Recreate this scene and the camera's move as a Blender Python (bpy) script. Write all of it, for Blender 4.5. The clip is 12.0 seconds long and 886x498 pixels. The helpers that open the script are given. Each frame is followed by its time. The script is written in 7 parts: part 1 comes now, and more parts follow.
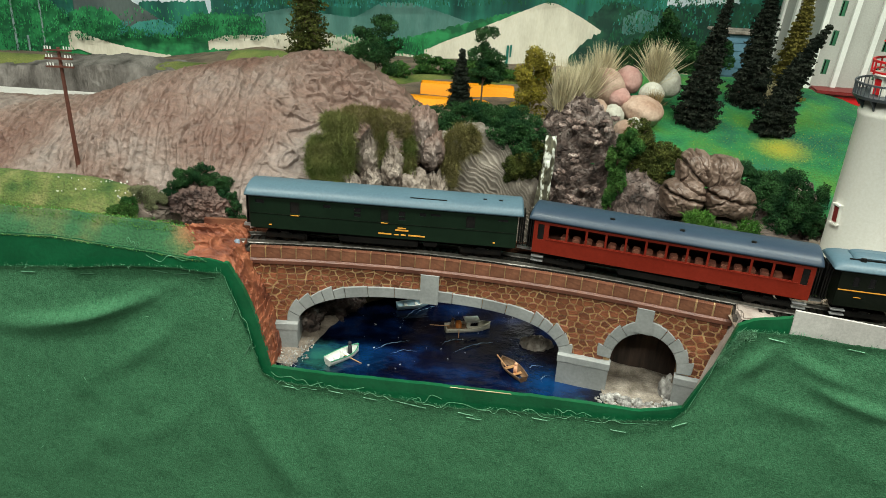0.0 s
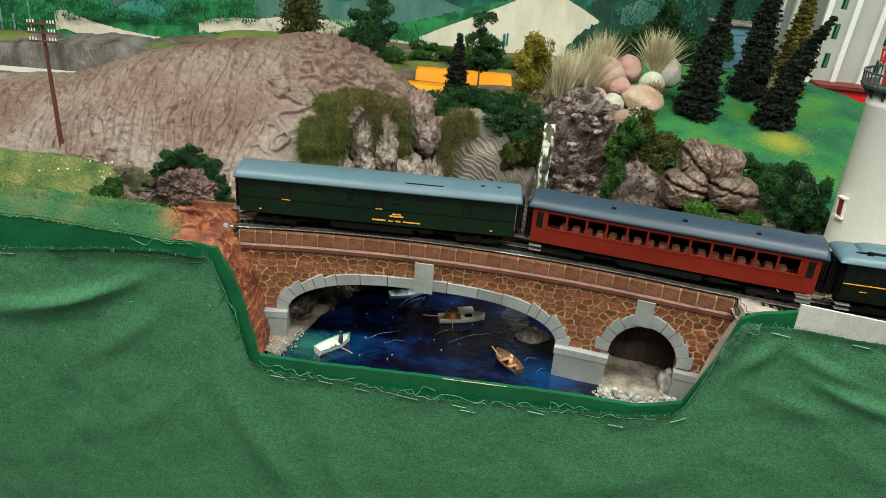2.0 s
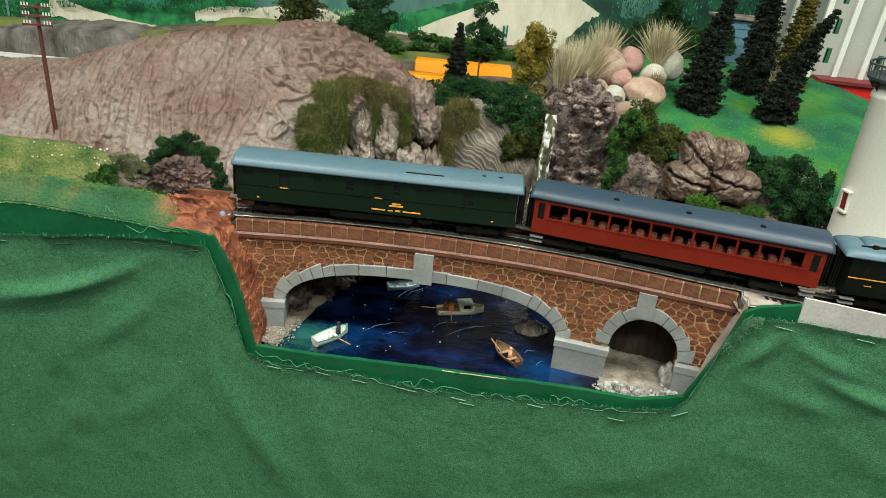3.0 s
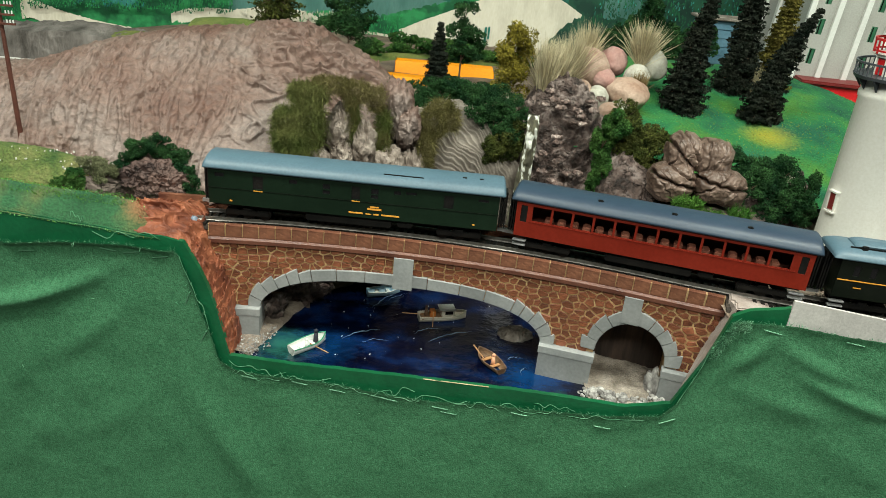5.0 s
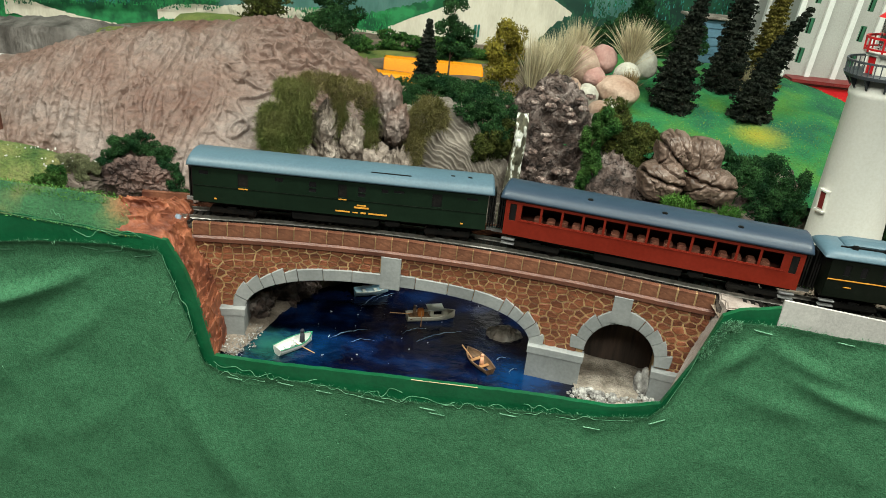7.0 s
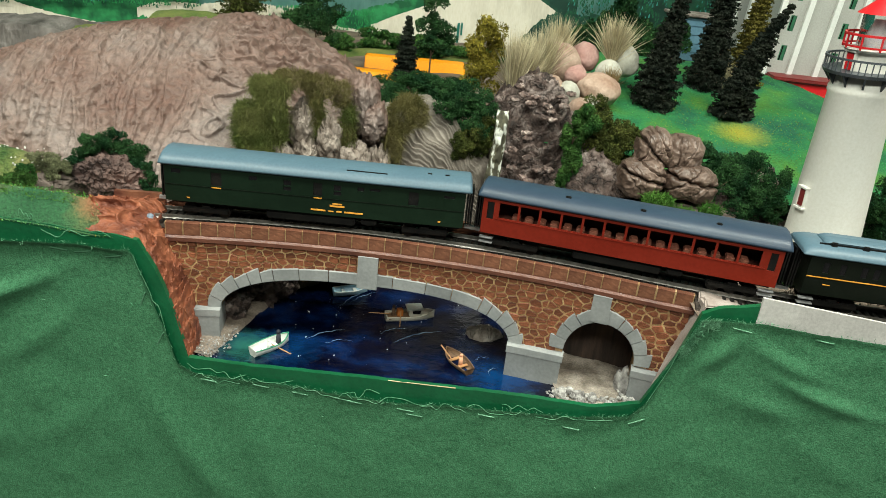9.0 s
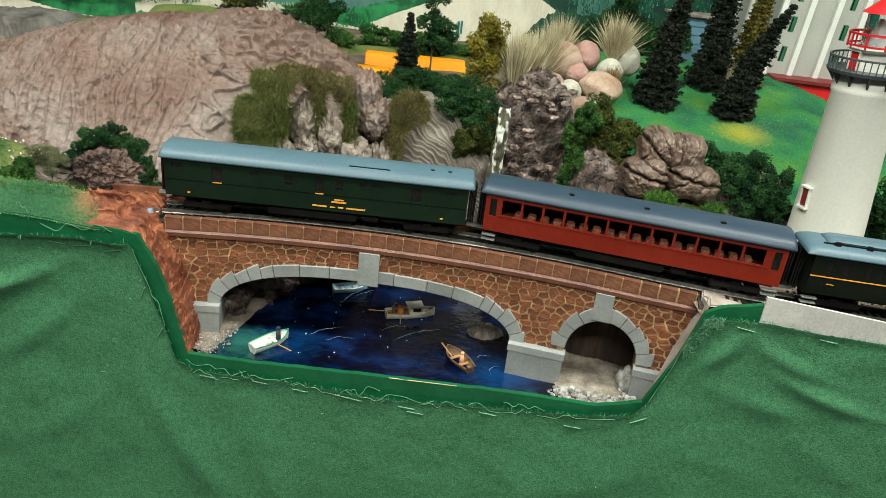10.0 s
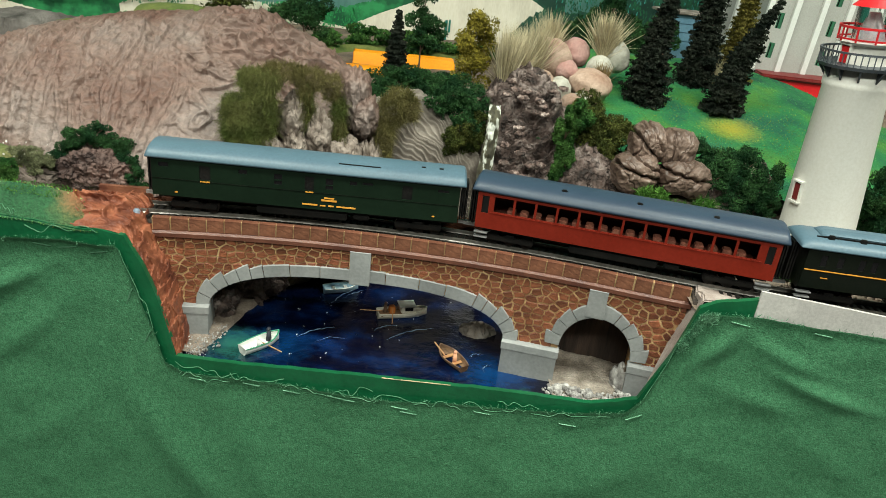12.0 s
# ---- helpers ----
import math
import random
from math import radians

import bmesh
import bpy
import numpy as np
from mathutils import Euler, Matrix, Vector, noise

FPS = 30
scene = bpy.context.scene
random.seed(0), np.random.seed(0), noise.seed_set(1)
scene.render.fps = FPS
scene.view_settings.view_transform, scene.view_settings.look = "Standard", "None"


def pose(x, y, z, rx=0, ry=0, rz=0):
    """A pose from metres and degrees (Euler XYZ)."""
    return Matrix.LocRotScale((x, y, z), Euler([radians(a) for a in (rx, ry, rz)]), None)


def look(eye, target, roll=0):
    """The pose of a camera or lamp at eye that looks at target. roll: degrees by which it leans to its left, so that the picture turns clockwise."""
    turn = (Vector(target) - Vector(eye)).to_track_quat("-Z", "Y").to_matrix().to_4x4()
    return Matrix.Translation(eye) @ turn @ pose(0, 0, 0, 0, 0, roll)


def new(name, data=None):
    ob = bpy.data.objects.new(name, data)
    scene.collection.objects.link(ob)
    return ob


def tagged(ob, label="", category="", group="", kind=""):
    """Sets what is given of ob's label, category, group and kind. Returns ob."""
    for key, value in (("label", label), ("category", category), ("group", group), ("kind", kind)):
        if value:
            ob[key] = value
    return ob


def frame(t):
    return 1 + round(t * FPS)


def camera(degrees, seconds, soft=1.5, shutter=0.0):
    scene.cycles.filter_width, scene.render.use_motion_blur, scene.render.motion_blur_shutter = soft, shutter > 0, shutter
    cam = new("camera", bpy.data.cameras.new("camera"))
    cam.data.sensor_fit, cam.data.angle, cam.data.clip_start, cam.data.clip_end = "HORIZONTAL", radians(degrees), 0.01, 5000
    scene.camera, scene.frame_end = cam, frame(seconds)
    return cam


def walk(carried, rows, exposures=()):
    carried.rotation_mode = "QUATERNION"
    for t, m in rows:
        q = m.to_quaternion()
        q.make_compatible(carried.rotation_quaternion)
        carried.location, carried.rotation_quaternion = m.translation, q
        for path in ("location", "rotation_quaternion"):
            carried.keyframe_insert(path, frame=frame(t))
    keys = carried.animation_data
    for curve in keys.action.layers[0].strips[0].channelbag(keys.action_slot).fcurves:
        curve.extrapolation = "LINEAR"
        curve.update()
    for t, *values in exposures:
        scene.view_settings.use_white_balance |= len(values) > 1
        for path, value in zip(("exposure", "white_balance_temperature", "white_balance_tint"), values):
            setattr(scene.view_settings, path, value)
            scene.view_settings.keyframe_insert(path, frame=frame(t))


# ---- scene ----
cam = camera(62.6, 12.0, 0.55)
PATH = [
    (0, (0.047, 0.048, 0.357), (0.013, 1.871, -0.466), 3.5),
    (0.5, (0.046, 0.052, 0.354), (0.02, 1.873, -0.472), 3.8),
    (1, (0.046, 0.054, 0.351), (0.025, 1.874, -0.477), 4.1),
    (1.5, (0.044, 0.057, 0.35), (0.032, 1.875, -0.483), 4.5),
    (2, (0.042, 0.062, 0.345), (0.039, 1.879, -0.492), 4.8),
    (2.5, (0.039, 0.064, 0.342), (0.044, 1.877, -0.502), 5.1),
    (3, (0.038, 0.067, 0.338), (0.051, 1.879, -0.509), 5.5),
    (3.5, (0.037, 0.071, 0.335), (0.065, 1.89, -0.495), 6.0),
    (5.5, (0.043, 0.084, 0.33), (0.102, 1.9, -0.505), 5.6),
    (6, (0.041, 0.084, 0.329), (0.105, 1.897, -0.513), 5.8),
    (6.5, (0.043, 0.088, 0.327), (0.113, 1.9, -0.515), 5.8),
    (7, (0.044, 0.089, 0.328), (0.123, 1.906, -0.504), 6.0),
    (9, (0.054, 0.095, 0.325), (0.16, 1.912, -0.504), 6.1),
    (9.5, (0.055, 0.097, 0.325), (0.165, 1.914, -0.503), 6.3),
    (10, (0.049, 0.097, 0.321), (0.169, 1.914, -0.506), 6.7),
    (10.5, (0.046, 0.098, 0.318), (0.181, 1.917, -0.503), 7.2),
    (11, (0.043, 0.096, 0.317), (0.189, 1.92, -0.491), 7.4),
    (11.5, (0.045, 0.098, 0.318), (0.192, 1.919, -0.496), 7.0),
    (12, (0.047, 0.101, 0.316), (0.198, 1.919, -0.504), 6.5),
]
walk(cam, [(t, look(eye, target, roll)) for t, eye, target, roll in PATH], [(0, -0.05), (3.5, -0.03), (6.5, 0.02), (9.5, 0.08), (12, 0.02)])

# ---- light: a closed club room with fluorescent ceiling fittings ----
world = bpy.data.worlds.new("room_air")
world.use_nodes = True
world.node_tree.nodes["Background"].inputs[0].default_value = (0.8, 0.9, 1.0, 1)
world.node_tree.nodes["Background"].inputs[1].default_value = 0.01
scene.world = world
scene.view_settings.exposure = 0.0
CEILING = 1.45
LIGHTS = [(-0.7, 0.22, 29.0), (0.8, 0.26, 30.0), (0.05, -0.85, 38.0)]


def area_light(x, y, watts):
    lamp = bpy.data.lights.new("ceiling_lamp", "AREA")
    lamp.shape, lamp.size, lamp.size_y, lamp.energy, lamp.color = "RECTANGLE", 1.15, 0.22, watts, (0.95, 1.0, 0.88)
    ob = new("ceiling_lamp", lamp)
    ob.matrix_world = pose(x, y, CEILING - 0.09)
    return ob


for lx, ly, watts in LIGHTS:
    area_light(lx, ly, watts)


# ---- materials ----
def mat(name, c1, c2, scale=60.0, rough=0.8, metal=0.0, bump=0.3, fine=500.0, c3=None, fine_mix=0.25, spec=0.4, stretch=(1, 1, 1),
        island=0.0, each=0.0, lo=0.35, hi=0.65, depth=0.002, crease=None, patch=()):
    """A surface of two main colours in patches, finer grain and fine relief."""
    m = bpy.data.materials.new(name)
    m.use_nodes = True
    nt = m.node_tree
    n, l = nt.nodes, nt.links
    b = n["Principled BSDF"]
    tc = n.new("ShaderNodeTexCoord")
    mp = n.new("ShaderNodeMapping")
    mp.inputs["Scale"].default_value = stretch
    l.new(tc.outputs["Object"], mp.inputs[0])
    big = n.new("ShaderNodeTexNoise")
    big.inputs["Scale"].default_value, big.inputs["Detail"].default_value = scale, 6
    l.new(mp.outputs[0], big.inputs["Vector"])
    ramp = n.new("ShaderNodeValToRGB")
    ramp.color_ramp.elements[0].position, ramp.color_ramp.elements[1].position = lo, hi
    ramp.color_ramp.elements[0].color, ramp.color_ramp.elements[1].color = (*c1, 1), (*c2, 1)
    if c3:
        e = ramp.color_ramp.elements.new((lo + hi) / 2)
        e.color = (*c3, 1)
    l.new(big.outputs["Fac"], ramp.inputs[0])
    small = n.new("ShaderNodeTexNoise")
    small.inputs["Scale"].default_value, small.inputs["Detail"].default_value = fine, 4
    l.new(mp.outputs[0], small.inputs["Vector"])
    mix = n.new("ShaderNodeMix")
    mix.data_type, mix.blend_type = "RGBA", "OVERLAY"
    mix.inputs[0].default_value = fine_mix
    l.new(ramp.outputs[0], mix.inputs[6])
    l.new(small.outputs["Fac"], mix.inputs[7])
    colour = mix.outputs[2]
    if island or each:
        hsv = n.new("ShaderNodeHueSaturation")
        rng = n.new("ShaderNodeMapRange")
        amount = island or each
        rng.inputs[3].default_value, rng.inputs[4].default_value = 1 - amount, 1 + amount
        if island:
            src = n.new("ShaderNodeNewGeometry").outputs["Random Per Island"]
        else:
            src = n.new("ShaderNodeObjectInfo").outputs["Random"]
        l.new(src, rng.inputs[0])
        l.new(rng.outputs[0], hsv.inputs["Value"])
        l.new(colour, hsv.inputs["Color"])
        colour = hsv.outputs[0]
    for px, py, pz, rad, pc in patch:
        dist = n.new("ShaderNodeVectorMath")
        dist.operation = "DISTANCE"
        dist.inputs[1].default_value = (px, py, pz)
        l.new(tc.outputs["Object"], dist.inputs[0])
        wob = n.new("ShaderNodeMath")
        wob.operation = "MULTIPLY_ADD"
        wob.inputs[1].default_value = -rad * 1.2
        l.new(small.outputs["Fac"], wob.inputs[0])
        l.new(dist.outputs["Value"], wob.inputs[2])
        near = n.new("ShaderNodeMapRange")
        near.inputs[1].default_value, near.inputs[2].default_value = rad * 0.6, -rad * 0.5
        near.inputs[3].default_value, near.inputs[4].default_value = 0.0, 0.85
        l.new(wob.outputs[0], near.inputs[0])
        pm = n.new("ShaderNodeMix")
        pm.data_type = "RGBA"
        l.new(near.outputs[0], pm.inputs[0])
        l.new(colour, pm.inputs[6])
        pm.inputs[7].default_value = (*pc, 1)
        colour = pm.outputs[2]
    l.new(colour, b.inputs["Base Color"])
    rr = n.new("ShaderNodeMapRange")
    rr.inputs[3].default_value, rr.inputs[4].default_value = max(rough - 0.1, 0.02), min(rough + 0.1, 1)
    l.new(small.outputs["Fac"], rr.inputs[0])
    l.new(rr.outputs[0], b.inputs["Roughness"])
    b.inputs["Metallic"].default_value = metal
    b.inputs["Specular IOR Level"].default_value = spec
    if bump:
        bp = n.new("ShaderNodeBump")
        bp.inputs["Strength"].default_value, bp.inputs["Distance"].default_value = bump, depth
        l.new(small.outputs["Fac"], bp.inputs["Height"])
        if crease:
            cs, cst, cd, cw = (*crease, 0.075)[:4]
            mp2 = n.new("ShaderNodeMapping")
            mp2.inputs["Scale"].default_value = cst
            l.new(tc.outputs["Object"], mp2.inputs[0])
            cn = n.new("ShaderNodeTexNoise")
            cn.inputs["Scale"].default_value, cn.inputs["Detail"].default_value, cn.inputs["Distortion"].default_value = cs, 3, 1.2
            l.new(mp2.outputs[0], cn.inputs["Vector"])
            a = n.new("ShaderNodeMath")
            a.operation = "SUBTRACT"
            a.inputs[1].default_value = 0.5
            l.new(cn.outputs["Fac"], a.inputs[0])
            ab = n.new("ShaderNodeMath")
            ab.operation = "ABSOLUTE"
            l.new(a.outputs[0], ab.inputs[0])
            inv = n.new("ShaderNodeMapRange")
            inv.interpolation_type = "SMOOTHSTEP"
            inv.inputs[1].default_value, inv.inputs[2].default_value, inv.inputs[3].default_value, inv.inputs[4].default_value = 0.0, cw, 1.0, 0.0
            l.new(ab.outputs[0], inv.inputs[0])
            b2 = n.new("ShaderNodeBump")
            b2.inputs["Strength"].default_value, b2.inputs["Distance"].default_value = 1.0, cd
            l.new(inv.outputs[0], b2.inputs["Height"])
            l.new(b2.outputs[0], bp.inputs["Normal"])
        l.new(bp.outputs[0], b.inputs["Normal"])
    return m


def glass(name, tint=(0.95, 0.97, 0.97), rough=0.05):
    m = bpy.data.materials.new(name)
    m.use_nodes = True
    b = m.node_tree.nodes["Principled BSDF"]
    b.inputs["Base Color"].default_value = (*tint, 1)
    b.inputs["Transmission Weight"].default_value = 1.0
    b.inputs["Roughness"].default_value = rough
    return m


M_CLOTH = mat("green_felt", (0.026, 0.108, 0.050), (0.062, 0.176, 0.090), 330, 0.95, bump=0.6, fine=900, fine_mix=0.8, spec=0.15, depth=0.0009, lo=0.18, hi=0.82)
M_BOARD = mat("green_gloss_paint", (0.004, 0.075, 0.028), (0.006, 0.10, 0.038), 40, 0.35, bump=0.15, fine=300, spec=0.5)
M_PLY = mat("bare_plywood", (0.45, 0.32, 0.18), (0.6, 0.45, 0.28), 50, 0.8)
M_CARD = mat("whitish_card", (0.42, 0.40, 0.38), (0.52, 0.50, 0.47), 40, 0.85, bump=0.1)
M_PLASTER_W = mat("bare_plaster", (0.26, 0.205, 0.18), (0.38, 0.32, 0.285), 60, 0.9, bump=0.4)
M_BRIDGE = mat("mortar_ochre", (0.31, 0.16, 0.07), (0.62, 0.43, 0.22), 160, 0.75, bump=0.3)
M_STONE = mat("red_brown_stone", (0.105, 0.031, 0.016), (0.26, 0.088, 0.040), 90, 0.45, bump=0.5, each=0.3, fine=900)
M_STONE_FAR = mat("red_brown_rubble", (0.105, 0.031, 0.016), (0.26, 0.088, 0.040), 90, 0.45, bump=0.5, island=0.3, fine=900)
M_PARAPET = mat("brown_parapet", (0.088, 0.030, 0.019), (0.20, 0.082, 0.046), 70, 0.42, bump=0.35, each=0.15, fine=600)
M_CORNICE = mat("brown_cornice", (0.085, 0.030, 0.02), (0.15, 0.058, 0.036), 45, 0.4, bump=0.2, fine=600)
M_GREY = mat("grey_dressed_stone", (0.215, 0.222, 0.22), (0.285, 0.29, 0.285), 40, 0.55, bump=0.1, each=0.12, fine=400)
M_RAIL = mat("nickel_rail", (0.20, 0.185, 0.165), (0.34, 0.32, 0.29), 200, 0.5, metal=0.75, bump=0.1)
M_TIE = mat("black_plastic_tie", (0.008, 0.007, 0.006), (0.02, 0.017, 0.015), 200, 0.5, bump=0.2, spec=0.25)
M_BED = mat("dark_roadbed", (0.02, 0.016, 0.013), (0.06, 0.045, 0.035), 150, 0.9, bump=0.6)
M_HILL = mat("pinkish_plaster_hill", (0.124, 0.069, 0.053), (0.208, 0.164, 0.145), 12, 0.56, bump=0.9, fine=200, c3=(0.165, 0.109, 0.089), fine_mix=0.7, depth=0.0034)
M_ROCKG = mat("grey_rock", (0.10, 0.085, 0.070), (0.33, 0.295, 0.26), 60, 0.7, bump=0.6, fine=300, c3=(0.22, 0.185, 0.155), depth=0.003, crease=(60, (1.4, 1, 0.6), 0.0013, 0.13))
M_CLIFF = mat("striated_cliff", (0.10, 0.084, 0.068), (0.27, 0.232, 0.195), 22, 0.62, bump=0.4, fine=260, stretch=(1, 1, 2), depth=0.002)
M_CAVE = mat("brown_rough_rock", (0.030, 0.021, 0.018), (0.28, 0.222, 0.20), 85, 0.7, bump=0.7, fine=420, c3=(0.115, 0.078, 0.066), depth=0.004, crease=(80, (1, 1, 1), 0.003))
M_BROWN = mat("brown_boulder", (0.060, 0.036, 0.026), (0.21, 0.145, 0.115), 34, 0.40, bump=0.4, fine=300, crease=(40, (1.6, 1, 1.0), 0.0006))
M_LEDGE = mat("tan_ledge_rock", (0.075, 0.055, 0.045), (0.17, 0.13, 0.11), 30, 0.8, bump=0.5, fine=300, crease=(45, (0.7, 1, 2), 0.002))
M_RED = mat("red_clay_plaster", (0.112, 0.031, 0.016), (0.30, 0.100, 0.048), 60, 0.62, bump=0.6, fine=300, depth=0.003, c3=(0.21, 0.063, 0.030))
M_LAWN = mat("lawn_flock", (0.004, 0.082, 0.038), (0.050, 0.165, 0.024), 18, 0.95, bump=1.0, fine=420, c3=(0.014, 0.142, 0.040), fine_mix=0.75, depth=0.002, patch=[(0.40, 0.845, 0.152, 0.030, (0.33, 0.28, 0.02)), (0.365, 0.79, 0.145, 0.032, (0.004, 0.095, 0.06))])
M_TURF = mat("turf_green", (0.010, 0.062, 0.022), (0.085, 0.110, 0.040), 24, 0.95, bump=1.0, fine=500, c3=(0.024, 0.092, 0.036), fine_mix=0.7, depth=0.002, patch=[(-0.168, 0.585, 0.116, 0.014, (0.30, 0.11, 0.055)), (-0.185, 0.60, 0.10, 0.014, (0.24, 0.12, 0.055)), (-0.16, 0.572, 0.115, 0.010, (0.28, 0.10, 0.05))])
M_SAND = mat("sandy_ground", (0.17, 0.125, 0.092), (0.32, 0.255, 0.20), 50, 0.95, bump=0.8, fine=900, fine_mix=0.6, depth=0.002)
M_EARTH = mat("brown_earth", (0.08, 0.06, 0.045), (0.19, 0.14, 0.10), 40, 0.95, bump=0.8, fine=700, fine_mix=0.5)
# kept dark grey so the unseen walls and ceiling bounce little fill
M_WALL = mat("room_wall", (0.13, 0.13, 0.125), (0.17, 0.17, 0.16), 3, 0.9, bump=0.05)
M_FLOOR = mat("room_floor", (0.12, 0.115, 0.11), (0.17, 0.165, 0.155), 5, 0.6, bump=0.05)
M_WHITE = mat("lighthouse_white", (0.70, 0.68, 0.62), (0.72, 0.70, 0.64), 8, 0.45, bump=0.08)


# ---- builders ----
def obj(name, mesh, material, parent=None, label="", smooth=False):
    if smooth:
        for p in mesh.polygons:
            p.use_smooth = True
    mesh.materials.append(material)
    ob = new(name, mesh)
    if parent:
        ob.parent = parent
    if label:
        ob["label"] = label
    return ob


def part(name, bm, material, parent=None, label="", smooth=False):
    mesh = bpy.data.meshes.new(name)
    bmesh.ops.recalc_face_normals(bm, faces=bm.faces)
    bm.to_mesh(mesh)
    bm.free()
    return obj(name, mesh, material, parent, label, smooth)


def raw(name, verts, faces, material, parent=None, label="", smooth=False):
    mesh = bpy.data.meshes.new(name)
    mesh.from_pydata([tuple(v) for v in verts], [], [tuple(f) for f in faces])
    mesh.update()
    return obj(name, mesh, material, parent, label, smooth)


def thing(name, m, label, category, group="", kind=""):
    ob = new(name)
    ob.empty_display_size = 0.01
    ob.matrix_world = m
    return tagged(ob, label, category, group, kind)


def box(bm, x0, x1, y0, y1, z0, z1, bevel=0.0):
    r = bmesh.ops.create_cube(bm, size=1.0, matrix=Matrix.LocRotScale(((x0 + x1) / 2, (y0 + y1) / 2, (z0 + z1) / 2), None, (x1 - x0, y1 - y0, z1 - z0)))
    if bevel:
        edges = list({e for v in r["verts"] for e in v.link_edges})
        bmesh.ops.bevel(bm, geom=edges, offset=bevel, segments=2, affect="EDGES")
    return r["verts"]


def boxed(name, dims, material, parent=None, label="", bevel=0.0):
    bm = bmesh.new()
    box(bm, *dims, bevel=bevel)
    return part(name, bm, material, parent, label)


def cyl(bm, r0, r1, z0, z1, seg=24, at=(0, 0), caps=True):
    r = bmesh.ops.create_cone(bm, cap_ends=caps, segments=seg, radius1=r0, radius2=r1, depth=z1 - z0, matrix=Matrix.Translation((at[0], at[1], (z0 + z1) / 2)))
    return r["verts"]


def tube(bm, a, b, r, seg=6):
    a, b = Vector(a), Vector(b)
    d = b - a
    q = d.to_track_quat("Z", "Y").to_matrix().to_4x4()
    return bmesh.ops.create_cone(bm, cap_ends=True, segments=seg, radius1=r, radius2=r, depth=d.length, matrix=Matrix.Translation((a + b) / 2) @ q)["verts"]


def fbm(x, y, z, f, octaves=4):
    return noise.fractal(Vector((x * f, y * f, z * f)), 0.9, 2.1, octaves)


def ridge(x, y, z, f):
    return 1.0 - 2.0 * abs(noise.noise(Vector((x * f, y * f, z * f))))


def sheet(name, nu, nv, fn, material, parent=None, label="", smooth=True):
    """A grid of nu x nv cells whose points come from fn(u, v), u and v from 0 to 1."""
    verts = [fn(i / nu, j / nv) for j in range(nv + 1) for i in range(nu + 1)]
    w = nu + 1
    faces = [(j * w + i, j * w + i + 1, (j + 1) * w + i + 1, (j + 1) * w + i) for j in range(nv) for i in range(nu)]
    return raw(name, verts, faces, material, parent, label, smooth)


def smooth_interp(x, xs, ys, soft):
    return float(np.mean([np.interp(x + d * soft, xs, ys) for d in (-1, -0.6, -0.3, 0, 0.3, 0.6, 1)]))


def loft(name, ctrl, nu, nv, material, relief, prof=2.0, soft=0.02, back=0.14, drop=0.05, label="", category="", kind="structure"):
    """A hill or cliff: ctrl rows of x, foot y, foot z, crest y, crest z; it falls off again behind the crest."""
    c = np.array(ctrl)
    column = {}

    def fn(u, v):
        x = c[0, 0] + (c[-1, 0] - c[0, 0]) * u
        if u not in column:
            column[u] = [smooth_interp(x, c[:, 0], c[:, k], soft) for k in (1, 2, 3, 4)]
        y0, z0, y1, z1 = column[u]
        if v < 0.78:
            w = v / 0.78
            y, z = y0 + (y1 - y0) * w, z0 + (z1 - z0) * (1 - (1 - w) ** prof)
            tilt = (1 - w) * 0.8 + 0.1
        else:
            w = (v - 0.78) / 0.22
            y, z, tilt = y1 + back * w, z1 - drop * w * w, 0.1
        d = relief(x, y, z) * (1 - 0.4 * min(max((v - 0.60) / 0.18, 0), 1))
        return (x, y - d * tilt, z + d * (1 - tilt))

    ob = sheet(name, nu, nv, fn, material)
    return tagged(ob, label, category or "rock", kind=kind)


# ---- the track's line: an arc with straight ends ----
CX, CY, RAD = -0.045, 0.6235 - 0.869, 0.869
S0, S1 = -0.06, 0.27
RAIL_Z = 0.1


LINE_S = np.linspace(-1.0, 1.4, 2401)
LINE_A = np.interp(LINE_S, [-0.30, S0, S1, 0.46], [0.08, S0 / RAD, S1 / RAD, 0.14])
ORIGIN = 1000
STEP = LINE_S[1] - LINE_S[0]
LINE_X = np.concatenate([[0], np.cumsum((np.cos(LINE_A[1:]) + np.cos(LINE_A[:-1])) / 2 * STEP)])
LINE_Y = np.concatenate([[0], np.cumsum(-(np.sin(LINE_A[1:]) + np.sin(LINE_A[:-1])) / 2 * STEP)])
LINE_X += CX - LINE_X[ORIGIN]
LINE_Y += CY + RAD - LINE_Y[ORIGIN]


def on_track(s, off=0.0, z=0.0):
    """A point s metres along the track from the bow's middle, off metres outwards from the centre line."""
    a = float(np.interp(s, LINE_S, LINE_A))
    return Vector((float(np.interp(s, LINE_S, LINE_X)) + math.sin(a) * off, float(np.interp(s, LINE_S, LINE_Y)) + math.cos(a) * off, z))


def heading(s):
    return -float(np.interp(s, LINE_S, LINE_A))


def sweep(name, s0, s1, n, profile, material, parent=None, label=""):
    """A closed profile of (off, z) drawn along the track."""
    verts = [on_track(s0 + (s1 - s0) * i / n, o, z) for i in range(n + 1) for o, z in profile]
    k = len(profile)
    faces = [(i * k + j, i * k + (j + 1) % k, (i + 1) * k + (j + 1) % k, (i + 1) * k + j) for i in range(n) for j in range(k)]
    faces += [tuple(range(k)), tuple(range(n * k + k - 1, n * k - 1, -1))]
    bm = bmesh.new()
    vs = [bm.verts.new(v) for v in verts]
    for f in faces:
        bm.faces.new([vs[i] for i in f])
    return part(name, bm, material, parent, label)


# ---- room ----
def room_box(name, dims, material, label):
    return tagged(boxed(name, dims, material), label, name.split("_")[0], kind="structure")


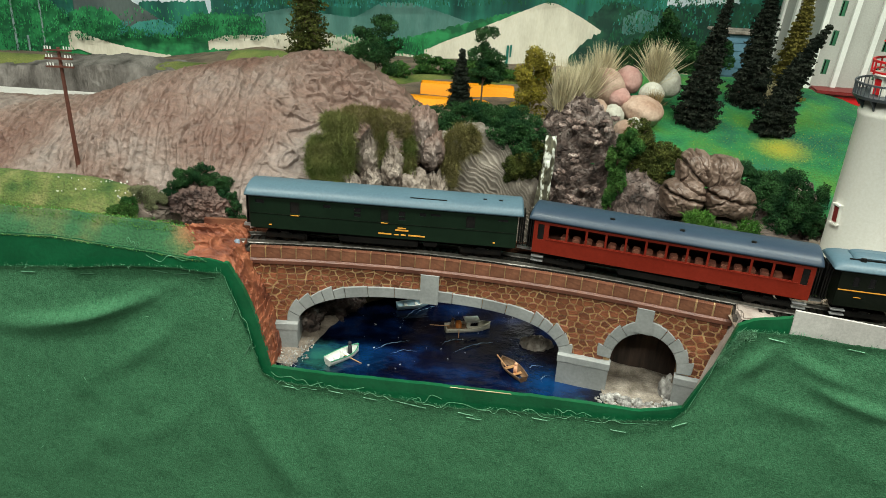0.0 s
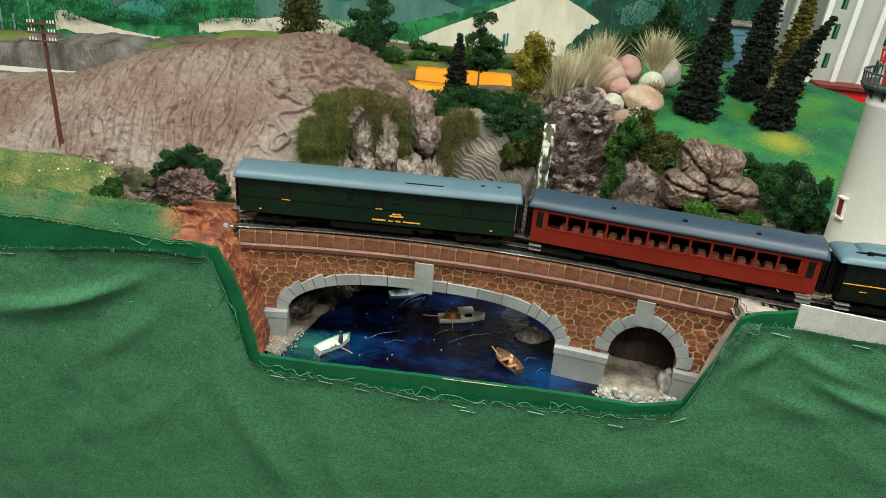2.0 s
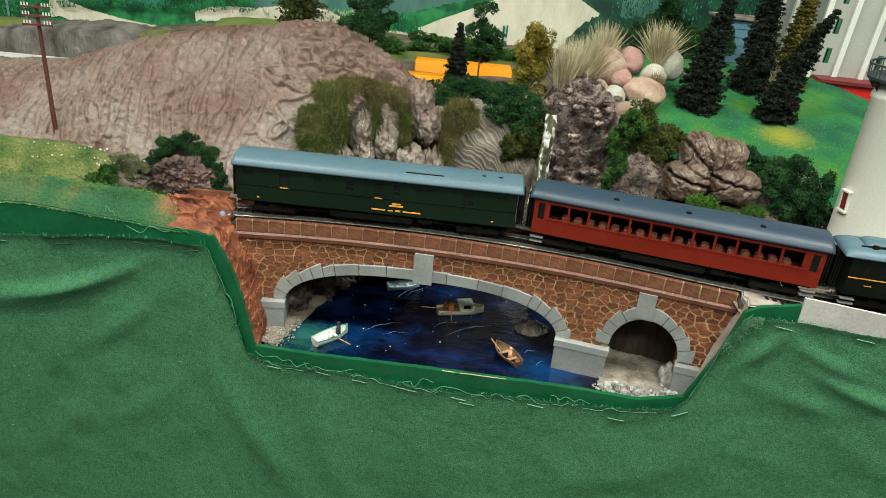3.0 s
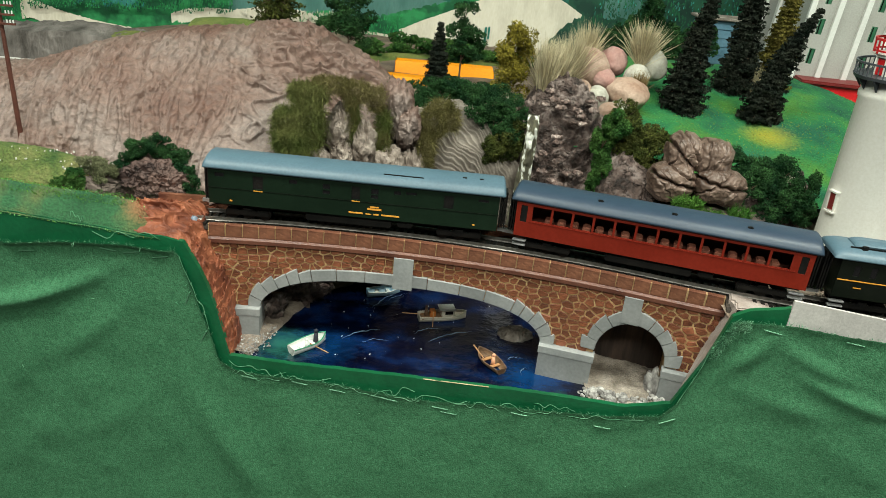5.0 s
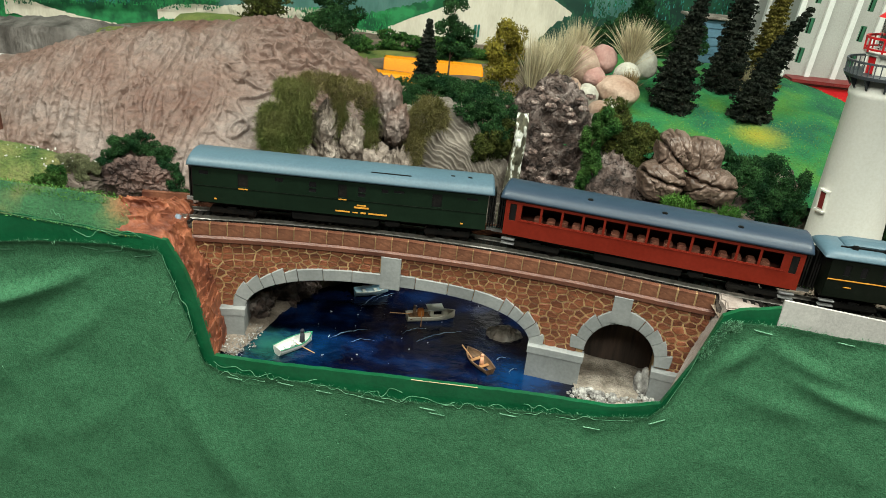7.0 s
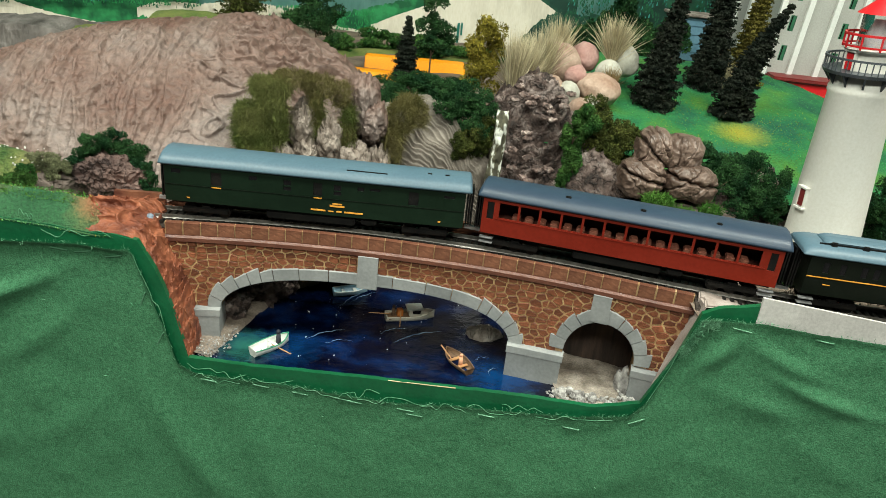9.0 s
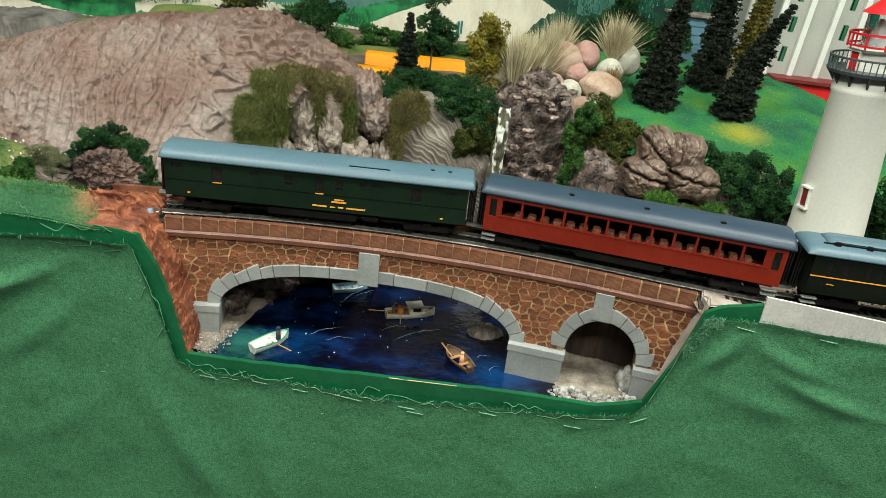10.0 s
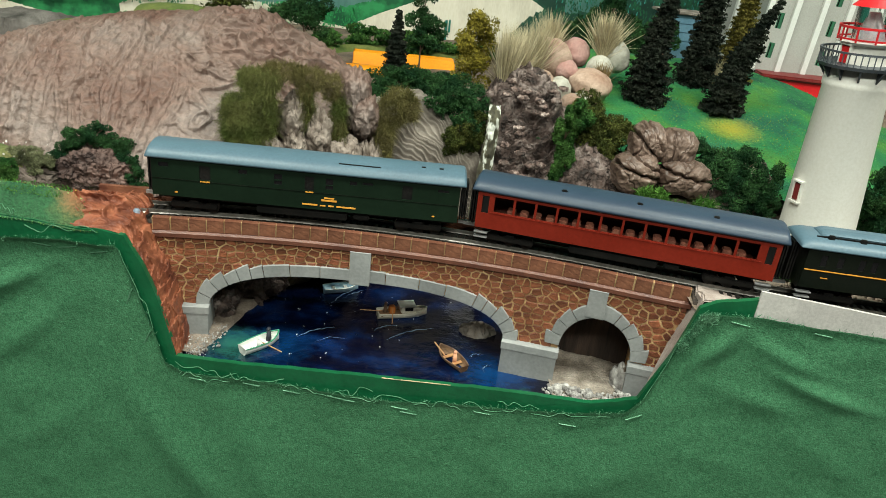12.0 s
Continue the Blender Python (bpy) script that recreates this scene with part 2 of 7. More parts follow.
room_box("floor", (-3.2, 3.2, -2.7, 1.5, -0.95, -0.9), M_FLOOR, "plain grey floor of the club room")
# unseen ceiling and walls, added to close the space and limit bounce
room_box("ceiling", (-3.2, 3.2, -2.7, 1.5, CEILING, CEILING + 0.05), M_WALL, "added dark grey ceiling, out of view")
room_box("wall_west", (-3.25, -3.2, -2.7, 1.5, -0.9, CEILING), M_WALL, "added dark grey room wall, out of view")
room_box("wall_east", (3.2, 3.25, -2.7, 1.5, -0.9, CEILING), M_WALL, "added dark grey room wall, out of view")
room_box("wall_south", (-3.2, 3.2, -2.75, -2.7, -0.9, CEILING), M_WALL, "added dark grey room wall, out of view")
for lx, ly, watts in LIGHTS:
    t = thing("ceiling_light", pose(lx, ly, CEILING), "white fluorescent ceiling light fitting", "lamp", "ceiling lights")
    boxed("housing", (-0.62, 0.62, -0.14, 0.14, -0.07, 0.0), M_WHITE, t, bevel=0.01)

# ---- fascia: painted board with the bridge's cut-out ----
BOARD_N = Vector((-0.115, -1, 0)).normalized()
BOARD_T = Vector((1, -0.115, 0)).normalized()


def on_board(x, z, out=0.0):
    """A point of the fascia's plane, out metres towards the aisle."""
    p = Vector((x, 0.5505 - 0.115 * x, z))
    return p + BOARD_N * out


BOARD_EDGE = [(-1.6, 0.10), (-0.33, 0.101), (-0.284, 0.104), (-0.2, 0.101), (-0.165, 0.0985), (-0.15, 0.0995), (-0.1340, 0.0975), (-0.1225, 0.077), (-0.1165, 0.062), (-0.1115, 0.046), (-0.1050, 0.020), (-0.1018, 0.005), (-0.056, 0.005),
              (0.035, 0.009), (0.137, 0.012), (0.202, 0.0115), (0.2325, 0.020), (0.248, 0.06), (0.258, 0.098), (0.268, 0.104), (0.295, 0.110), (0.40, 0.103), (1.6, 0.10)]
CLOTH_EDGE = [(-1.6, 0.07), (-0.34, 0.07), (-0.274, 0.079), (-0.227, 0.087), (-0.175, 0.092), (-0.137, 0.091), (-0.127, 0.06), (-0.116, 0.03), (-0.108, 0.002), (-0.094, -0.006),
              (-0.014, -0.0055), (0.061, -0.006), (0.123, -0.001), (0.184, 0.003), (0.225, 0.010), (0.2375, 0.026), (0.2480, 0.063), (0.2605, 0.095), (0.27, 0.097), (0.295, 0.099), (0.337, 0.096), (0.38, 0.095), (1.6, 0.09)]


def edge_at(edge, x):
    return float(np.interp(x, [e[0] for e in edge], [e[1] for e in edge]))


def build_board():
    xs = sorted(set([e[0] for e in BOARD_EDGE] + [-0.34 + 0.004 * i for i in range(190)]))
    bm = bmesh.new()
    rows = []
    for x in xs:
        z = edge_at(BOARD_EDGE, x) + 0.0007 * noise.noise(Vector((x * 90, 3, 1)))
        rows.append([bm.verts.new(on_board(x, zz, o)) for zz, o in ((-0.9, 0), (z, 0), (z, -0.004), (-0.9, -0.004))])
    for a, b in zip(rows, rows[1:]):
        for k in range(4):
            bm.faces.new((a[k], b[k], b[(k + 1) % 4], a[(k + 1) % 4]))
    return tagged(part("fascia_board", bm, M_BOARD), "dark green painted board edging the layout", "board", kind="structure")


build_board()


def cloth_height(x, z):
    """How far the felt stands off the board."""
    top = edge_at(CLOTH_EDGE, x)
    d = top - z
    h = 0.0025 + 0.0012 * fbm(x, z, 0, 14, 3)
    h += min(d, 0.5) * 0.05 + 0.0006 * fbm(x, z, 5, 40, 3)
    # the cut edge curls outwards
    h += (0.0042 if -0.27 < x < -0.143 else 0.0012) * math.exp(-(d / 0.0034) ** 2)
    # loose hanging folds: (x, z, angle, length, width, height)
    for fx, fz, ang, ln, wd, ht in FOLDS:
        c, s = math.cos(ang), math.sin(ang)
        dx, dz = x - fx, z - fz
        a, b = dx * c + dz * s, -dx * s + dz * c
        b -= 1.6 * a * a
        h += ht * math.exp(-(a / ln) ** 2) * math.exp(-(b / wd) ** 2)
    return h


FOLDS = [(-0.25, 0.038, 0.36, 0.05, 0.0062, 0.0065), (-0.30, 0.02, 0.2, 0.04, 0.010, 0.004), (-0.21, 0.01, 0.7, 0.04, 0.008, 0.002), (-0.27, -0.02, 1.2, 0.05, 0.012, 0.003), (-0.26, -0.09, 0.9, 0.05, 0.012, 0.002),
         (-0.112, -0.065, -1.1, 0.055, 0.011, 0.0022), (-0.085, -0.10, -1.0, 0.05, 0.014, 0.002), (0.352, 0.046, -0.28, 0.035, 0.0055, 0.0036), (0.32, 0.070, -0.4, 0.03, 0.006, 0.0025), (0.276, 0.072, 0.9, 0.02, 0.006, 0.003),
         (0.31, 0.035, -0.2, 0.03, 0.007, 0.0015), (0.36, 0.0, -0.6, 0.05, 0.012, 0.002), (0.05, -0.06, 1.4, 0.06, 0.03, 0.002), (0.16, -0.08, 1.7, 0.06, 0.03, 0.002), (0.22, -0.05, 0.5, 0.05, 0.012, 0.002),
         (-0.03, -0.10, 1.9, 0.05, 0.015, 0.0025), (-0.19, -0.06, 0.7, 0.05, 0.010, 0.0015)]


def cloth_point(u, v):
    x = -0.9 + 1.8 * u
    if abs(x) < 0.9:
        x = -0.55 + 1.1 * u
    top = edge_at(CLOTH_EDGE, x) + 0.0008 * noise.noise(Vector((x * 260, 0, 0)))
    d = 0.30 * (v ** 1.15) if v < 0.9 else 0.30 * 0.9 ** 1.15 + (v - 0.9) * 6.0
    z = max(top - d, -0.9)
    return on_board(x, z, cloth_height(x, max(z, -0.3)))


tagged(sheet("felt_skirt", 420, 170, cloth_point, M_CLOTH), "creased green felt skirt stapled to the layout's edge", "cloth")

M_ARCHSAND = mat("pale_arch_sand", (0.14, 0.115, 0.09), (0.36, 0.31, 0.26), 70, 0.95, bump=0.8, fine=700, fine_mix=0.6)
M_SHORE = mat("sandy_shore", (0.11, 0.085, 0.065), (0.26, 0.21, 0.17), 60, 0.95, bump=0.8, fine=700, fine_mix=0.6)


# ---- water and ground under the bridge ----
def water_point(u, v):
    x = -0.115 + 0.30 * u
    y0 = 0.5605 - 0.115 * x
    y = y0 + (0.815 - y0) * v
    return (x, y, 0.0006 * fbm(x, y, 0, 45, 3))


M_WATER = mat("dark_blue_water", (0.0007, 0.0011, 0.006), (0.002, 0.013, 0.058), 34, 0.10, bump=0.35, fine=160, stretch=(0.9, 1.2, 1), c3=(0.001, 0.003, 0.016), spec=0.5, patch=[(0.135, 0.575, 0.0, 0.028, (0.002, 0.034, 0.12)), (-0.035, 0.595, 0.0, 0.030, (0.002, 0.024, 0.085)), (-0.066, 0.592, 0.0, 0.024, (0.02, 0.11, 0.085)), (0.158, 0.552, 0.0, 0.006, (0.01, 0.06, 0.06))])
tagged(sheet("water", 120, 100, water_point, M_WATER), "glossy dark blue modelled river water", "water", kind="structure")

# ---- bridge ----
FRONT, BACK = -0.019, 0.021
A1, A2, B1, B2 = -0.044, 0.193, 0.235, 0.290
BR0, BR1 = -0.082, 0.319
bridge = thing("bridge", pose(0, 0, 0), "curved brown stone arch bridge with grey dressed arches", "bridge", kind="structure")


def arch_z(s):
    if A1 < s < A2:
        u = abs((s - (A1 + A2) / 2) / ((A2 - A1) / 2))
        return 0.024 + 0.0345 * (1 - u ** 3.0) ** (1 / 2.2)
    if B1 < s < B2:
        u = abs((s - (B1 + B2) / 2) / ((B2 - B1) / 2))
        return 0.031 + 0.030 * (1 - u ** 2) ** 0.5
    return -0.014


def build_wall():
    ss = [BR0 + (BR1 - BR0) * i / 150 for i in range(151)]
    cols = [(s, arch_z(s)) for s in ss]
    for e, inside in ((A1, 1), (A2, -1), (B1, 1), (B2, -1)):
        z = 0.024 if e in (A1, A2) else 0.031
        cols += [(e - 1e-5 * inside, -0.014), (e, z), (e + 3e-4 * inside, arch_z(e + 3e-4 * inside)), (e + 1.5e-3 * inside, arch_z(e + 1.5e-3 * inside))]
    cols.sort()
    bm = bmesh.new()
    rows = [[bm.verts.new(on_track(s, o, zz)) for o, zz in ((FRONT, z), (FRONT, 0.086), (BACK, 0.086), (BACK, z))] for s, z in cols]
    for a, b in zip(rows, rows[1:]):
        for k in range(4):
            bm.faces.new((a[k], b[k], b[(k + 1) % 4], a[(k + 1) % 4]))
    bm.faces.new(rows[0])
    bm.faces.new(rows[-1])
    return part("wall", bm, M_BRIDGE, bridge, "brown wall with ochre mortar lines")


build_wall()
sweep("cornice", BR0 - 0.002, BR1 + 0.002, 80, [(FRONT - 0.003, 0.0835), (FRONT - 0.003, 0.0865), (FRONT - 0.0015, 0.088), (FRONT + 0.002, 0.088), (FRONT + 0.002, 0.0835)], M_CORNICE, bridge, "brown moulded cornice")
sweep("far_parapet", BR0 - 0.05, BR1 + 0.03, 80, [(BACK, 0.08), (BACK, 0.104), (BACK + 0.004, 0.104), (BACK + 0.004, 0.08)], M_PARAPET, bridge, "brown far parapet")
sweep("deck", BR0, BR1, 60, [(FRONT + 0.004, 0.086), (FRONT + 0.004, 0.0935), (BACK, 0.0935), (BACK, 0.086)], M_BED, bridge, "dark deck")

# ---- track ----
track = thing("railway_track", pose(0, 0, 0), "model railway track with nickel rails and black ties", "track")
sweep("roadbed", -0.46, 1.2, 190, [(-0.016, 0.0915), (-0.0145, 0.0945), (0.0145, 0.0945), (0.016, 0.0915)], M_BED, track)
sweep("ballast", 0.320, 0.425, 30, [(-0.031, 0.0900), (-0.029, 0.0934), (-0.0158, 0.0943), (-0.0158, 0.0900)], M_BED, track, "dark ballast shoulder")
for off in (-0.00825, 0.00825):
    sweep("rail", -0.46, 1.2, 240, [(off - 0.0011, 0.0965), (off - 0.0004, 0.0972), (off - 0.0005, 0.0995), (off + 0.0005, 0.0995), (off + 0.0004, 0.0972), (off + 0.0011, 0.0965)], M_RAIL, track, "shiny nickel rail")

# ---- hills and cliffs ----
def fold(x, y, z, f, sharp=2.0):
    """Thin raised folds, as in crumpled plaster cloth."""
    n = noise.noise(Vector((x * f, y * f, z * f)))
    return max(0.0, 1 - 3.2 * abs(n)) ** sharp


def crest(n, w):
    """A thin raised line where the noise n crosses nought."""
    return max(0.0, 1 - abs(n) / w)


def hill_relief(x, y, z):
    """Combed upright furrows on one side, trowelled curling lips of plaster on the other."""
    d = z + 0.55 * (y - 0.65)
    wob = noise.noise(Vector((x * 24, d * 24, 3)))
    wob2 = noise.noise(Vector((x * 40, d * 40, 8)))
    r = 0.006 * fbm(x, y, z, 12, 3) + 0.0030 * fbm(x, y, z, 75, 3)
    k = min(max((x + 0.165 + 0.03 * wob) * 16, 0), 1)
    if k < 1:
        comb = noise.noise(Vector((x * 125 + 0.7 * wob, d * 16, 1)))
        pits = noise.noise(Vector((x * 150, d * 110, 4)))
        r += (1 - k) * (0.0064 * comb + 0.0036 * crest(comb, 0.14) + 0.0060 * max(pits, 0) * (0.6 + wob2))
    if k > 0:
        lean = x * 0.9
        a = crest(noise.noise(Vector((x * 22 + 0.5 * wob2, (d + 0.25 * lean) * 74 + 1.3 * wob, 2))), 0.14)
        b = crest(noise.noise(Vector(((x + 0.7 * d) * 34 + 0.6 * wob, (d - 0.5 * x) * 34, 6))), 0.10)
        c = noise.noise(Vector((x * 28, d * 60 + wob, 9)))
        r += k * (0.0115 * a * (0.6 + 0.7 * wob2) + 0.0080 * b + 0.0042 * c)
    return r


loft("plaster_hill", [(-0.66, 0.70, 0.098, 0.79, 0.15), (-0.5, 0.69, 0.098, 0.79, 0.155), (-0.447, 0.68, 0.098, 0.79, 0.158), (-0.356, 0.67, 0.098, 0.79, 0.162), (-0.292, 0.665, 0.098, 0.80, 0.188), (-0.243, 0.665, 0.098, 0.80, 0.202),
                      (-0.201, 0.655, 0.098, 0.81, 0.210), (-0.172, 0.648, 0.098, 0.83, 0.207), (-0.138, 0.645, 0.098, 0.865, 0.214), (-0.105, 0.65, 0.098, 0.87, 0.212), (-0.06, 0.655, 0.09, 0.865, 0.196),
                      (-0.024, 0.67, 0.05, 0.84, 0.182), (0.0, 0.68, 0.03, 0.80, 0.172), (0.025, 0.70, 0.0, 0.78, 0.145), (0.045, 0.74, 0.0, 0.80, 0.12)],
     860, 270, M_HILL, hill_relief, prof=2.1, soft=0.012, label="pinkish tan wrinkled plaster hillside", category="hill")


def cliff_relief(x, y, z):
    """Strata that lie level on one side and bend over downwards on the other."""
    c = z + 9 * max(x - 0.03, 0) ** 2 + 0.1 * x
    n = noise.noise(Vector((x * 38, y * 20, z * 38)))
    p = c * 190 + 1.2 * n + 0.9 * noise.noise(Vector((x * 100, 0, z * 90)))
    lip = 1 - abs(2 * (p - math.floor(p)) - 1)
    return 0.005 * fbm(x, y, z, 20, 3) + 0.0060 * lip ** 2.4 * (0.75 + 0.8 * noise.noise(Vector((x * 55, math.floor(p) * 3.7, z * 30)))) + 0.0008 * fbm(x, y, z, 150, 2)


loft("striated_cliff", [(0.0, 0.72, -0.01, 0.765, 0.15), (0.03, 0.735, -0.01, 0.775, 0.16), (0.063, 0.74, -0.01, 0.79, 0.172), (0.085, 0.74, -0.01, 0.79, 0.155), (0.10, 0.745, -0.01, 0.78, 0.14), (0.122, 0.75, -0.01, 0.785, 0.112), (0.14, 0.78, -0.01, 0.81, 0.10)],
     190, 280, M_CLIFF, cliff_relief, prof=1.4, soft=0.006, back=0.06, drop=0.01, label="grey layered rock cliff with rippled strata", category="cliff")


def cave_relief(x, y, z):
    return 0.014 * fbm(x, y, z, 34, 4) + 0.006 * fbm(x, y, z, 110, 3) + 0.008 * fold(x, y, z * 0.7, 48) - 0.010 * fold(x + 5, y, z * 0.7, 44) - 0.012 * math.exp(-((x - 0.152) / 0.012) ** 2 - ((z - 0.085) / 0.04) ** 2)


loft("waterfall_rocks", [(0.115, 0.79, -0.01, 0.83, 0.10), (0.132, 0.775, -0.01, 0.80, 0.168), (0.15, 0.77, -0.01, 0.80, 0.185), (0.168, 0.765, -0.01, 0.80, 0.196), (0.19, 0.76, -0.01, 0.80, 0.190), (0.205, 0.755, -0.01, 0.80, 0.165), (0.23, 0.76, -0.01, 0.81, 0.14)],
     200, 260, M_CAVE, cave_relief, prof=1.3, soft=0.006, back=0.08, drop=0.03, label="rough brown crumbled rock face by the waterfall", category="cliff")


def gully_relief(x, y, z):
    return 0.006 * fbm(x, y, z, 26, 4) + 0.008 * fold(x * 2.2, y, z * 0.6, 46) + 0.003 * fold(x, y, z, 110)


loft("gully_cliff", [(0.17, 0.75, -0.01, 0.77, 0.09), (0.195, 0.725, -0.01, 0.76, 0.10), (0.21, 0.71, -0.01, 0.745, 0.135), (0.225, 0.70, -0.01, 0.735, 0.145), (0.245, 0.675, -0.01, 0.725, 0.13), (0.29, 0.66, 0.0, 0.725, 0.125), (0.36, 0.67, 0.03, 0.74, 0.13), (0.40, 0.70, 0.06, 0.76, 0.13)],
     150, 130, M_CAVE, gully_relief, prof=1.5, soft=0.008, back=0.08, drop=0.01, label="dark brown furrowed gully cliff", category="cliff")


def lawn_relief(x, y, z):
    return 0.006 * fbm(x, y, 0, 9, 3) + 0.0012 * fbm(x, y, 0, 90, 3)


loft("lawn_hill", [(0.17, 0.80, 0.13, 1.02, 0.175), (0.25, 0.76, 0.135, 1.04, 0.182), (0.30, 0.74, 0.125, 1.05, 0.182), (0.36, 0.72, 0.12, 1.05, 0.18), (0.45, 0.70, 0.112, 1.05, 0.182), (0.54, 0.70, 0.10, 1.04, 0.172), (0.62, 0.68, 0.10, 0.98, 0.14), (0.95, 0.66, 0.10, 0.98, 0.13)],
     160, 90, M_LAWN, lawn_relief, prof=1.25, soft=0.03, back=0.2, drop=0.06, label="bright green flocked lawn hillside", category="lawn")


def ground_sheet(name, x0, x1, y0, y1, zf, material, label, nu=80, nv=60):
    def fn(u, v):
        x = x0 + (x1 - x0) * u
        front = max(y0, 0.5605 - 0.115 * x)
        y = front + (y1 - front) * v
        if v == 0 and name == "west_ground":
            return (x, 0.5499 - 0.115 * x, edge_at(BOARD_EDGE, x) - 0.0015)
        return (x, y, zf(x, y))

    return tagged(sheet(name, nu, nv, fn, material), label, "ground", kind="structure")


ground_sheet("back_ground", -1.6, 1.6, 0.83, 1.32, lambda x, y: 0.105 + 0.04 * min(max((y - 0.85) * 8, 0), 1) * min(max((x + 0.55) * 4, 0.2), 1) + 0.004 * fbm(x, y, 0, 14, 3), M_EARTH, "brown green scenery ground behind the hills", 160, 40)
ground_sheet("west_ground", -1.6, -0.152, 0.545, 0.88, lambda x, y: 0.0915 + 0.002 * fbm(x, y, 0, 20, 3) + 0.0295 * math.exp(-((y - 0.564 + 0.115 * x) / 0.012) ** 2) * min(max((-0.152 + 0.014 * noise.noise(Vector((x * 40, y * 80, 2))) - x) * 45, 0), 1), M_TURF, "green turf bank beside the track", 520, 90)
ground_sheet("east_ground", 0.26, 1.6, 0.50, 0.80, lambda x, y: 0.0915 + 0.001 * fbm(x, y, 0, 30, 3), M_SAND, "sandy gravel ground by the lighthouse", 120, 50)
ground_sheet("river_bed", -0.2, 0.45, 0.53, 0.9, lambda x, y: -0.016 + 0.0155 * min(max((x - 0.195) * 30, 0), 1) + 0.0195 * min(max((-0.067 - x + 0.33 * (y - 0.6)) * 70, 0), 1) + 0.002 * fbm(x, y, 0, 60, 3), M_SHORE, "sandy shore under the bridge", 110, 70)
ground_sheet("arch_floor", 0.178, 0.262, 0.535, 0.625, lambda x, y: 0.0022 + 0.002 * fbm(x, y, 0, 60, 3), M_ARCHSAND, "pale sandy floor of the small arch", 40, 40)

# ---- bridge masonry ----
def block_mesh(name, w, h, d, chamfer=0.0004, seed=0):
    """A dressed block standing proud of a wall: width x, height z, depth towards -y, with a chamfered worn face."""
    rnd = random.Random(seed)
    j = lambda a: a * rnd.uniform(-1, 1)
    w2, h2, c = w / 2, h / 2, chamfer
    back = [(-w2, 0, -h2), (w2, 0, -h2), (w2, 0, h2), (-w2, 0, h2)]
    mid = [(x + j(c * 0.6), -d * 0.5, z + j(c * 0.6)) for x, y, z in back]
    front = [((abs(x) - c) * (1 if x > 0 else -1) + j(c * 0.6), -d + (j(d * 0.15) if d < 0.002 else 0), (abs(z) - c) * (1 if z > 0 else -1) + j(c * 0.6)) for x, y, z in back]
    faces = [(8, 9, 10, 11)]
    for a in (0, 4):
        faces += [(a + k, a + (k + 1) % 4, a + 4 + (k + 1) % 4, a + 4 + k) for k in range(4)]
    mesh = bpy.data.meshes.new(name)
    jit = 0.0012 if d < 0.002 else 0.0
    mid, front = ([(x + j(jit), y, z + j(jit)) for x, y, z in q] for q in (mid, front))
    mesh.from_pydata(back + mid + front, [], faces)
    mesh.update()
    return mesh


def wall_pose(s, z, out=0.0, roll=0.0):
    return Matrix.Translation(on_track(s, FRONT - out, z)) @ Matrix.Rotation(heading(s), 4, "Z") @ Matrix.Rotation(roll, 4, "Y")


def place(mesh, name, m, parent):
    ob = new(name, mesh)
    ob.parent = parent
    ob.matrix_basis = m
    return ob


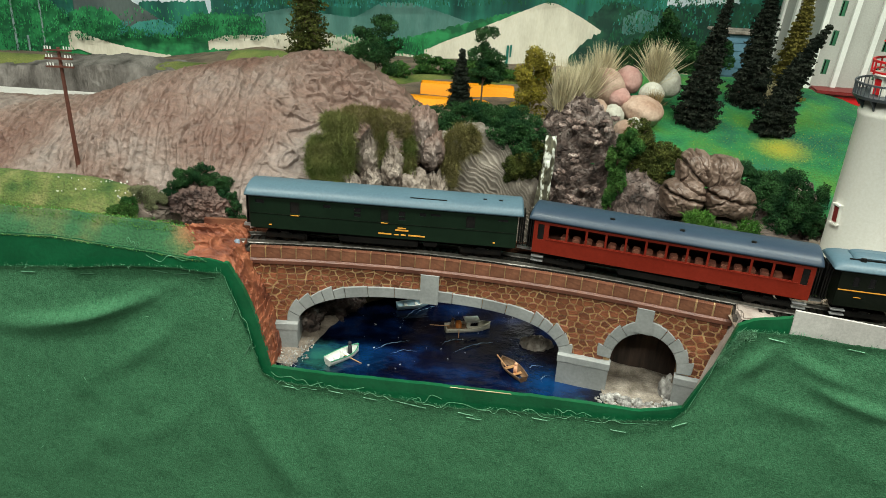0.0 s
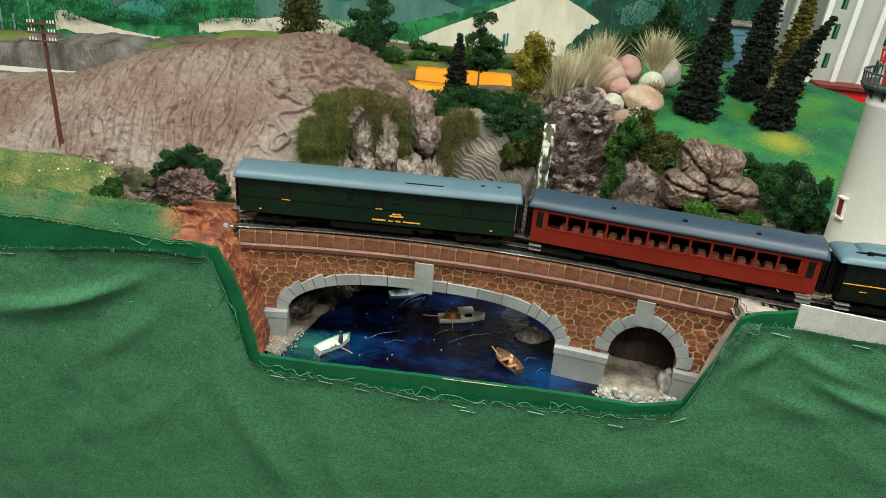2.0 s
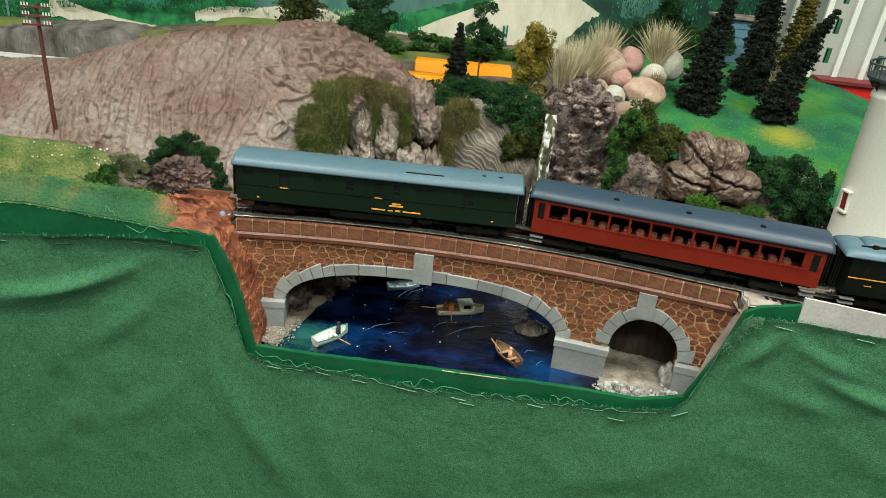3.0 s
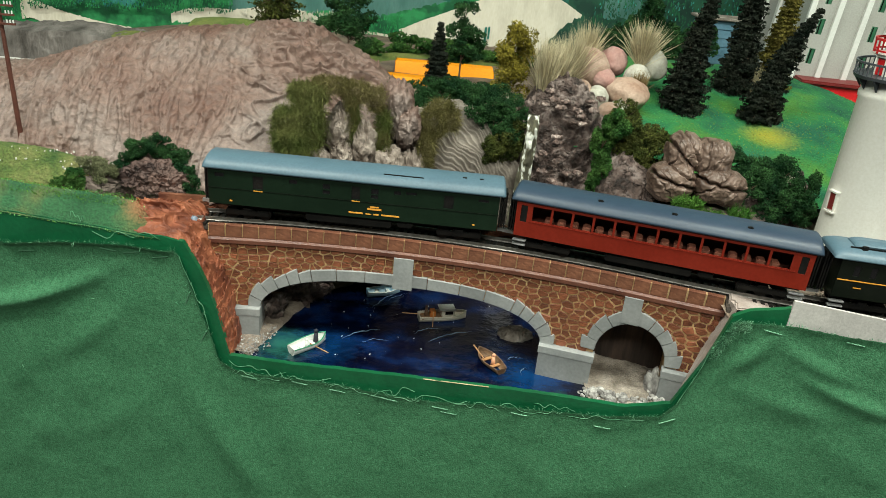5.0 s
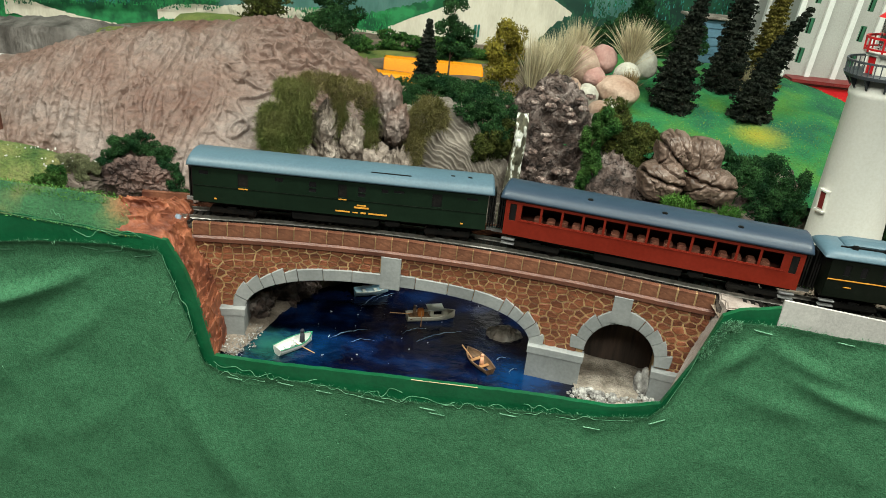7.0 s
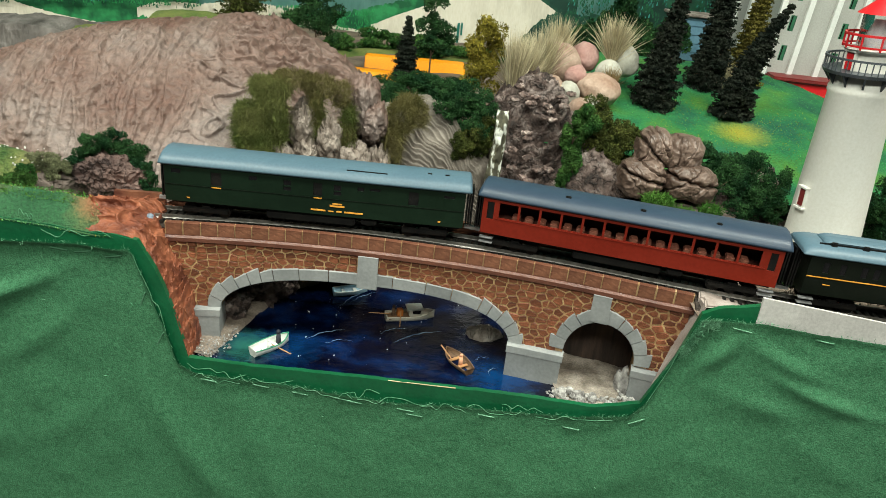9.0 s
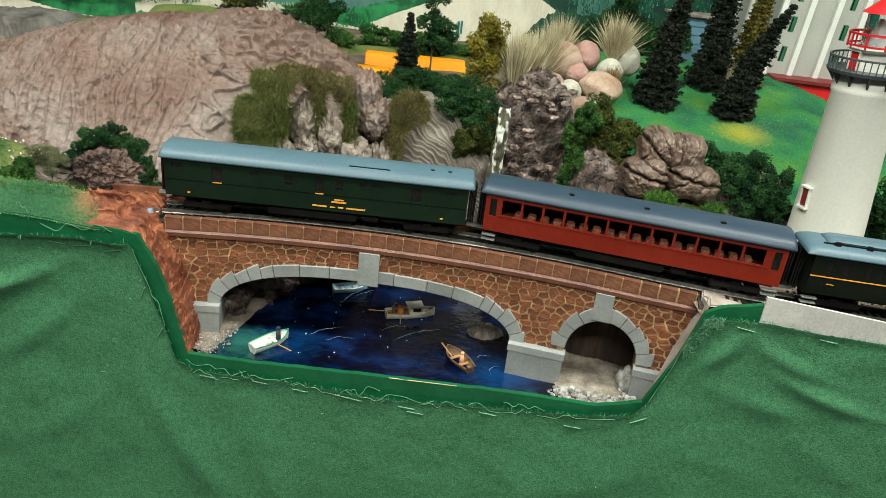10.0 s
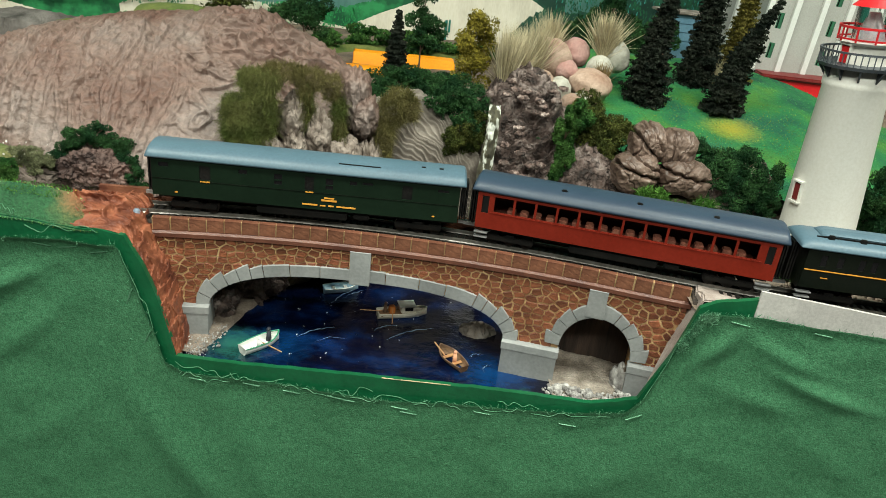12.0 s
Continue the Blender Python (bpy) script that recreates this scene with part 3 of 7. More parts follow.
def ring(s0, s1, n, zfun, thick, depth, key=None):
    """The grey voussoirs round an opening, set along its curve."""
    pts = [(s0 + (s1 - s0) * i / 240, zfun(s0 + (s1 - s0) * i / 240)) for i in range(1, 240)]
    pts = [(s0, zfun(s0 + (s1 - s0) / 900))] + pts + [(s1, zfun(s1 - (s1 - s0) / 900))]
    pts[0], pts[-1] = (s0, 0.0245 if s0 < 0.2 else 0.031), (s1, 0.0245 if s1 < 0.2 else 0.031)
    lens = [0.0]
    for a, b in zip(pts, pts[1:]):
        lens.append(lens[-1] + math.dist(a, b))
    total = lens[-1]
    cuts = [0.0]
    rnd = random.Random(5)
    while cuts[-1] < total - 0.004:
        f = cuts[-1] / total
        long_one = 0.0235 if n == 1 and 0.2 < f < 0.8 else 0.0088
        cuts.append(cuts[-1] + long_one * rnd.uniform(0.85, 1.15))
    scale_to = total / cuts[-1]
    cuts = [c * scale_to for c in cuts]
    at = lambda d: (np.interp(d, lens, [p[0] for p in pts]), np.interp(d, lens, [p[1] for p in pts]))
    for i, (a, b) in enumerate(zip(cuts, cuts[1:])):
        bm = bmesh.new()
        m = 5
        t = thick * rnd.uniform(0.92, 1.25) if b - a < 0.015 else thick * rnd.uniform(0.95, 1.05)
        rows = []
        for k in range(m + 1):
            d = a + 0.0003 + (b - a - 0.0006) * k / m
            p, q = at(max(d - 0.002, 0)), at(min(d + 0.002, total))
            c = at(d)
            tx, tz = q[0] - p[0], q[1] - p[1]
            ln = math.hypot(tx, tz) or 1
            nx, nz = -tz / ln, tx / ln
            mid = at((a + b) / 2)
            tt = t * (0.92 + 0.18 * (k / m if a < total / 2 else 1 - k / m)) if b - a < 0.015 else t
            lo, hi = (c[0] - nx * 0.0006, c[1] - nz * 0.0006), (c[0] + nx * tt, c[1] + nz * tt)
            rows.append([bm.verts.new(on_track(*w)) for w in ((lo[0], FRONT + 0.004, lo[1]), (lo[0], FRONT - depth + 0.0004, lo[1]), (lo[0] + nx * 0.0005, FRONT - depth, lo[1] + nz * 0.0005),
                                                             (hi[0] - nx * 0.0005, FRONT - depth, hi[1] - nz * 0.0005), (hi[0], FRONT - depth + 0.0004, hi[1]), (hi[0], FRONT + 0.001, hi[1]))])
        for u, v in zip(rows, rows[1:]):
            for k in range(6):
                bm.faces.new((u[k], v[k], v[(k + 1) % 6], u[(k + 1) % 6]))
        bm.faces.new(rows[0])
        bm.faces.new(rows[-1])
        part("voussoir", bm, M_GREY, bridge)


ring(A1, A2, 1, arch_z, 0.0095, 0.0022)
ring(B1, B2, 2, arch_z, 0.0095, 0.0022)


def bridge_slab(name, s0, s1, z0, z1, o0, o1, material, label=""):
    n = 6
    bm = bmesh.new()
    rows = []
    c = 0.0004
    prof = [(o0, z0), (o1 - c, z0), (o1, z0 + c), (o1, z1 - c), (o1 - c, z1), (o0, z1)]
    for i in range(n + 1):
        s = s0 + (s1 - s0) * i / n
        rows.append([bm.verts.new(on_track(s, FRONT - o, z)) for o, z in prof])
    for a, b in zip(rows, rows[1:]):
        for k in range(6):
            bm.faces.new((a[k], b[k], b[(k + 1) % 6], a[(k + 1) % 6]))
    bm.faces.new(rows[0])
    bm.faces.new(rows[-1])
    return part(name, bm, material, bridge, label)


bridge_slab("keystone", 0.0662, 0.0822, 0.0555, 0.0835, -0.002, 0.0034, M_GREY, "grey keystone")
bridge_slab("keystone", 0.2505, 0.2645, 0.0605, 0.0835, -0.002, 0.0034, M_GREY, "grey keystone")
for p0, p1, ztop, zbot in ((-0.0665, A1 + 0.0008, 0.0265, -0.015), (A2 - 0.0008, B1 + 0.0008, 0.0265, -0.015), (B2 - 0.0008, 0.3115, 0.0285, -0.015)):
    bridge_slab("pier", p0, p1, zbot, ztop - 0.0055, -0.002, 0.0062, M_GREY, "smooth grey pier face")
    bridge_slab("impost", p0 - 0.0008, p1 + 0.0008, ztop - 0.0052, ztop + 0.0012, -0.002, 0.0068, M_GREY, "grey impost slab")
bridge_slab("pier_side", A1 - 0.001, A1 + 0.0006, -0.014, 0.024, -0.036, 0.0, M_GREY)
bridge_slab("pier_side", A2 - 0.0006, A2 + 0.001, -0.014, 0.024, -0.036, 0.0, M_GREY)

# parapet blocks
n_par = 31
par_meshes = [block_mesh("parapet_block", (BR1 - BR0) / n_par - 0.0007, 0.0100, 0.0042, 0.0003, k) for k in range(4)]
for me in par_meshes:
    me.materials.append(M_PARAPET)
for i in range(n_par):
    s = BR0 + (BR1 - BR0) * (i + 0.5) / n_par
    place(par_meshes[i % 4], "parapet_block", wall_pose(s, 0.0931, -0.003), bridge)
M_JOINT = mat("ochre_joint", (0.34, 0.22, 0.10), (0.48, 0.34, 0.18), 200, 0.8, bump=0.2)
sweep("parapet_joint", BR0, BR1, 80, [(FRONT - 0.0004, 0.088), (FRONT - 0.0004, 0.0975), (FRONT + 0.0035, 0.0978), (FRONT + 0.0035, 0.088)], M_JOINT, bridge, "ochre joint filling")


def inside_arch(s, z, grow):
    for s0, s1 in ((A1, A2), (B1, B2)):
        c, h = (s0 + s1) / 2, (s1 - s0) / 2
        base = 0.024 if s0 == A1 else 0.031
        top = 0.0345 if s0 == A1 else 0.030
        e = 3.0 if s0 == A1 else 2.0
        if abs(s - c) < h + grow and z < base + (top + grow) * (1 - (abs(s - c) / (h + grow)) ** e) ** (1 / 2.1) + 0.001:
            return True
        if abs(s - c) < h + grow and z < base:
            return True
    return False


def cut(poly, nx, nz, d):
    """The part of a polygon where nx * x + nz * z is at most d."""
    out = []
    for (ax, az), (bx, bz) in zip(poly, poly[1:] + poly[:1]):
        fa, fb = nx * ax + nz * az - d, nx * bx + nz * bz - d
        if fa <= 0:
            out.append((ax, az))
        if (fa < 0) != (fb < 0) and fa != fb:
            k = fa / (fa - fb)
            out.append((ax + (bx - ax) * k, az + (bz - az) * k))
    return out


rnd = random.Random(11)
seeds = []
for row in range(12):
    s = BR0 + 0.0037 * (row % 2)
    while s < BR1 + 0.006:
        seeds.append((s + rnd.uniform(-0.0024, 0.0024), 0.0245 + 0.0052 * row + rnd.uniform(-0.0013, 0.0013)))
        s += rnd.choice((0.0062, 0.0078, 0.0096))
for row in range(4):
    for s in (BR0 + 0.005, BR0 + 0.013, BR1 - 0.004):
        seeds.append((s + rnd.uniform(-0.002, 0.002), 0.018 - 0.0066 * row + rnd.uniform(-0.001, 0.001)))
laid, rest_v, rest_f = 0, [], []
for s, z in sorted(seeds, key=lambda q: abs(q[0] - 0.06)):
    if inside_arch(s, z - 0.001, 0.004) or not BR0 < s < BR1 or (z < 0.024 and -0.066 < s < 0.312):
        continue
    poly = [(-0.009, -0.007), (0.009, -0.007), (0.009, 0.007), (-0.009, 0.007)]
    for a, b in seeds:
        dx, dz = a - s, b - z
        if 0 < abs(dx) + abs(dz) < 0.03:
            nx, nz = dx, dz * 1.7
            ln = math.hypot(nx, nz)
            poly = cut(poly, nx / ln, nz / ln, (nx * dx + nz * dz) / ln / 2 - rnd.uniform(0.0003, 0.0008))
    poly = cut(cut(cut(poly, 0, 1, 0.0832 - z), 1, 0, BR1 - s), -1, 0, s - BR0)
    if len(poly) < 3:
        continue
    n, deep = len(poly), rnd.uniform(0.0006, 0.0012)
    verts = [(x, 0, q) for x, q in poly] + [(x * 0.97, -deep * 0.6, q * 0.97) for x, q in poly] + [(x * 0.88, -deep, q * 0.86) for x, q in poly]
    faces = [tuple(range(2 * n, 3 * n))] + [(r * n + k, r * n + (k + 1) % n, (r + 1) * n + (k + 1) % n, (r + 1) * n + k) for r in (0, 1) for k in range(n)]
    laid += 1
    if laid > 300:
        m, o = wall_pose(s, z), len(rest_v)
        rest_v += [m @ Vector(v) for v in verts]
        rest_f += [tuple(i + o for i in f) for f in faces]
        continue
    mesh = bpy.data.meshes.new("wall_stone")
    mesh.from_pydata(verts, [], faces)
    mesh.update()
    mesh.materials.append(M_STONE)
    place(mesh, "wall_stone", wall_pose(s, z), bridge)
tagged(raw("wall_stones", rest_v, rest_f, M_STONE_FAR, bridge), kind="stuff")

# ties
tie_bm = bmesh.new()
box(tie_bm, -0.0013, 0.0013, -0.0148, 0.0148, -0.0024, 0.0)
tie = bpy.data.meshes.new("tie")
tie_bm.to_mesh(tie)
tie_bm.free()
tie.materials.append(M_TIE)
s = -0.45
while s < 1.18:
    place(tie, "tie", Matrix.Translation(on_track(s, 0, 0.0967)) @ Matrix.Rotation(heading(s), 4, "Z"), track)
    s += 0.0056


# ---- railway cars ----
def holed_side(bm, x0, x1, z0, z1, y, thick, holes):
    """An upright wall in the plane y with real openings; thick goes towards +y when positive."""
    xs = sorted({x0, x1, *[h[0] for h in holes], *[h[1] for h in holes]})
    zs = sorted({z0, z1, *[h[2] for h in holes], *[h[3] for h in holes]})
    quad = lambda *p: bm.faces.new([bm.verts.new(q) for q in p])
    for a, b in zip(xs, xs[1:]):
        for c, d in zip(zs, zs[1:]):
            mx, mz = (a + b) / 2, (c + d) / 2
            if any(h[0] < mx < h[1] and h[2] < mz < h[3] for h in holes):
                continue
            quad((a, y, c), (b, y, c), (b, y, d), (a, y, d))
            quad((a, y + thick, c), (a, y + thick, d), (b, y + thick, d), (b, y + thick, c))
    for a, b, c, d in holes:
        for p, q in (((a, c), (b, c)), ((b, c), (b, d)), ((b, d), (a, d)), ((a, d), (a, c))):
            quad((p[0], y, p[1]), (q[0], y, q[1]), (q[0], y + thick, q[1]), (p[0], y + thick, p[1]))


M_BLACK = mat("black_underframe", (0.004, 0.004, 0.004), (0.010, 0.009, 0.008), 100, 0.5, bump=0.2, spec=0.25)
M_STEEL = mat("grey_steps", (0.3, 0.3, 0.3), (0.45, 0.45, 0.45), 100, 0.4, metal=0.6)
M_COACH_RED = mat("coach_red_paint", (0.155, 0.013, 0.006), (0.19, 0.018, 0.009), 30, 0.36, bump=0.05, spec=0.25)
M_COACH_MAROON = mat("coach_maroon_paint", (0.075, 0.011, 0.010), (0.10, 0.016, 0.013), 30, 0.45, bump=0.05)
M_COACH_GREEN = mat("coach_dark_green_paint", (0.0045, 0.0115, 0.006), (0.007, 0.017, 0.009), 30, 0.36, bump=0.05, spec=0.22)
M_COACH_BLACK = mat("coach_olive_black_paint", (0.004, 0.006, 0.004), (0.007, 0.009, 0.006), 30, 0.36, bump=0.05, spec=0.22)
M_ROOF_BLUE = mat("light_blue_roof", (0.066, 0.115, 0.150), (0.078, 0.132, 0.168), 20, 0.42, bump=0.05)
M_ROOF_NAVY = mat("slate_blue_roof", (0.021, 0.036, 0.060), (0.028, 0.047, 0.073), 20, 0.42, bump=0.05)
M_ROOF_WHITE = mat("white_roof", (0.74, 0.78, 0.76), (0.80, 0.83, 0.81), 20, 0.5, bump=0.05)
M_GOLD = mat("orange_gold_lining", (0.65, 0.27, 0.03), (0.75, 0.33, 0.05), 50, 0.5, bump=0)
M_SEAT = mat("tan_seats", (0.13, 0.040, 0.024), (0.19, 0.065, 0.038), 80, 0.7)
M_CABINWALL = mat("brown_coach_lining", (0.055, 0.016, 0.010), (0.085, 0.026, 0.016), 40, 0.6)
M_DARKGLASS = mat("dark_window_glass", (0.006, 0.006, 0.007), (0.012, 0.011, 0.012), 30, 0.12, bump=0, spec=0.5)
M_LETTER = mat("pale_lettering", (0.6, 0.6, 0.55), (0.7, 0.7, 0.65), 50, 0.6, bump=0)
M_PANEL = mat("coach_belt_rail", (0.15, 0.03, 0.025), (0.2, 0.045, 0.035), 50, 0.4, bump=0)


def roof_mesh(L, prof, round_end, n_end=6):
    """A roof drawn from its cross-section; the ends sink in a quarter round."""
    bm = bmesh.new()
    base = prof[0][1]
    rows = []
    stations = [(-L / 2 + round_end * (1 - math.cos(math.pi / 2 * k / n_end)), math.sin(math.pi / 2 * k / n_end)) for k in range(n_end + 1)]
    stations += [(-x, h) for x, h in reversed(stations)]
    for x, h in stations:
        h = 0.25 + 0.75 * h
        rows.append([bm.verts.new((x, y * (0.9 + 0.1 * h), base + (z - base) * h)) for y, z in prof])
    for a, b in zip(rows, rows[1:]):
        for k in range(len(prof) - 1):
            bm.faces.new((a[k], b[k], b[k + 1], a[k + 1]))
        bm.faces.new((a[0], b[0], b[-1], a[-1]))
    bm.faces.new(rows[0])
    bm.faces.new(rows[-1])
    return bm


def half_profile(pts):
    return [(-y, z) for y, z in pts] + [(y, z) for y, z in reversed(pts) if y > 0]


def truck(parent, x):
    bm = bmesh.new()
    for y in (-0.0125, 0.0125):
        box(bm, x - 0.017, x + 0.017, y - 0.001, y + 0.001, 0.0045, 0.0085, 0.0005)
    box(bm, x - 0.003, x + 0.003, -0.012, 0.012, 0.005, 0.010)
    tr = part("truck", bm, M_BLACK, parent, "black six-wheel truck")
    for dx in (-0.0125, 0, 0.0125):
        for y in (-0.0085, 0.0085):
            bm = bmesh.new()
            bmesh.ops.create_cone(bm, cap_ends=True, segments=16, radius1=0.0055, radius2=0.0052, depth=0.0022, matrix=Matrix.Translation((x + dx, y, 0.0055)) @ Matrix.Rotation(math.pi / 2, 4, "X"))
            part("wheel", bm, M_BLACK, tr)


def railway_car(s, L, paint, roof_paint, windows, label, clerestory=None, doors=(), round_end=0.006, seats=False, vents=(), steps=True):
    """windows: rows of (x0, x1, z0, z1) along the side; the two sides are alike."""
    c = on_track(s, 0, RAIL_Z - 0.0005)
    a, b = on_track(s - L * 0.36, 0), on_track(s + L * 0.36, 0)
    mid = (a + b) / 2
    ang = math.atan2(b.y - a.y, b.x - a.x)
    car = thing("railway_coach", Matrix.Translation((mid.x, mid.y, c.z)) @ Matrix.Rotation(ang, 4, "Z"), label, "train car", "cars of the train")
    W, Z0, Z1 = 0.0168, 0.0142, 0.0432
    for y, th in ((-W, 0.0009), (W, -0.0009)):
        bm = bmesh.new()
        holed_side(bm, -L / 2 + 0.004, L / 2 - 0.004, Z0, Z1, y, th, list(windows) + list(doors))
        part("side", bm, paint, car)
    bm = bmesh.new()
    for x in (-L / 2 + 0.004, L / 2 - 0.0055):
        box(bm, x, x + 0.0015, -W + 0.0009, W - 0.0009, Z0, Z1)
    box(bm, -L / 2 + 0.0055, L / 2 - 0.0055, -W + 0.001, W - 0.001, Z0, Z0 + 0.0015)
    part("body_shell", bm, paint, car)
    for x0, x1, z0, z1 in windows:
        for y in (-W + 0.0007, W - 0.0007):
            if seats and y < 0:
                continue
            boxed("window_pane", (x0, x1, y - 0.0002, y + 0.0002, z0, z1), M_DARKGLASS, car)
    for x0, x1, z0, z1 in doors:
        for y in (-W + 0.0008, W - 0.0008):
            boxed("door", (x0, x1, y - 0.0003, y + 0.0003, z0, z1), M_BLACK, car)
    if clerestory:
        prof = half_profile([(0.0185, 0.0428), (0.0183, 0.0437), (0.0165, 0.0463), (0.0115, 0.0485), (0.0, 0.049)])
        part("roof", roof_mesh(L + 0.003, prof, round_end), roof_paint, car, smooth=True)
        top = half_profile([(0.0082, 0.0478), (0.0082, 0.0503), (0.0088, 0.0506), (0.007, 0.0516), (0.0, 0.0522)])
        part("clerestory", roof_mesh(L - 0.026, top, 0.008), clerestory, car)
    else:
        prof = half_profile([(0.0183, 0.0425), (0.0182, 0.0437), (0.0168, 0.0462), (0.0135, 0.0487), (0.0085, 0.0506), (0.0, 0.0515)])
        part("roof", roof_mesh(L + 0.001, prof, round_end), roof_paint, car, smooth=True)
    for x, y in vents:
        boxed("roof_vent", (x - 0.002, x + 0.002, y - 0.0012, y + 0.0012, 0.0475, 0.0513), M_BLACK, car, bevel=0.0005)
    if seats:
        boxed("inside_wall", (-L / 2 + 0.01, L / 2 - 0.01, 0.004, 0.005, 0.016, 0.042), M_CABINWALL, car)
        x = -L / 2 + 0.026
        while x < L / 2 - 0.022:
            boxed("seat", (x, x + 0.006, -0.0142, -0.006, 0.018, 0.0298), M_SEAT, car, bevel=0.0008)
            x += 0.0095
    bm = bmesh.new()
    box(bm, -L / 2 + 0.006, L / 2 - 0.006, -0.010, 0.010, 0.0105, Z0)
    box(bm, -L * 0.16, L * 0.13, -0.0145, 0.0145, 0.006, 0.0125, 0.001)
    box(bm, L * 0.15, L * 0.2, -0.0145, 0.0145, 0.0075, 0.0125, 0.001)
    part("underframe", bm, M_BLACK, car)
    for x in (-L * 0.36, L * 0.36):
        truck(car, x)
    for e in (-1, 1):
        x = e * (L / 2 - 0.002)
        bm = bmesh.new()
        for k in range(3):
            box(bm, min(x + e * k * 0.0018, x + e * (k * 0.0018 + 0.001)), max(x + e * k * 0.0018, x + e * (k * 0.0018 + 0.001)), -0.006, 0.006, 0.013, 0.042)
        part("diaphragm", bm, M_BLACK, car, "black folded gangway")
        boxed("coupler", (min(x, x + e * 0.009), max(x, x + e * 0.009), -0.0012, 0.0012, 0.008, 0.0105), M_STEEL, car)
        if steps:
            for k in range(2):
                boxed("step", (e * (L / 2 - 0.009) - 0.005, e * (L / 2 - 0.009) + 0.005, -0.0172, -0.0135, 0.0065 + 0.0035 * k, 0.0073 + 0.0035 * k), M_STEEL, car)
                boxed("step", (e * (L / 2 - 0.009) - 0.005, e * (L / 2 - 0.009) + 0.005, 0.0135, 0.0172, 0.0065 + 0.0035 * k, 0.0073 + 0.0035 * k), M_STEEL, car)
    return car


def bars(car, rows, material, name="marking"):
    for x0, x1, z0, z1 in rows:
        boxed(name, (x0, x1, -0.01715, -0.0166, z0, z1), material, car)


# the red day coach with a long band of windows
L = 0.218
win = []
x = -L / 2 + 0.0165
for i in range(12):
    win.append((x, x + 0.0137, 0.0278, 0.0394))
    x += 0.01543
red = railway_car(0.264, L, M_COACH_RED, M_ROOF_NAVY, win, "red passenger coach with slate blue roof and tan seats", seats=True, round_end=0.004,
                  doors=[(-L / 2 + 0.0075, -L / 2 + 0.0125, 0.026, 0.0392), (L / 2 - 0.0125, L / 2 - 0.0075, 0.026, 0.0392)], vents=[(-0.045, -0.009), (0.008, -0.009), (0.06, -0.009)])
bars(red, [(-L / 2 + 0.014, L / 2 - 0.014, 0.0265, 0.0272)], M_COACH_RED, "belt_rail")
# the dark coach with an orange line
L = 0.203
win = [(x, x + 0.0042, 0.031, 0.0388) for x in (-0.088, -0.077, -0.063, -0.055, -0.0415, -0.034, -0.0195, -0.012, 0.002, 0.0095, 0.018, 0.0255, 0.036, 0.0435, 0.055, 0.0625, 0.076, 0.085)]
dark = railway_car(0.481, L, M_COACH_BLACK, M_ROOF_BLUE, win, "dark olive coach with orange line and light blue roof", round_end=0.009, clerestory=M_ROOF_BLUE,
                   vents=[(x, -0.0102) for x in (-0.083, -0.062, -0.043, -0.016, 0.011, 0.088)])
bars(dark, [(-0.097, 0.086, 0.0272, 0.0279), (0.087, 0.097, 0.0265, 0.0272)], M_GOLD, "lining")
bars(dark, [(-0.085, -0.080, 0.0222, 0.0227), (0.074, 0.080, 0.0222, 0.0227), (0.077, 0.079, 0.0238, 0.0246)], M_GOLD)
boxed("clerestory_line", (-0.092, 0.092, -0.0092, -0.0086, 0.0487, 0.0497), M_BLACK, dark)
# the maroon coach with a white roof
L = 0.205
win = [(-0.0955, -0.0905, 0.0295, 0.0385)]
for i in range(10):
    x = -0.084 + 0.0172 * i
    win += [(x, x + 0.0048, 0.0295, 0.0385), (x + 0.0068, x + 0.0116, 0.0295, 0.0385)]
maroon = railway_car(0.699, L, M_COACH_MAROON, M_ROOF_WHITE, win, "maroon wooden coach with white roof and paired windows", round_end=0.012, clerestory=M_COACH_MAROON, steps=False)
bars(maroon, [(-0.098, 0.098, 0.0275, 0.0283)], M_PANEL, "belt_rail")
bars(maroon, [(-0.008, 0.004, 0.0238, 0.0262)], M_LETTER, "nameplate")
# a maroon coach with a blue roof, leading
maroon_2 = railway_car(0.917, L, M_COACH_MAROON, M_ROOF_NAVY, win, "maroon wooden coach with slate blue roof", round_end=0.012, steps=False)
bars(maroon_2, [(-0.098, 0.098, 0.0275, 0.0283)], M_PANEL, "belt_rail")
bars(maroon_2, [(-0.006, 0.006, 0.0238, 0.0262)], M_LETTER, "nameplate")
# the green baggage car
L = 0.23
win = [(-0.106, -0.099, 0.036, 0.0392), (-0.049, -0.043, 0.036, 0.0392), (-0.0235, -0.018, 0.0345, 0.0385), (-0.0235, -0.018, 0.0305, 0.0335), (0.0135, 0.019, 0.034, 0.0385), (0.0135, 0.019, 0.0305, 0.0335),
       (0.031, 0.036, 0.0355, 0.0385), (0.040, 0.048, 0.0365, 0.0385), (0.095, 0.103, 0.0365, 0.0385)]
baggage = railway_car(0.031, L, M_COACH_GREEN, M_ROOF_BLUE, win, "dark green baggage car with light blue roof", round_end=0.003, steps=False,
                      doors=[(-0.077, -0.069, 0.0285, 0.039), (-0.0015, 0.005, 0.0285, 0.039), (0.069, 0.0765, 0.0285, 0.039)], vents=[(0.083, -0.006), (0.096, -0.006)])
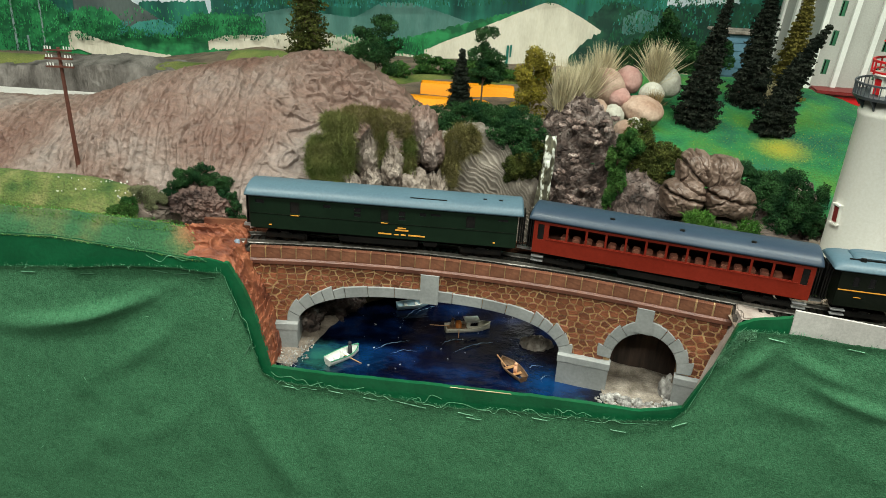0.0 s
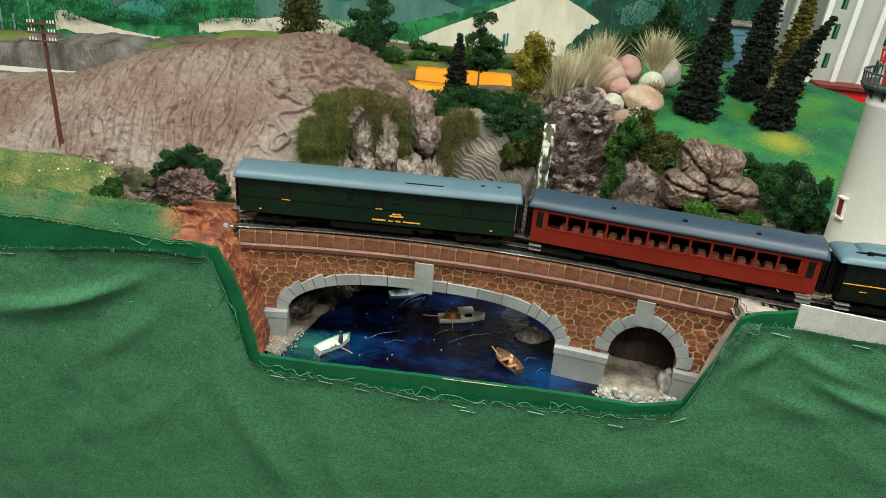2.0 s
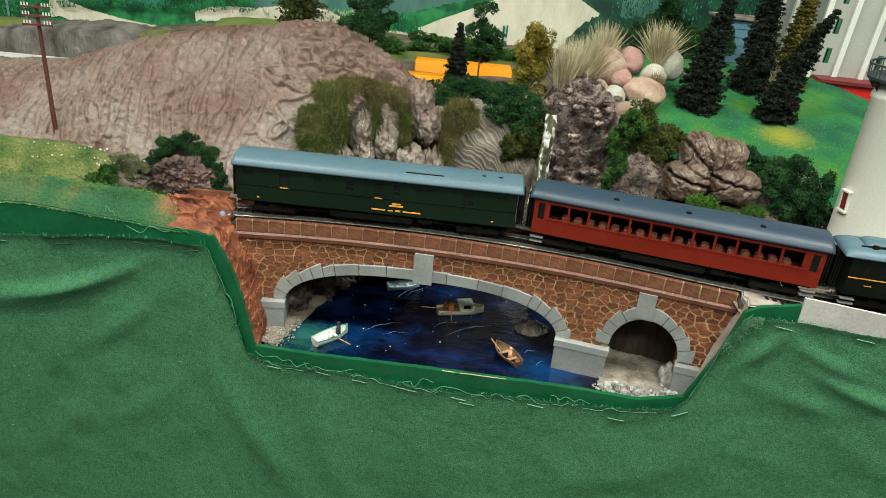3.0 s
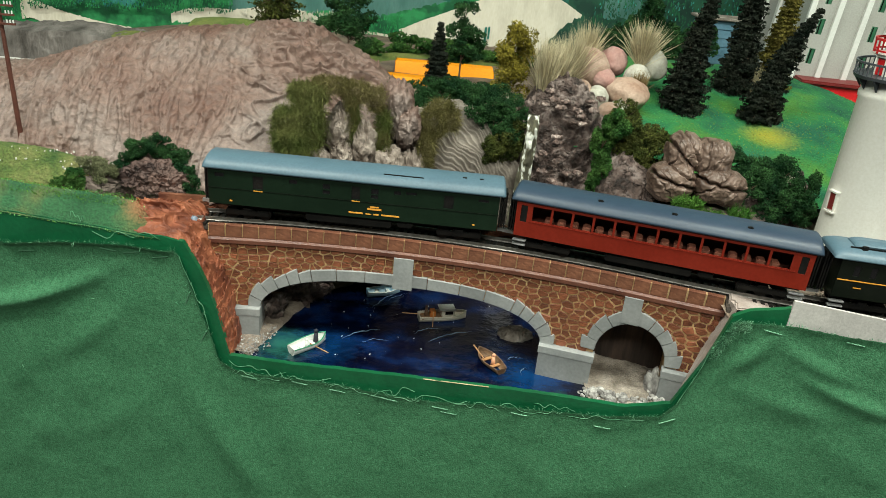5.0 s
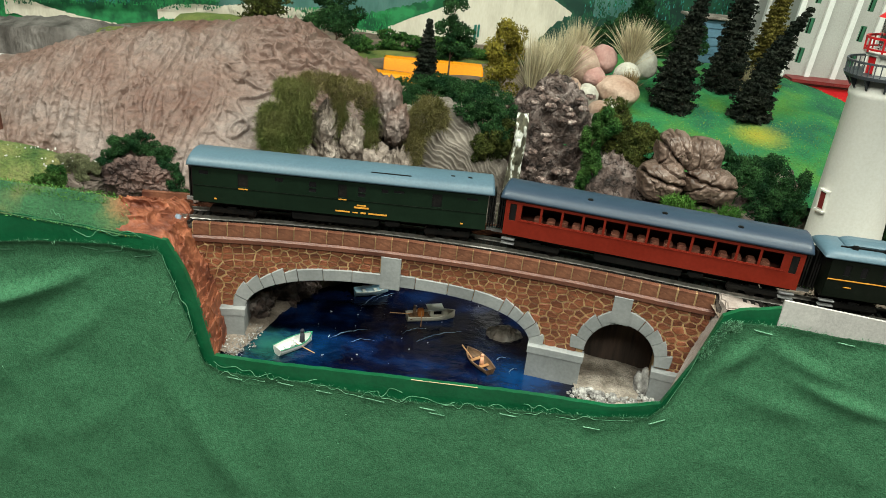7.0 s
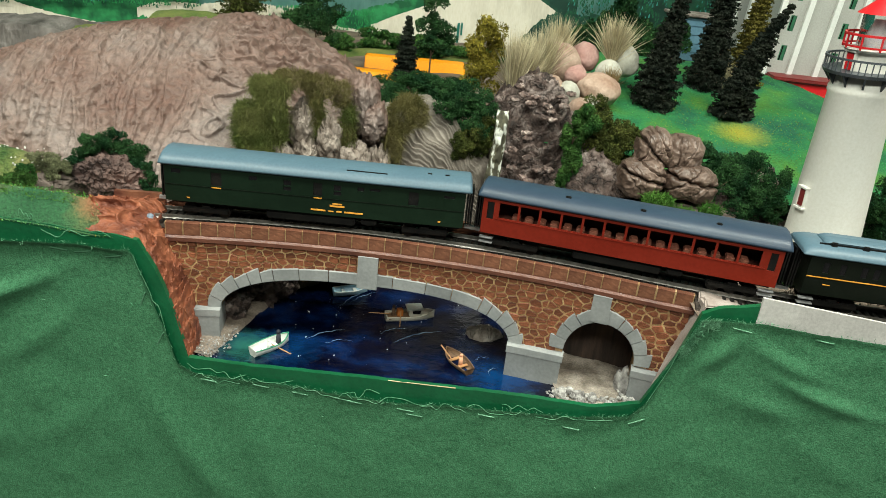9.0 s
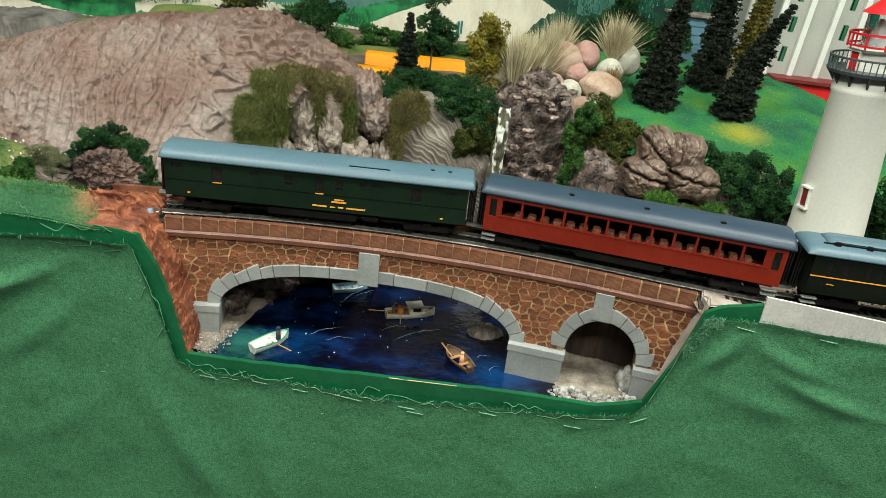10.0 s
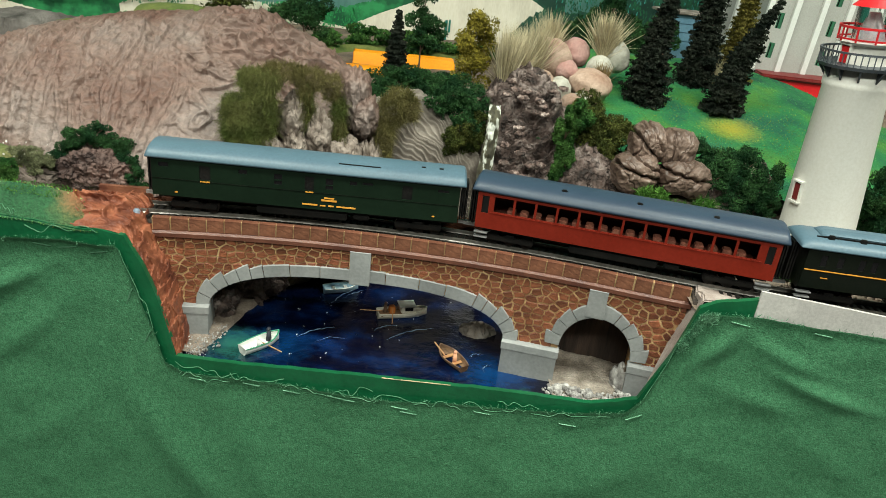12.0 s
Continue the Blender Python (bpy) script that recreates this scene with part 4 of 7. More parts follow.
bars(baggage, [(-0.0765, -0.0695, 0.0268, 0.0275), (-0.001, 0.005, 0.0268, 0.0275), (0.013, 0.020, 0.0232, 0.0242), (0.011, 0.022, 0.0212, 0.0225), (-0.003, 0.008, 0.0172, 0.0183), (0.01, 0.014, 0.0172, 0.018),
               (0.016, 0.02, 0.0172, 0.0183), (0.022, 0.036, 0.0172, 0.0183), (-0.095, -0.093, 0.017, 0.018), (0.092, 0.094, 0.017, 0.018)], M_GOLD)
bars(baggage, [(-0.112, 0.112, 0.0272, 0.0274)], M_COACH_BLACK, "belt_rail")
boxed("roof_antenna_strip", (0.022, 0.052, -0.0126, -0.0118, 0.0492, 0.0498), M_BLACK, baggage)


# ---- scatter builders ----
def leaves(name, centres, n, size, material, parent=None, label="", seed=1, flat=0.0):
    """Many small folded leaves strewn through balls: centres are rows of (x, y, z, radius x, radius y, radius z)."""
    rng = np.random.RandomState(seed)
    c = np.array(centres, dtype=float)
    vol = (c[:, 3] * c[:, 4] * c[:, 5]) ** (2 / 3)
    pick = rng.choice(len(c), n, p=vol / vol.sum())
    d = rng.normal(size=(n, 3))
    d /= np.linalg.norm(d, axis=1)[:, None]
    r = rng.uniform(0.45, 1.0, n) ** 0.5
    p = c[pick, :3] + d * r[:, None] * c[pick, 3:6] * rng.uniform(0.8, 1.12, (n, 1))
    a = rng.normal(size=(n, 3))
    a /= np.linalg.norm(a, axis=1)[:, None]
    b = np.cross(a, d + rng.normal(scale=0.5, size=(n, 3)))
    b /= np.linalg.norm(b, axis=1)[:, None] + 1e-9
    s = size * rng.uniform(0.5, 1.3, (n, 1))
    k = np.cross(a, b) * s * 0.35
    v = np.stack([p - a * s, p + b * s * 0.55 + k, p + a * s, p - b * s * 0.55 + k], 1).reshape(-1, 3)
    f = [(4 * i, 4 * i + 1, 4 * i + 2, 4 * i + 3) for i in range(n)]
    return raw(name, v, f, material, parent, label)


def blades(name, roots, n, length, width, material, parent=None, label="", seed=1, up=(0, 0, 1), spread=0.5, droop=0.4):
    """Grass blades from patches: roots are rows of (x, y, z, radius x, radius y, radius z, nx, ny, nz)."""
    rng = np.random.RandomState(seed)
    c = np.array(roots, dtype=float)
    w = np.maximum(c[:, 3], 1e-4) * np.maximum(c[:, 5], 1e-4) ** 0.7
    pick = rng.choice(len(c), n, p=w / w.sum())
    q = rng.uniform(-1, 1, (n, 3))
    q /= np.maximum(np.linalg.norm(q, axis=1)[:, None], 1.0)
    p = c[pick, :3] + q * c[pick, 3:6]
    d = c[pick, 6:9] + rng.normal(scale=spread, size=(n, 3))
    d /= np.linalg.norm(d, axis=1)[:, None]
    ln = length * rng.uniform(0.5, 1.2, (n, 1))
    side = np.cross(d, rng.normal(size=(n, 3)))
    side /= np.linalg.norm(side, axis=1)[:, None] + 1e-9
    m = p + d * ln * 0.6
    t = p + d * ln + np.array([0, 0, -1.0]) * ln * droop * rng.uniform(0.2, 1, (n, 1))
    h = side * width * 0.5
    v = np.stack([p - h, p + h, m + h * 0.8, m - h * 0.8, t], 1).reshape(-1, 3)
    f = []
    for i in range(n):
        o = 5 * i
        f += [(o, o + 1, o + 2, o + 3), (o + 3, o + 2, o + 4)]
    return raw(name, v, f, material, parent, label)


def rock(name, m, radii, material, label, category="rock", seed=0, rough=0.15, cracks=(), sub=4, group="", freq=1.6, kind="", boxy=0.0):
    bm = bmesh.new()
    bmesh.ops.create_icosphere(bm, subdivisions=sub, radius=1.0)
    for v in bm.verts:
        p = v.co.copy()
        o = Vector((seed * 3.7, seed * 1.3, seed * 2.1))
        d = 1 + rough * noise.fractal(p * freq + o, 0.9, 2.1, 4) + rough * 0.35 * (1 - 2 * abs(noise.noise(p * freq * 2.3 + o)))
        if boxy:
            d /= (abs(p.x) ** boxy + abs(p.y) ** boxy + abs(p.z) ** boxy) ** (1 / boxy)
        for n, off, w, depth in cracks:
            k = p.dot(Vector(n)) - off + 0.12 * noise.noise(p * 3 + o)
            d -= depth * math.exp(-(k / w) ** 2)
        v.co = Vector((p.x * radii[0], p.y * radii[1], p.z * radii[2])) * d
    ob = part(name, bm, material, smooth=True)
    ob.matrix_world = m
    return tagged(ob, label, category, group, kind)


M_LEAF_DARK = mat("dark_green_foliage", (0.006, 0.028, 0.010), (0.030, 0.080, 0.024), 60, 0.9, bump=0, spec=0.12, island=0.55)
M_LEAF_OLIVE = mat("olive_foliage", (0.022, 0.034, 0.007), (0.070, 0.078, 0.018), 60, 0.9, bump=0, spec=0.12, island=0.55)
M_LEAF_MID = mat("mid_green_foliage", (0.014, 0.055, 0.012), (0.055, 0.120, 0.026), 60, 0.9, bump=0, spec=0.12, island=0.5)
M_LEAF_GREY = mat("grey_green_foliage", (0.075, 0.085, 0.040), (0.15, 0.155, 0.085), 60, 0.9, bump=0, spec=0.12, island=0.4)
M_LEAF_YELLOW = mat("yellow_green_foliage", (0.13, 0.11, 0.012), (0.23, 0.19, 0.03), 60, 0.9, bump=0, spec=0.12, island=0.4)
M_GRASS = mat("static_grass_green", (0.055, 0.080, 0.016), (0.135, 0.140, 0.046), 40, 0.9, bump=0, spec=0.12, island=0.4)
M_GRASS_OLIVE = mat("static_grass_olive", (0.070, 0.066, 0.018), (0.15, 0.130, 0.050), 40, 0.9, bump=0, spec=0.12, island=0.4)
M_GRASS_BRIGHT = mat("bright_grass", (0.035, 0.12, 0.018), (0.09, 0.20, 0.035), 40, 0.9, bump=0, spec=0.12, island=0.4)
M_DRY = mat("dry_straw_grass", (0.40, 0.34, 0.21), (0.60, 0.53, 0.36), 40, 0.9, bump=0, spec=0.12, island=0.35)
M_DRY_BROWN = mat("brown_dry_grass", (0.16, 0.11, 0.05), (0.27, 0.20, 0.10), 40, 0.9, bump=0, spec=0.12, island=0.35)
M_FIR = mat("black_green_fir", (0.005, 0.009, 0.006), (0.022, 0.026, 0.018), 80, 0.85, bump=0, spec=0.12, island=0.6)
M_FIR_OLIVE = mat("olive_fir", (0.075, 0.065, 0.012), (0.14, 0.12, 0.028), 80, 0.9, bump=0, spec=0.12, island=0.45)
M_BARK = mat("brown_bark", (0.06, 0.035, 0.022), (0.11, 0.07, 0.045), 120, 0.9)
M_BIRCH = mat("white_bark", (0.5, 0.48, 0.42), (0.7, 0.68, 0.6), 120, 0.8)


# ---- trees ----
def trunk(parent, h, r, material, bend=(0, 0)):
    bm = bmesh.new()
    rows = []
    for i in range(9):
        w = i / 8
        rr = r * (1 - 0.85 * w)
        rows.append([bm.verts.new((bend[0] * w * w + rr * math.cos(a), bend[1] * w * w + rr * math.sin(a), h * w - 0.004 * (1 - w))) for a in [k * math.pi / 4 for k in range(8)]])
    for a, b in zip(rows, rows[1:]):
        for k in range(8):
            bm.faces.new((a[k], a[(k + 1) % 8], b[(k + 1) % 8], b[k]))
    bm.faces.new(rows[-1])
    part("trunk", bm, material, parent)


def fir(x, y, z, h, r, material, label, seed, bend=(0, 0), n=24000, skirt=0.02, group="fir trees", leaf=0.0019, power=0.85):
    """A conifer: drooping sprigs in whorls up a tapered trunk."""
    t = thing("fir_tree", pose(x, y, z), label, "tree", group)
    trunk(t, h * 0.98, h * 0.022, M_BARK, bend)
    rng = np.random.RandomState(seed)
    whorls = max(int(h / 0.0046), 14)
    rows = []
    limbs = bmesh.new()
    for k in range(whorls):
        w = k / (whorls - 1)
        zz = h * (skirt + (0.99 - skirt) * w)
        rad = r * (1 - w) ** power * rng.uniform(0.78, 1.12) + r * 0.07
        m = int(5 + 9 * (1 - w))
        a0 = rng.uniform(0, 6.28)
        for i in range(m):
            a = a0 + 6.28 * i / m + rng.uniform(-0.25, 0.25)
            q = rad * rng.uniform(0.7, 1.1)
            cx, cy = bend[0] * w * w, bend[1] * w * w
            if i % 2 == 0 and q > 0.006:
                tube(limbs, (cx, cy, zz), (cx + q * 0.8 * math.cos(a), cy + q * 0.8 * math.sin(a), zz - 0.2 * q), 0.0004, 4)
            for f in (0.3, 0.6, 0.9):
                rows.append((cx + q * f * math.cos(a), cy + q * f * math.sin(a), zz - 0.28 * q * f, 0.003 + 0.14 * q, 0.003 + 0.14 * q, 0.0022))
    part("limbs", limbs, M_BARK, t)
    leaves("crown", rows, n, leaf, material, t, seed=seed)
    return t


fir(0.314, 0.892, 0.158, 0.137, 0.0245, M_FIR, "black-green bottle-brush fir on the lawn", 21, (0.012, 0))
fir(0.397, 0.968, 0.166, 0.170, 0.0235, M_FIR, "tall black-green bottle-brush fir on the lawn", 22, (0.004, 0), n=27000)
fir(0.402, 0.887, 0.157, 0.118, 0.0215, M_FIR, "leaning black-green bottle-brush fir on the lawn", 23, (0.034, 0), power=0.7)
fir(0.452, 1.0, 0.170, 0.14, 0.024, M_FIR_OLIVE, "olive yellow conifer beside the dark firs", 24, (0.006, 0))
fir(0.040, 0.862, 0.168, 0.060, 0.0125, M_FIR, "small dark green spruce above the yellow roofs", 25, n=11000, leaf=0.0016)


def round_tree(x, y, z, h, balls, material, bark, label, seed, n=2600, leaf=0.0016, r=0.0012):
    t = thing("tree", pose(x, y, z), label, "tree", "trees")
    trunk(t, h, r, bark)
    bm = bmesh.new()
    for bx, by, bz, *_ in balls:
        tube(bm, (0, 0, max(bz - 0.012, h * 0.3)), (bx, by, bz), r * 0.5, 5)
    part("limbs", bm, bark, t)
    rr = random.Random(seed)
    small = [(bx + rr.uniform(-1, 1) * a, by + rr.uniform(-1, 1) * b, bz + rr.uniform(-1.2, 1.2) * c, a * 0.7, b * 0.7, c * 0.9) for bx, by, bz, a, b, c in balls for _ in range(7)]
    leaves("crown", small, n, leaf, material, t, seed=seed)
    return t


round_tree(0.119, 0.862, 0.158, 0.06, [(0, 0, 0.072, 0.007, 0.007, 0.009), (0.003, 0, 0.06, 0.012, 0.010, 0.011), (-0.004, 0, 0.046, 0.013, 0.011, 0.012), (0.002, 0, 0.033, 0.015, 0.012, 0.012), (-0.003, 0, 0.02, 0.015, 0.012, 0.009)],
           M_LEAF_YELLOW, M_BIRCH, "yellow-green birch with white trunk", 31, 8000)
round_tree(0.066, 0.95, 0.155, 0.07, [(0.002, 0, 0.078, 0.010, 0.009, 0.006), (-0.007, 0, 0.064, 0.009, 0.008, 0.005), (0.009, 0, 0.060, 0.011, 0.009, 0.006), (-0.004, 0, 0.047, 0.010, 0.009, 0.006), (0.012, 0, 0.040, 0.012, 0.01, 0.006), (0.004, 0, 0.03, 0.014, 0.01, 0.006)],
           M_LEAF_DARK, M_BARK, "dark green layered pine tree", 32, 6000)
round_tree(-0.066, 0.95, 0.145, 0.08, [(0.008, 0, 0.09, 0.014, 0.011, 0.008), (-0.010, 0, 0.076, 0.012, 0.01, 0.008), (0.014, 0, 0.07, 0.014, 0.011, 0.009), (-0.016, 0, 0.058, 0.014, 0.011, 0.009), (0.008, 0, 0.052, 0.013, 0.012, 0.008)],
           M_LEAF_DARK, M_BARK, "dark green spreading pine behind the hill", 33, 9500)
fir(-0.149, 0.95, 0.185, 0.115, 0.030, M_LEAF_OLIVE, "olive green cone-shaped bush tree behind the hill", 34, n=12000, leaf=0.0018, power=0.45, group="trees")

# ---- grass-covered rock noses beside the cliff ----
M_NOSE = mat("weathered_pinkish_rock", (0.12, 0.092, 0.072), (0.35, 0.295, 0.25), 70, 0.68, bump=0.6, fine=300, c3=(0.23, 0.185, 0.155), depth=0.003, crease=(60, (1.4, 1, 0.6), 0.0010, 0.13))
noses = [(-0.040, 0.708, 0.150, 0.0115, 0.016, 0.0235), (-0.037, 0.700, 0.127, 0.0105, 0.014, 0.018), (-0.057, 0.690, 0.122, 0.012, 0.014, 0.017), (-0.018, 0.706, 0.137, 0.0105, 0.015, 0.0225), (0.008, 0.742, 0.167, 0.0140, 0.022, 0.027), (0.017, 0.733, 0.153, 0.0115, 0.017, 0.020), (-0.044, 0.688, 0.103, 0.014, 0.013, 0.015), (0.002, 0.712, 0.112, 0.018, 0.018, 0.026), (-0.02, 0.700, 0.085, 0.03, 0.018, 0.03), (0.022, 0.73, 0.105, 0.014, 0.018, 0.026)]
for k, (x, y, z, a, b, c) in enumerate(noses):
    rock("rock_nose", pose(x, y, z), (a, b, c), M_HILL if x > 0 and z > 0.14 else M_NOSE, "grey weathered rock nose with grassy top", seed=k + 3, rough=0.22, group="rock noses", sub=5, freq=1.9,
         cracks=[((0.9, 0.1, 0.3), 0.35, 0.06, 0.14), ((0.2, 0.1, 0.97), -0.2, 0.05, 0.1)], kind="structure")
gm = [(x, y, z, a, b, c, -0.05, -0.75, 0.5) for x, y, z, a, b, c in [(-0.081, 0.688, 0.152, 0.015, 0.010, 0.022), (-0.077, 0.682, 0.138, 0.013, 0.010, 0.022), (-0.066, 0.698, 0.182, 0.018, 0.012, 0.010), (-0.064, 0.690, 0.156, 0.014, 0.012, 0.024), (-0.070, 0.676, 0.124, 0.012, 0.009, 0.016),
                                                                    (-0.028, 0.708, 0.160, 0.004, 0.008, 0.022), (-0.003, 0.716, 0.150, 0.006, 0.008, 0.022)]]
t = thing("grass_patch", pose(0, 0, 0), "long green static grass on the rock shoulder", "grass", kind="stuff")
blades("grass", gm, 34000, 0.0095, 0.0003, M_GRASS, t, seed=41, spread=0.5, droop=0.5)
gm = [(x, y, z, a, b, c, 0, -0.7, 0.5) for x, y, z, a, b, c in [(-0.048, 0.705, 0.190, 0.018, 0.012, 0.007), (-0.028, 0.712, 0.184, 0.014, 0.012, 0.010), (-0.010, 0.716, 0.178, 0.008, 0.010, 0.012), (-0.030, 0.704, 0.165, 0.005, 0.008, 0.016), (-0.003, 0.714, 0.135, 0.005, 0.007, 0.018), (-0.080, 0.678, 0.124, 0.009, 0.008, 0.012)]]
gm += [(x, y, z, a, b, c, 0.1, -0.6, 0.4) for x, y, z, a, b, c in [(0.040, 0.742, 0.155, 0.013, 0.009, 0.016), (0.036, 0.735, 0.130, 0.009, 0.008, 0.018), (0.056, 0.752, 0.157, 0.010, 0.009, 0.012), (-0.012, 0.690, 0.085, 0.010, 0.008, 0.01), (0.048, 0.75, 0.168, 0.012, 0.01, 0.008)]]
t = thing("grass_patch", pose(0, 0, 0), "olive brown static grass between rock noses", "grass", kind="stuff")
blades("grass", gm, 22000, 0.0085, 0.0003, M_GRASS_OLIVE, t, seed=42, spread=0.5, droop=0.5)

# ---- brush over the cliffs ----
def brush(label, balls, material, n, seed, leaf=0.0017, name="bush"):
    t = thing(name, pose(0, 0, 0), label, "bush", "bushes on the cliffs")
    bm = bmesh.new()
    for x, y, z, a, b, c in balls:
        tube(bm, (x, y + 0.3 * b, z - 0.9 * c), (x, y, z), 0.0006, 5)
        tube(bm, (x, y, z - 0.3 * c), (x + 0.5 * a, y, z + 0.3 * c), 0.0004, 4)
    tagged(part("stems", bm, M_BARK, t), kind="stuff")
    r = random.Random(seed)
    clumps = []
    for x, y, z, a, b, c in balls:
        for _ in range(38):
            d = Vector((r.gauss(0, 1), r.gauss(0, 1), r.gauss(0, 1))).normalized() * r.uniform(0.55, 1.08)
            q = 0.14 + 0.42 * r.random() ** 2
            clumps.append((x + d.x * a, y + d.y * b, z + d.z * c, a * q, b * q, c * q))
    leaves("foliage", clumps, int(n * 2.0), leaf * 0.66, material, t, seed=seed)
    return t


brush("dark green brush along the cliff top", [(0.0, 0.805, 0.168, 0.016, 0.015, 0.009), (0.03, 0.79, 0.162, 0.018, 0.012, 0.009), (0.085, 0.785, 0.158, 0.014, 0.010, 0.009), (0.10, 0.83, 0.168, 0.02, 0.015, 0.010), (0.06, 0.83, 0.170, 0.022, 0.015, 0.010), (0.02, 0.80, 0.168, 0.02, 0.02, 0.012), (0.045, 0.80, 0.172, 0.022, 0.02, 0.012), (0.07, 0.81, 0.168, 0.02, 0.02, 0.012), (0.095, 0.80, 0.165, 0.02, 0.02, 0.014), (0.118, 0.80, 0.160, 0.018, 0.02, 0.014), (0.10, 0.785, 0.148, 0.016, 0.012, 0.014), (0.115, 0.785, 0.14, 0.014, 0.012, 0.014)],
      M_LEAF_DARK, 26000, 51)
brush("olive brown brush hanging beside the waterfall", [(0.112, 0.778, 0.128, 0.014, 0.012, 0.014), (0.10, 0.772, 0.125, 0.010, 0.01, 0.012), (0.124, 0.785, 0.14, 0.012, 0.012, 0.016)], M_LEAF_OLIVE, 6600, 52)
brush("green creeper on the rock face", [(0.202, 0.752, 0.15, 0.010, 0.010, 0.018), (0.205, 0.745, 0.125, 0.010, 0.010, 0.018), (0.21, 0.75, 0.165, 0.012, 0.012, 0.012), (0.20, 0.748, 0.108, 0.008, 0.01, 0.012)], M_LEAF_MID, 9240, 53, 0.002)
brush("olive green brush below the lawn", [(0.225, 0.755, 0.158, 0.016, 0.014, 0.018), (0.24, 0.75, 0.14, 0.016, 0.014, 0.018), (0.25, 0.755, 0.155, 0.014, 0.014, 0.014), (0.225, 0.775, 0.172, 0.014, 0.014, 0.012), (0.262, 0.75, 0.13, 0.012, 0.012, 0.014)], M_LEAF_OLIVE, 14300, 54)
brush("dark green bushes at the lawn's foot", [(0.272, 0.745, 0.142, 0.014, 0.014, 0.012), (0.318, 0.725, 0.125, 0.016, 0.014, 0.014), (0.335, 0.72, 0.128, 0.018, 0.014, 0.014), (0.36, 0.72, 0.128, 0.016, 0.014, 0.014), (0.325, 0.715, 0.112, 0.014, 0.012, 0.012), (0.37, 0.71, 0.118, 0.014, 0.012, 0.014), (0.352, 0.705, 0.108, 0.012, 0.012, 0.010), (0.385, 0.705, 0.112, 0.01, 0.012, 0.012), (0.322, 0.738, 0.143, 0.016, 0.014, 0.012), (0.345, 0.735, 0.142, 0.016, 0.014, 0.012), (0.368, 0.73, 0.14, 0.016, 0.014, 0.014), (0.388, 0.72, 0.132, 0.012, 0.014, 0.014)],
      M_LEAF_DARK, 26700, 55)
brush("dark green bushes behind the lighthouse", [(0.46, 0.66, 0.115, 0.02, 0.02, 0.024), (0.45, 0.655, 0.145, 0.014, 0.014, 0.02), (0.475, 0.68, 0.16, 0.014, 0.014, 0.02), (0.48, 0.67, 0.105, 0.02, 0.02, 0.016)], M_LEAF_DARK, 13200, 56)
brush("dark brown-green trees before the painted wall", [(0.30, 1.12, 0.205, 0.02, 0.01, 0.03), (0.335, 1.12, 0.2, 0.024, 0.01, 0.028), (0.325, 1.12, 0.235, 0.012, 0.01, 0.022), (0.37, 1.12, 0.195, 0.024, 0.01, 0.024), (0.40, 1.12, 0.205, 0.018, 0.01, 0.024), (0.275, 1.12, 0.185, 0.02, 0.01, 0.02)], M_LEAF_DARK, 11000, 57, 0.004)
brush("low green brush on the far ground", [(0.06, 1.12, 0.16, 0.03, 0.02, 0.014), (0.0, 1.14, 0.158, 0.03, 0.02, 0.016), (-0.05, 1.1, 0.15, 0.02, 0.02, 0.014), (0.14, 1.14, 0.155, 0.04, 0.02, 0.01), (0.2, 1.1, 0.16, 0.03, 0.02, 0.016)], M_LEAF_MID, 9900, 58, 0.0035)

# ---- waterfall and cave ----
M_FALL = mat("white_waterfall", (0.05, 0.046, 0.03), (0.70, 0.71, 0.64), 130, 0.85, bump=0.8, fine=300, stretch=(1.5, 1, 0.55), c3=(0.09, 0.085, 0.05), lo=0.44, hi=0.6)


def fall_point(u, v):
    z = 0.166 - 0.163 * v
    half = 0.0052 * (1 + 0.25 * noise.noise(Vector((v * 9, u * 2, 0))) + 0.9 * v)
    x = 0.1355 - 0.010 * v + (u - 0.5) * 2 * half + 0.002 * noise.noise(Vector((0, 0, v * 6)))
    y = 0.752 - 0.010 * v + 0.004 * (2 * u - 1) ** 2 + 0.002 * fbm(x, 0, z, 90, 3) + (0.03 * max(0, 0.06 - v) * 6)
    return (x, y, z)


tagged(sheet("waterfall", 24, 120, fall_point, M_FALL), "narrow white streaked waterfall down the rocks", "waterfall", kind="structure")
M_FOAM = mat("white_foam", (0.45, 0.42, 0.40), (0.62, 0.58, 0.56), 80, 0.9, bump=0.7, fine=500)
rock("foam", pose(0.124, 0.738, 0.004), (0.017, 0.010, 0.040), M_FOAM, "white foam at the waterfall's foot", "foam", seed=4, rough=0.25)

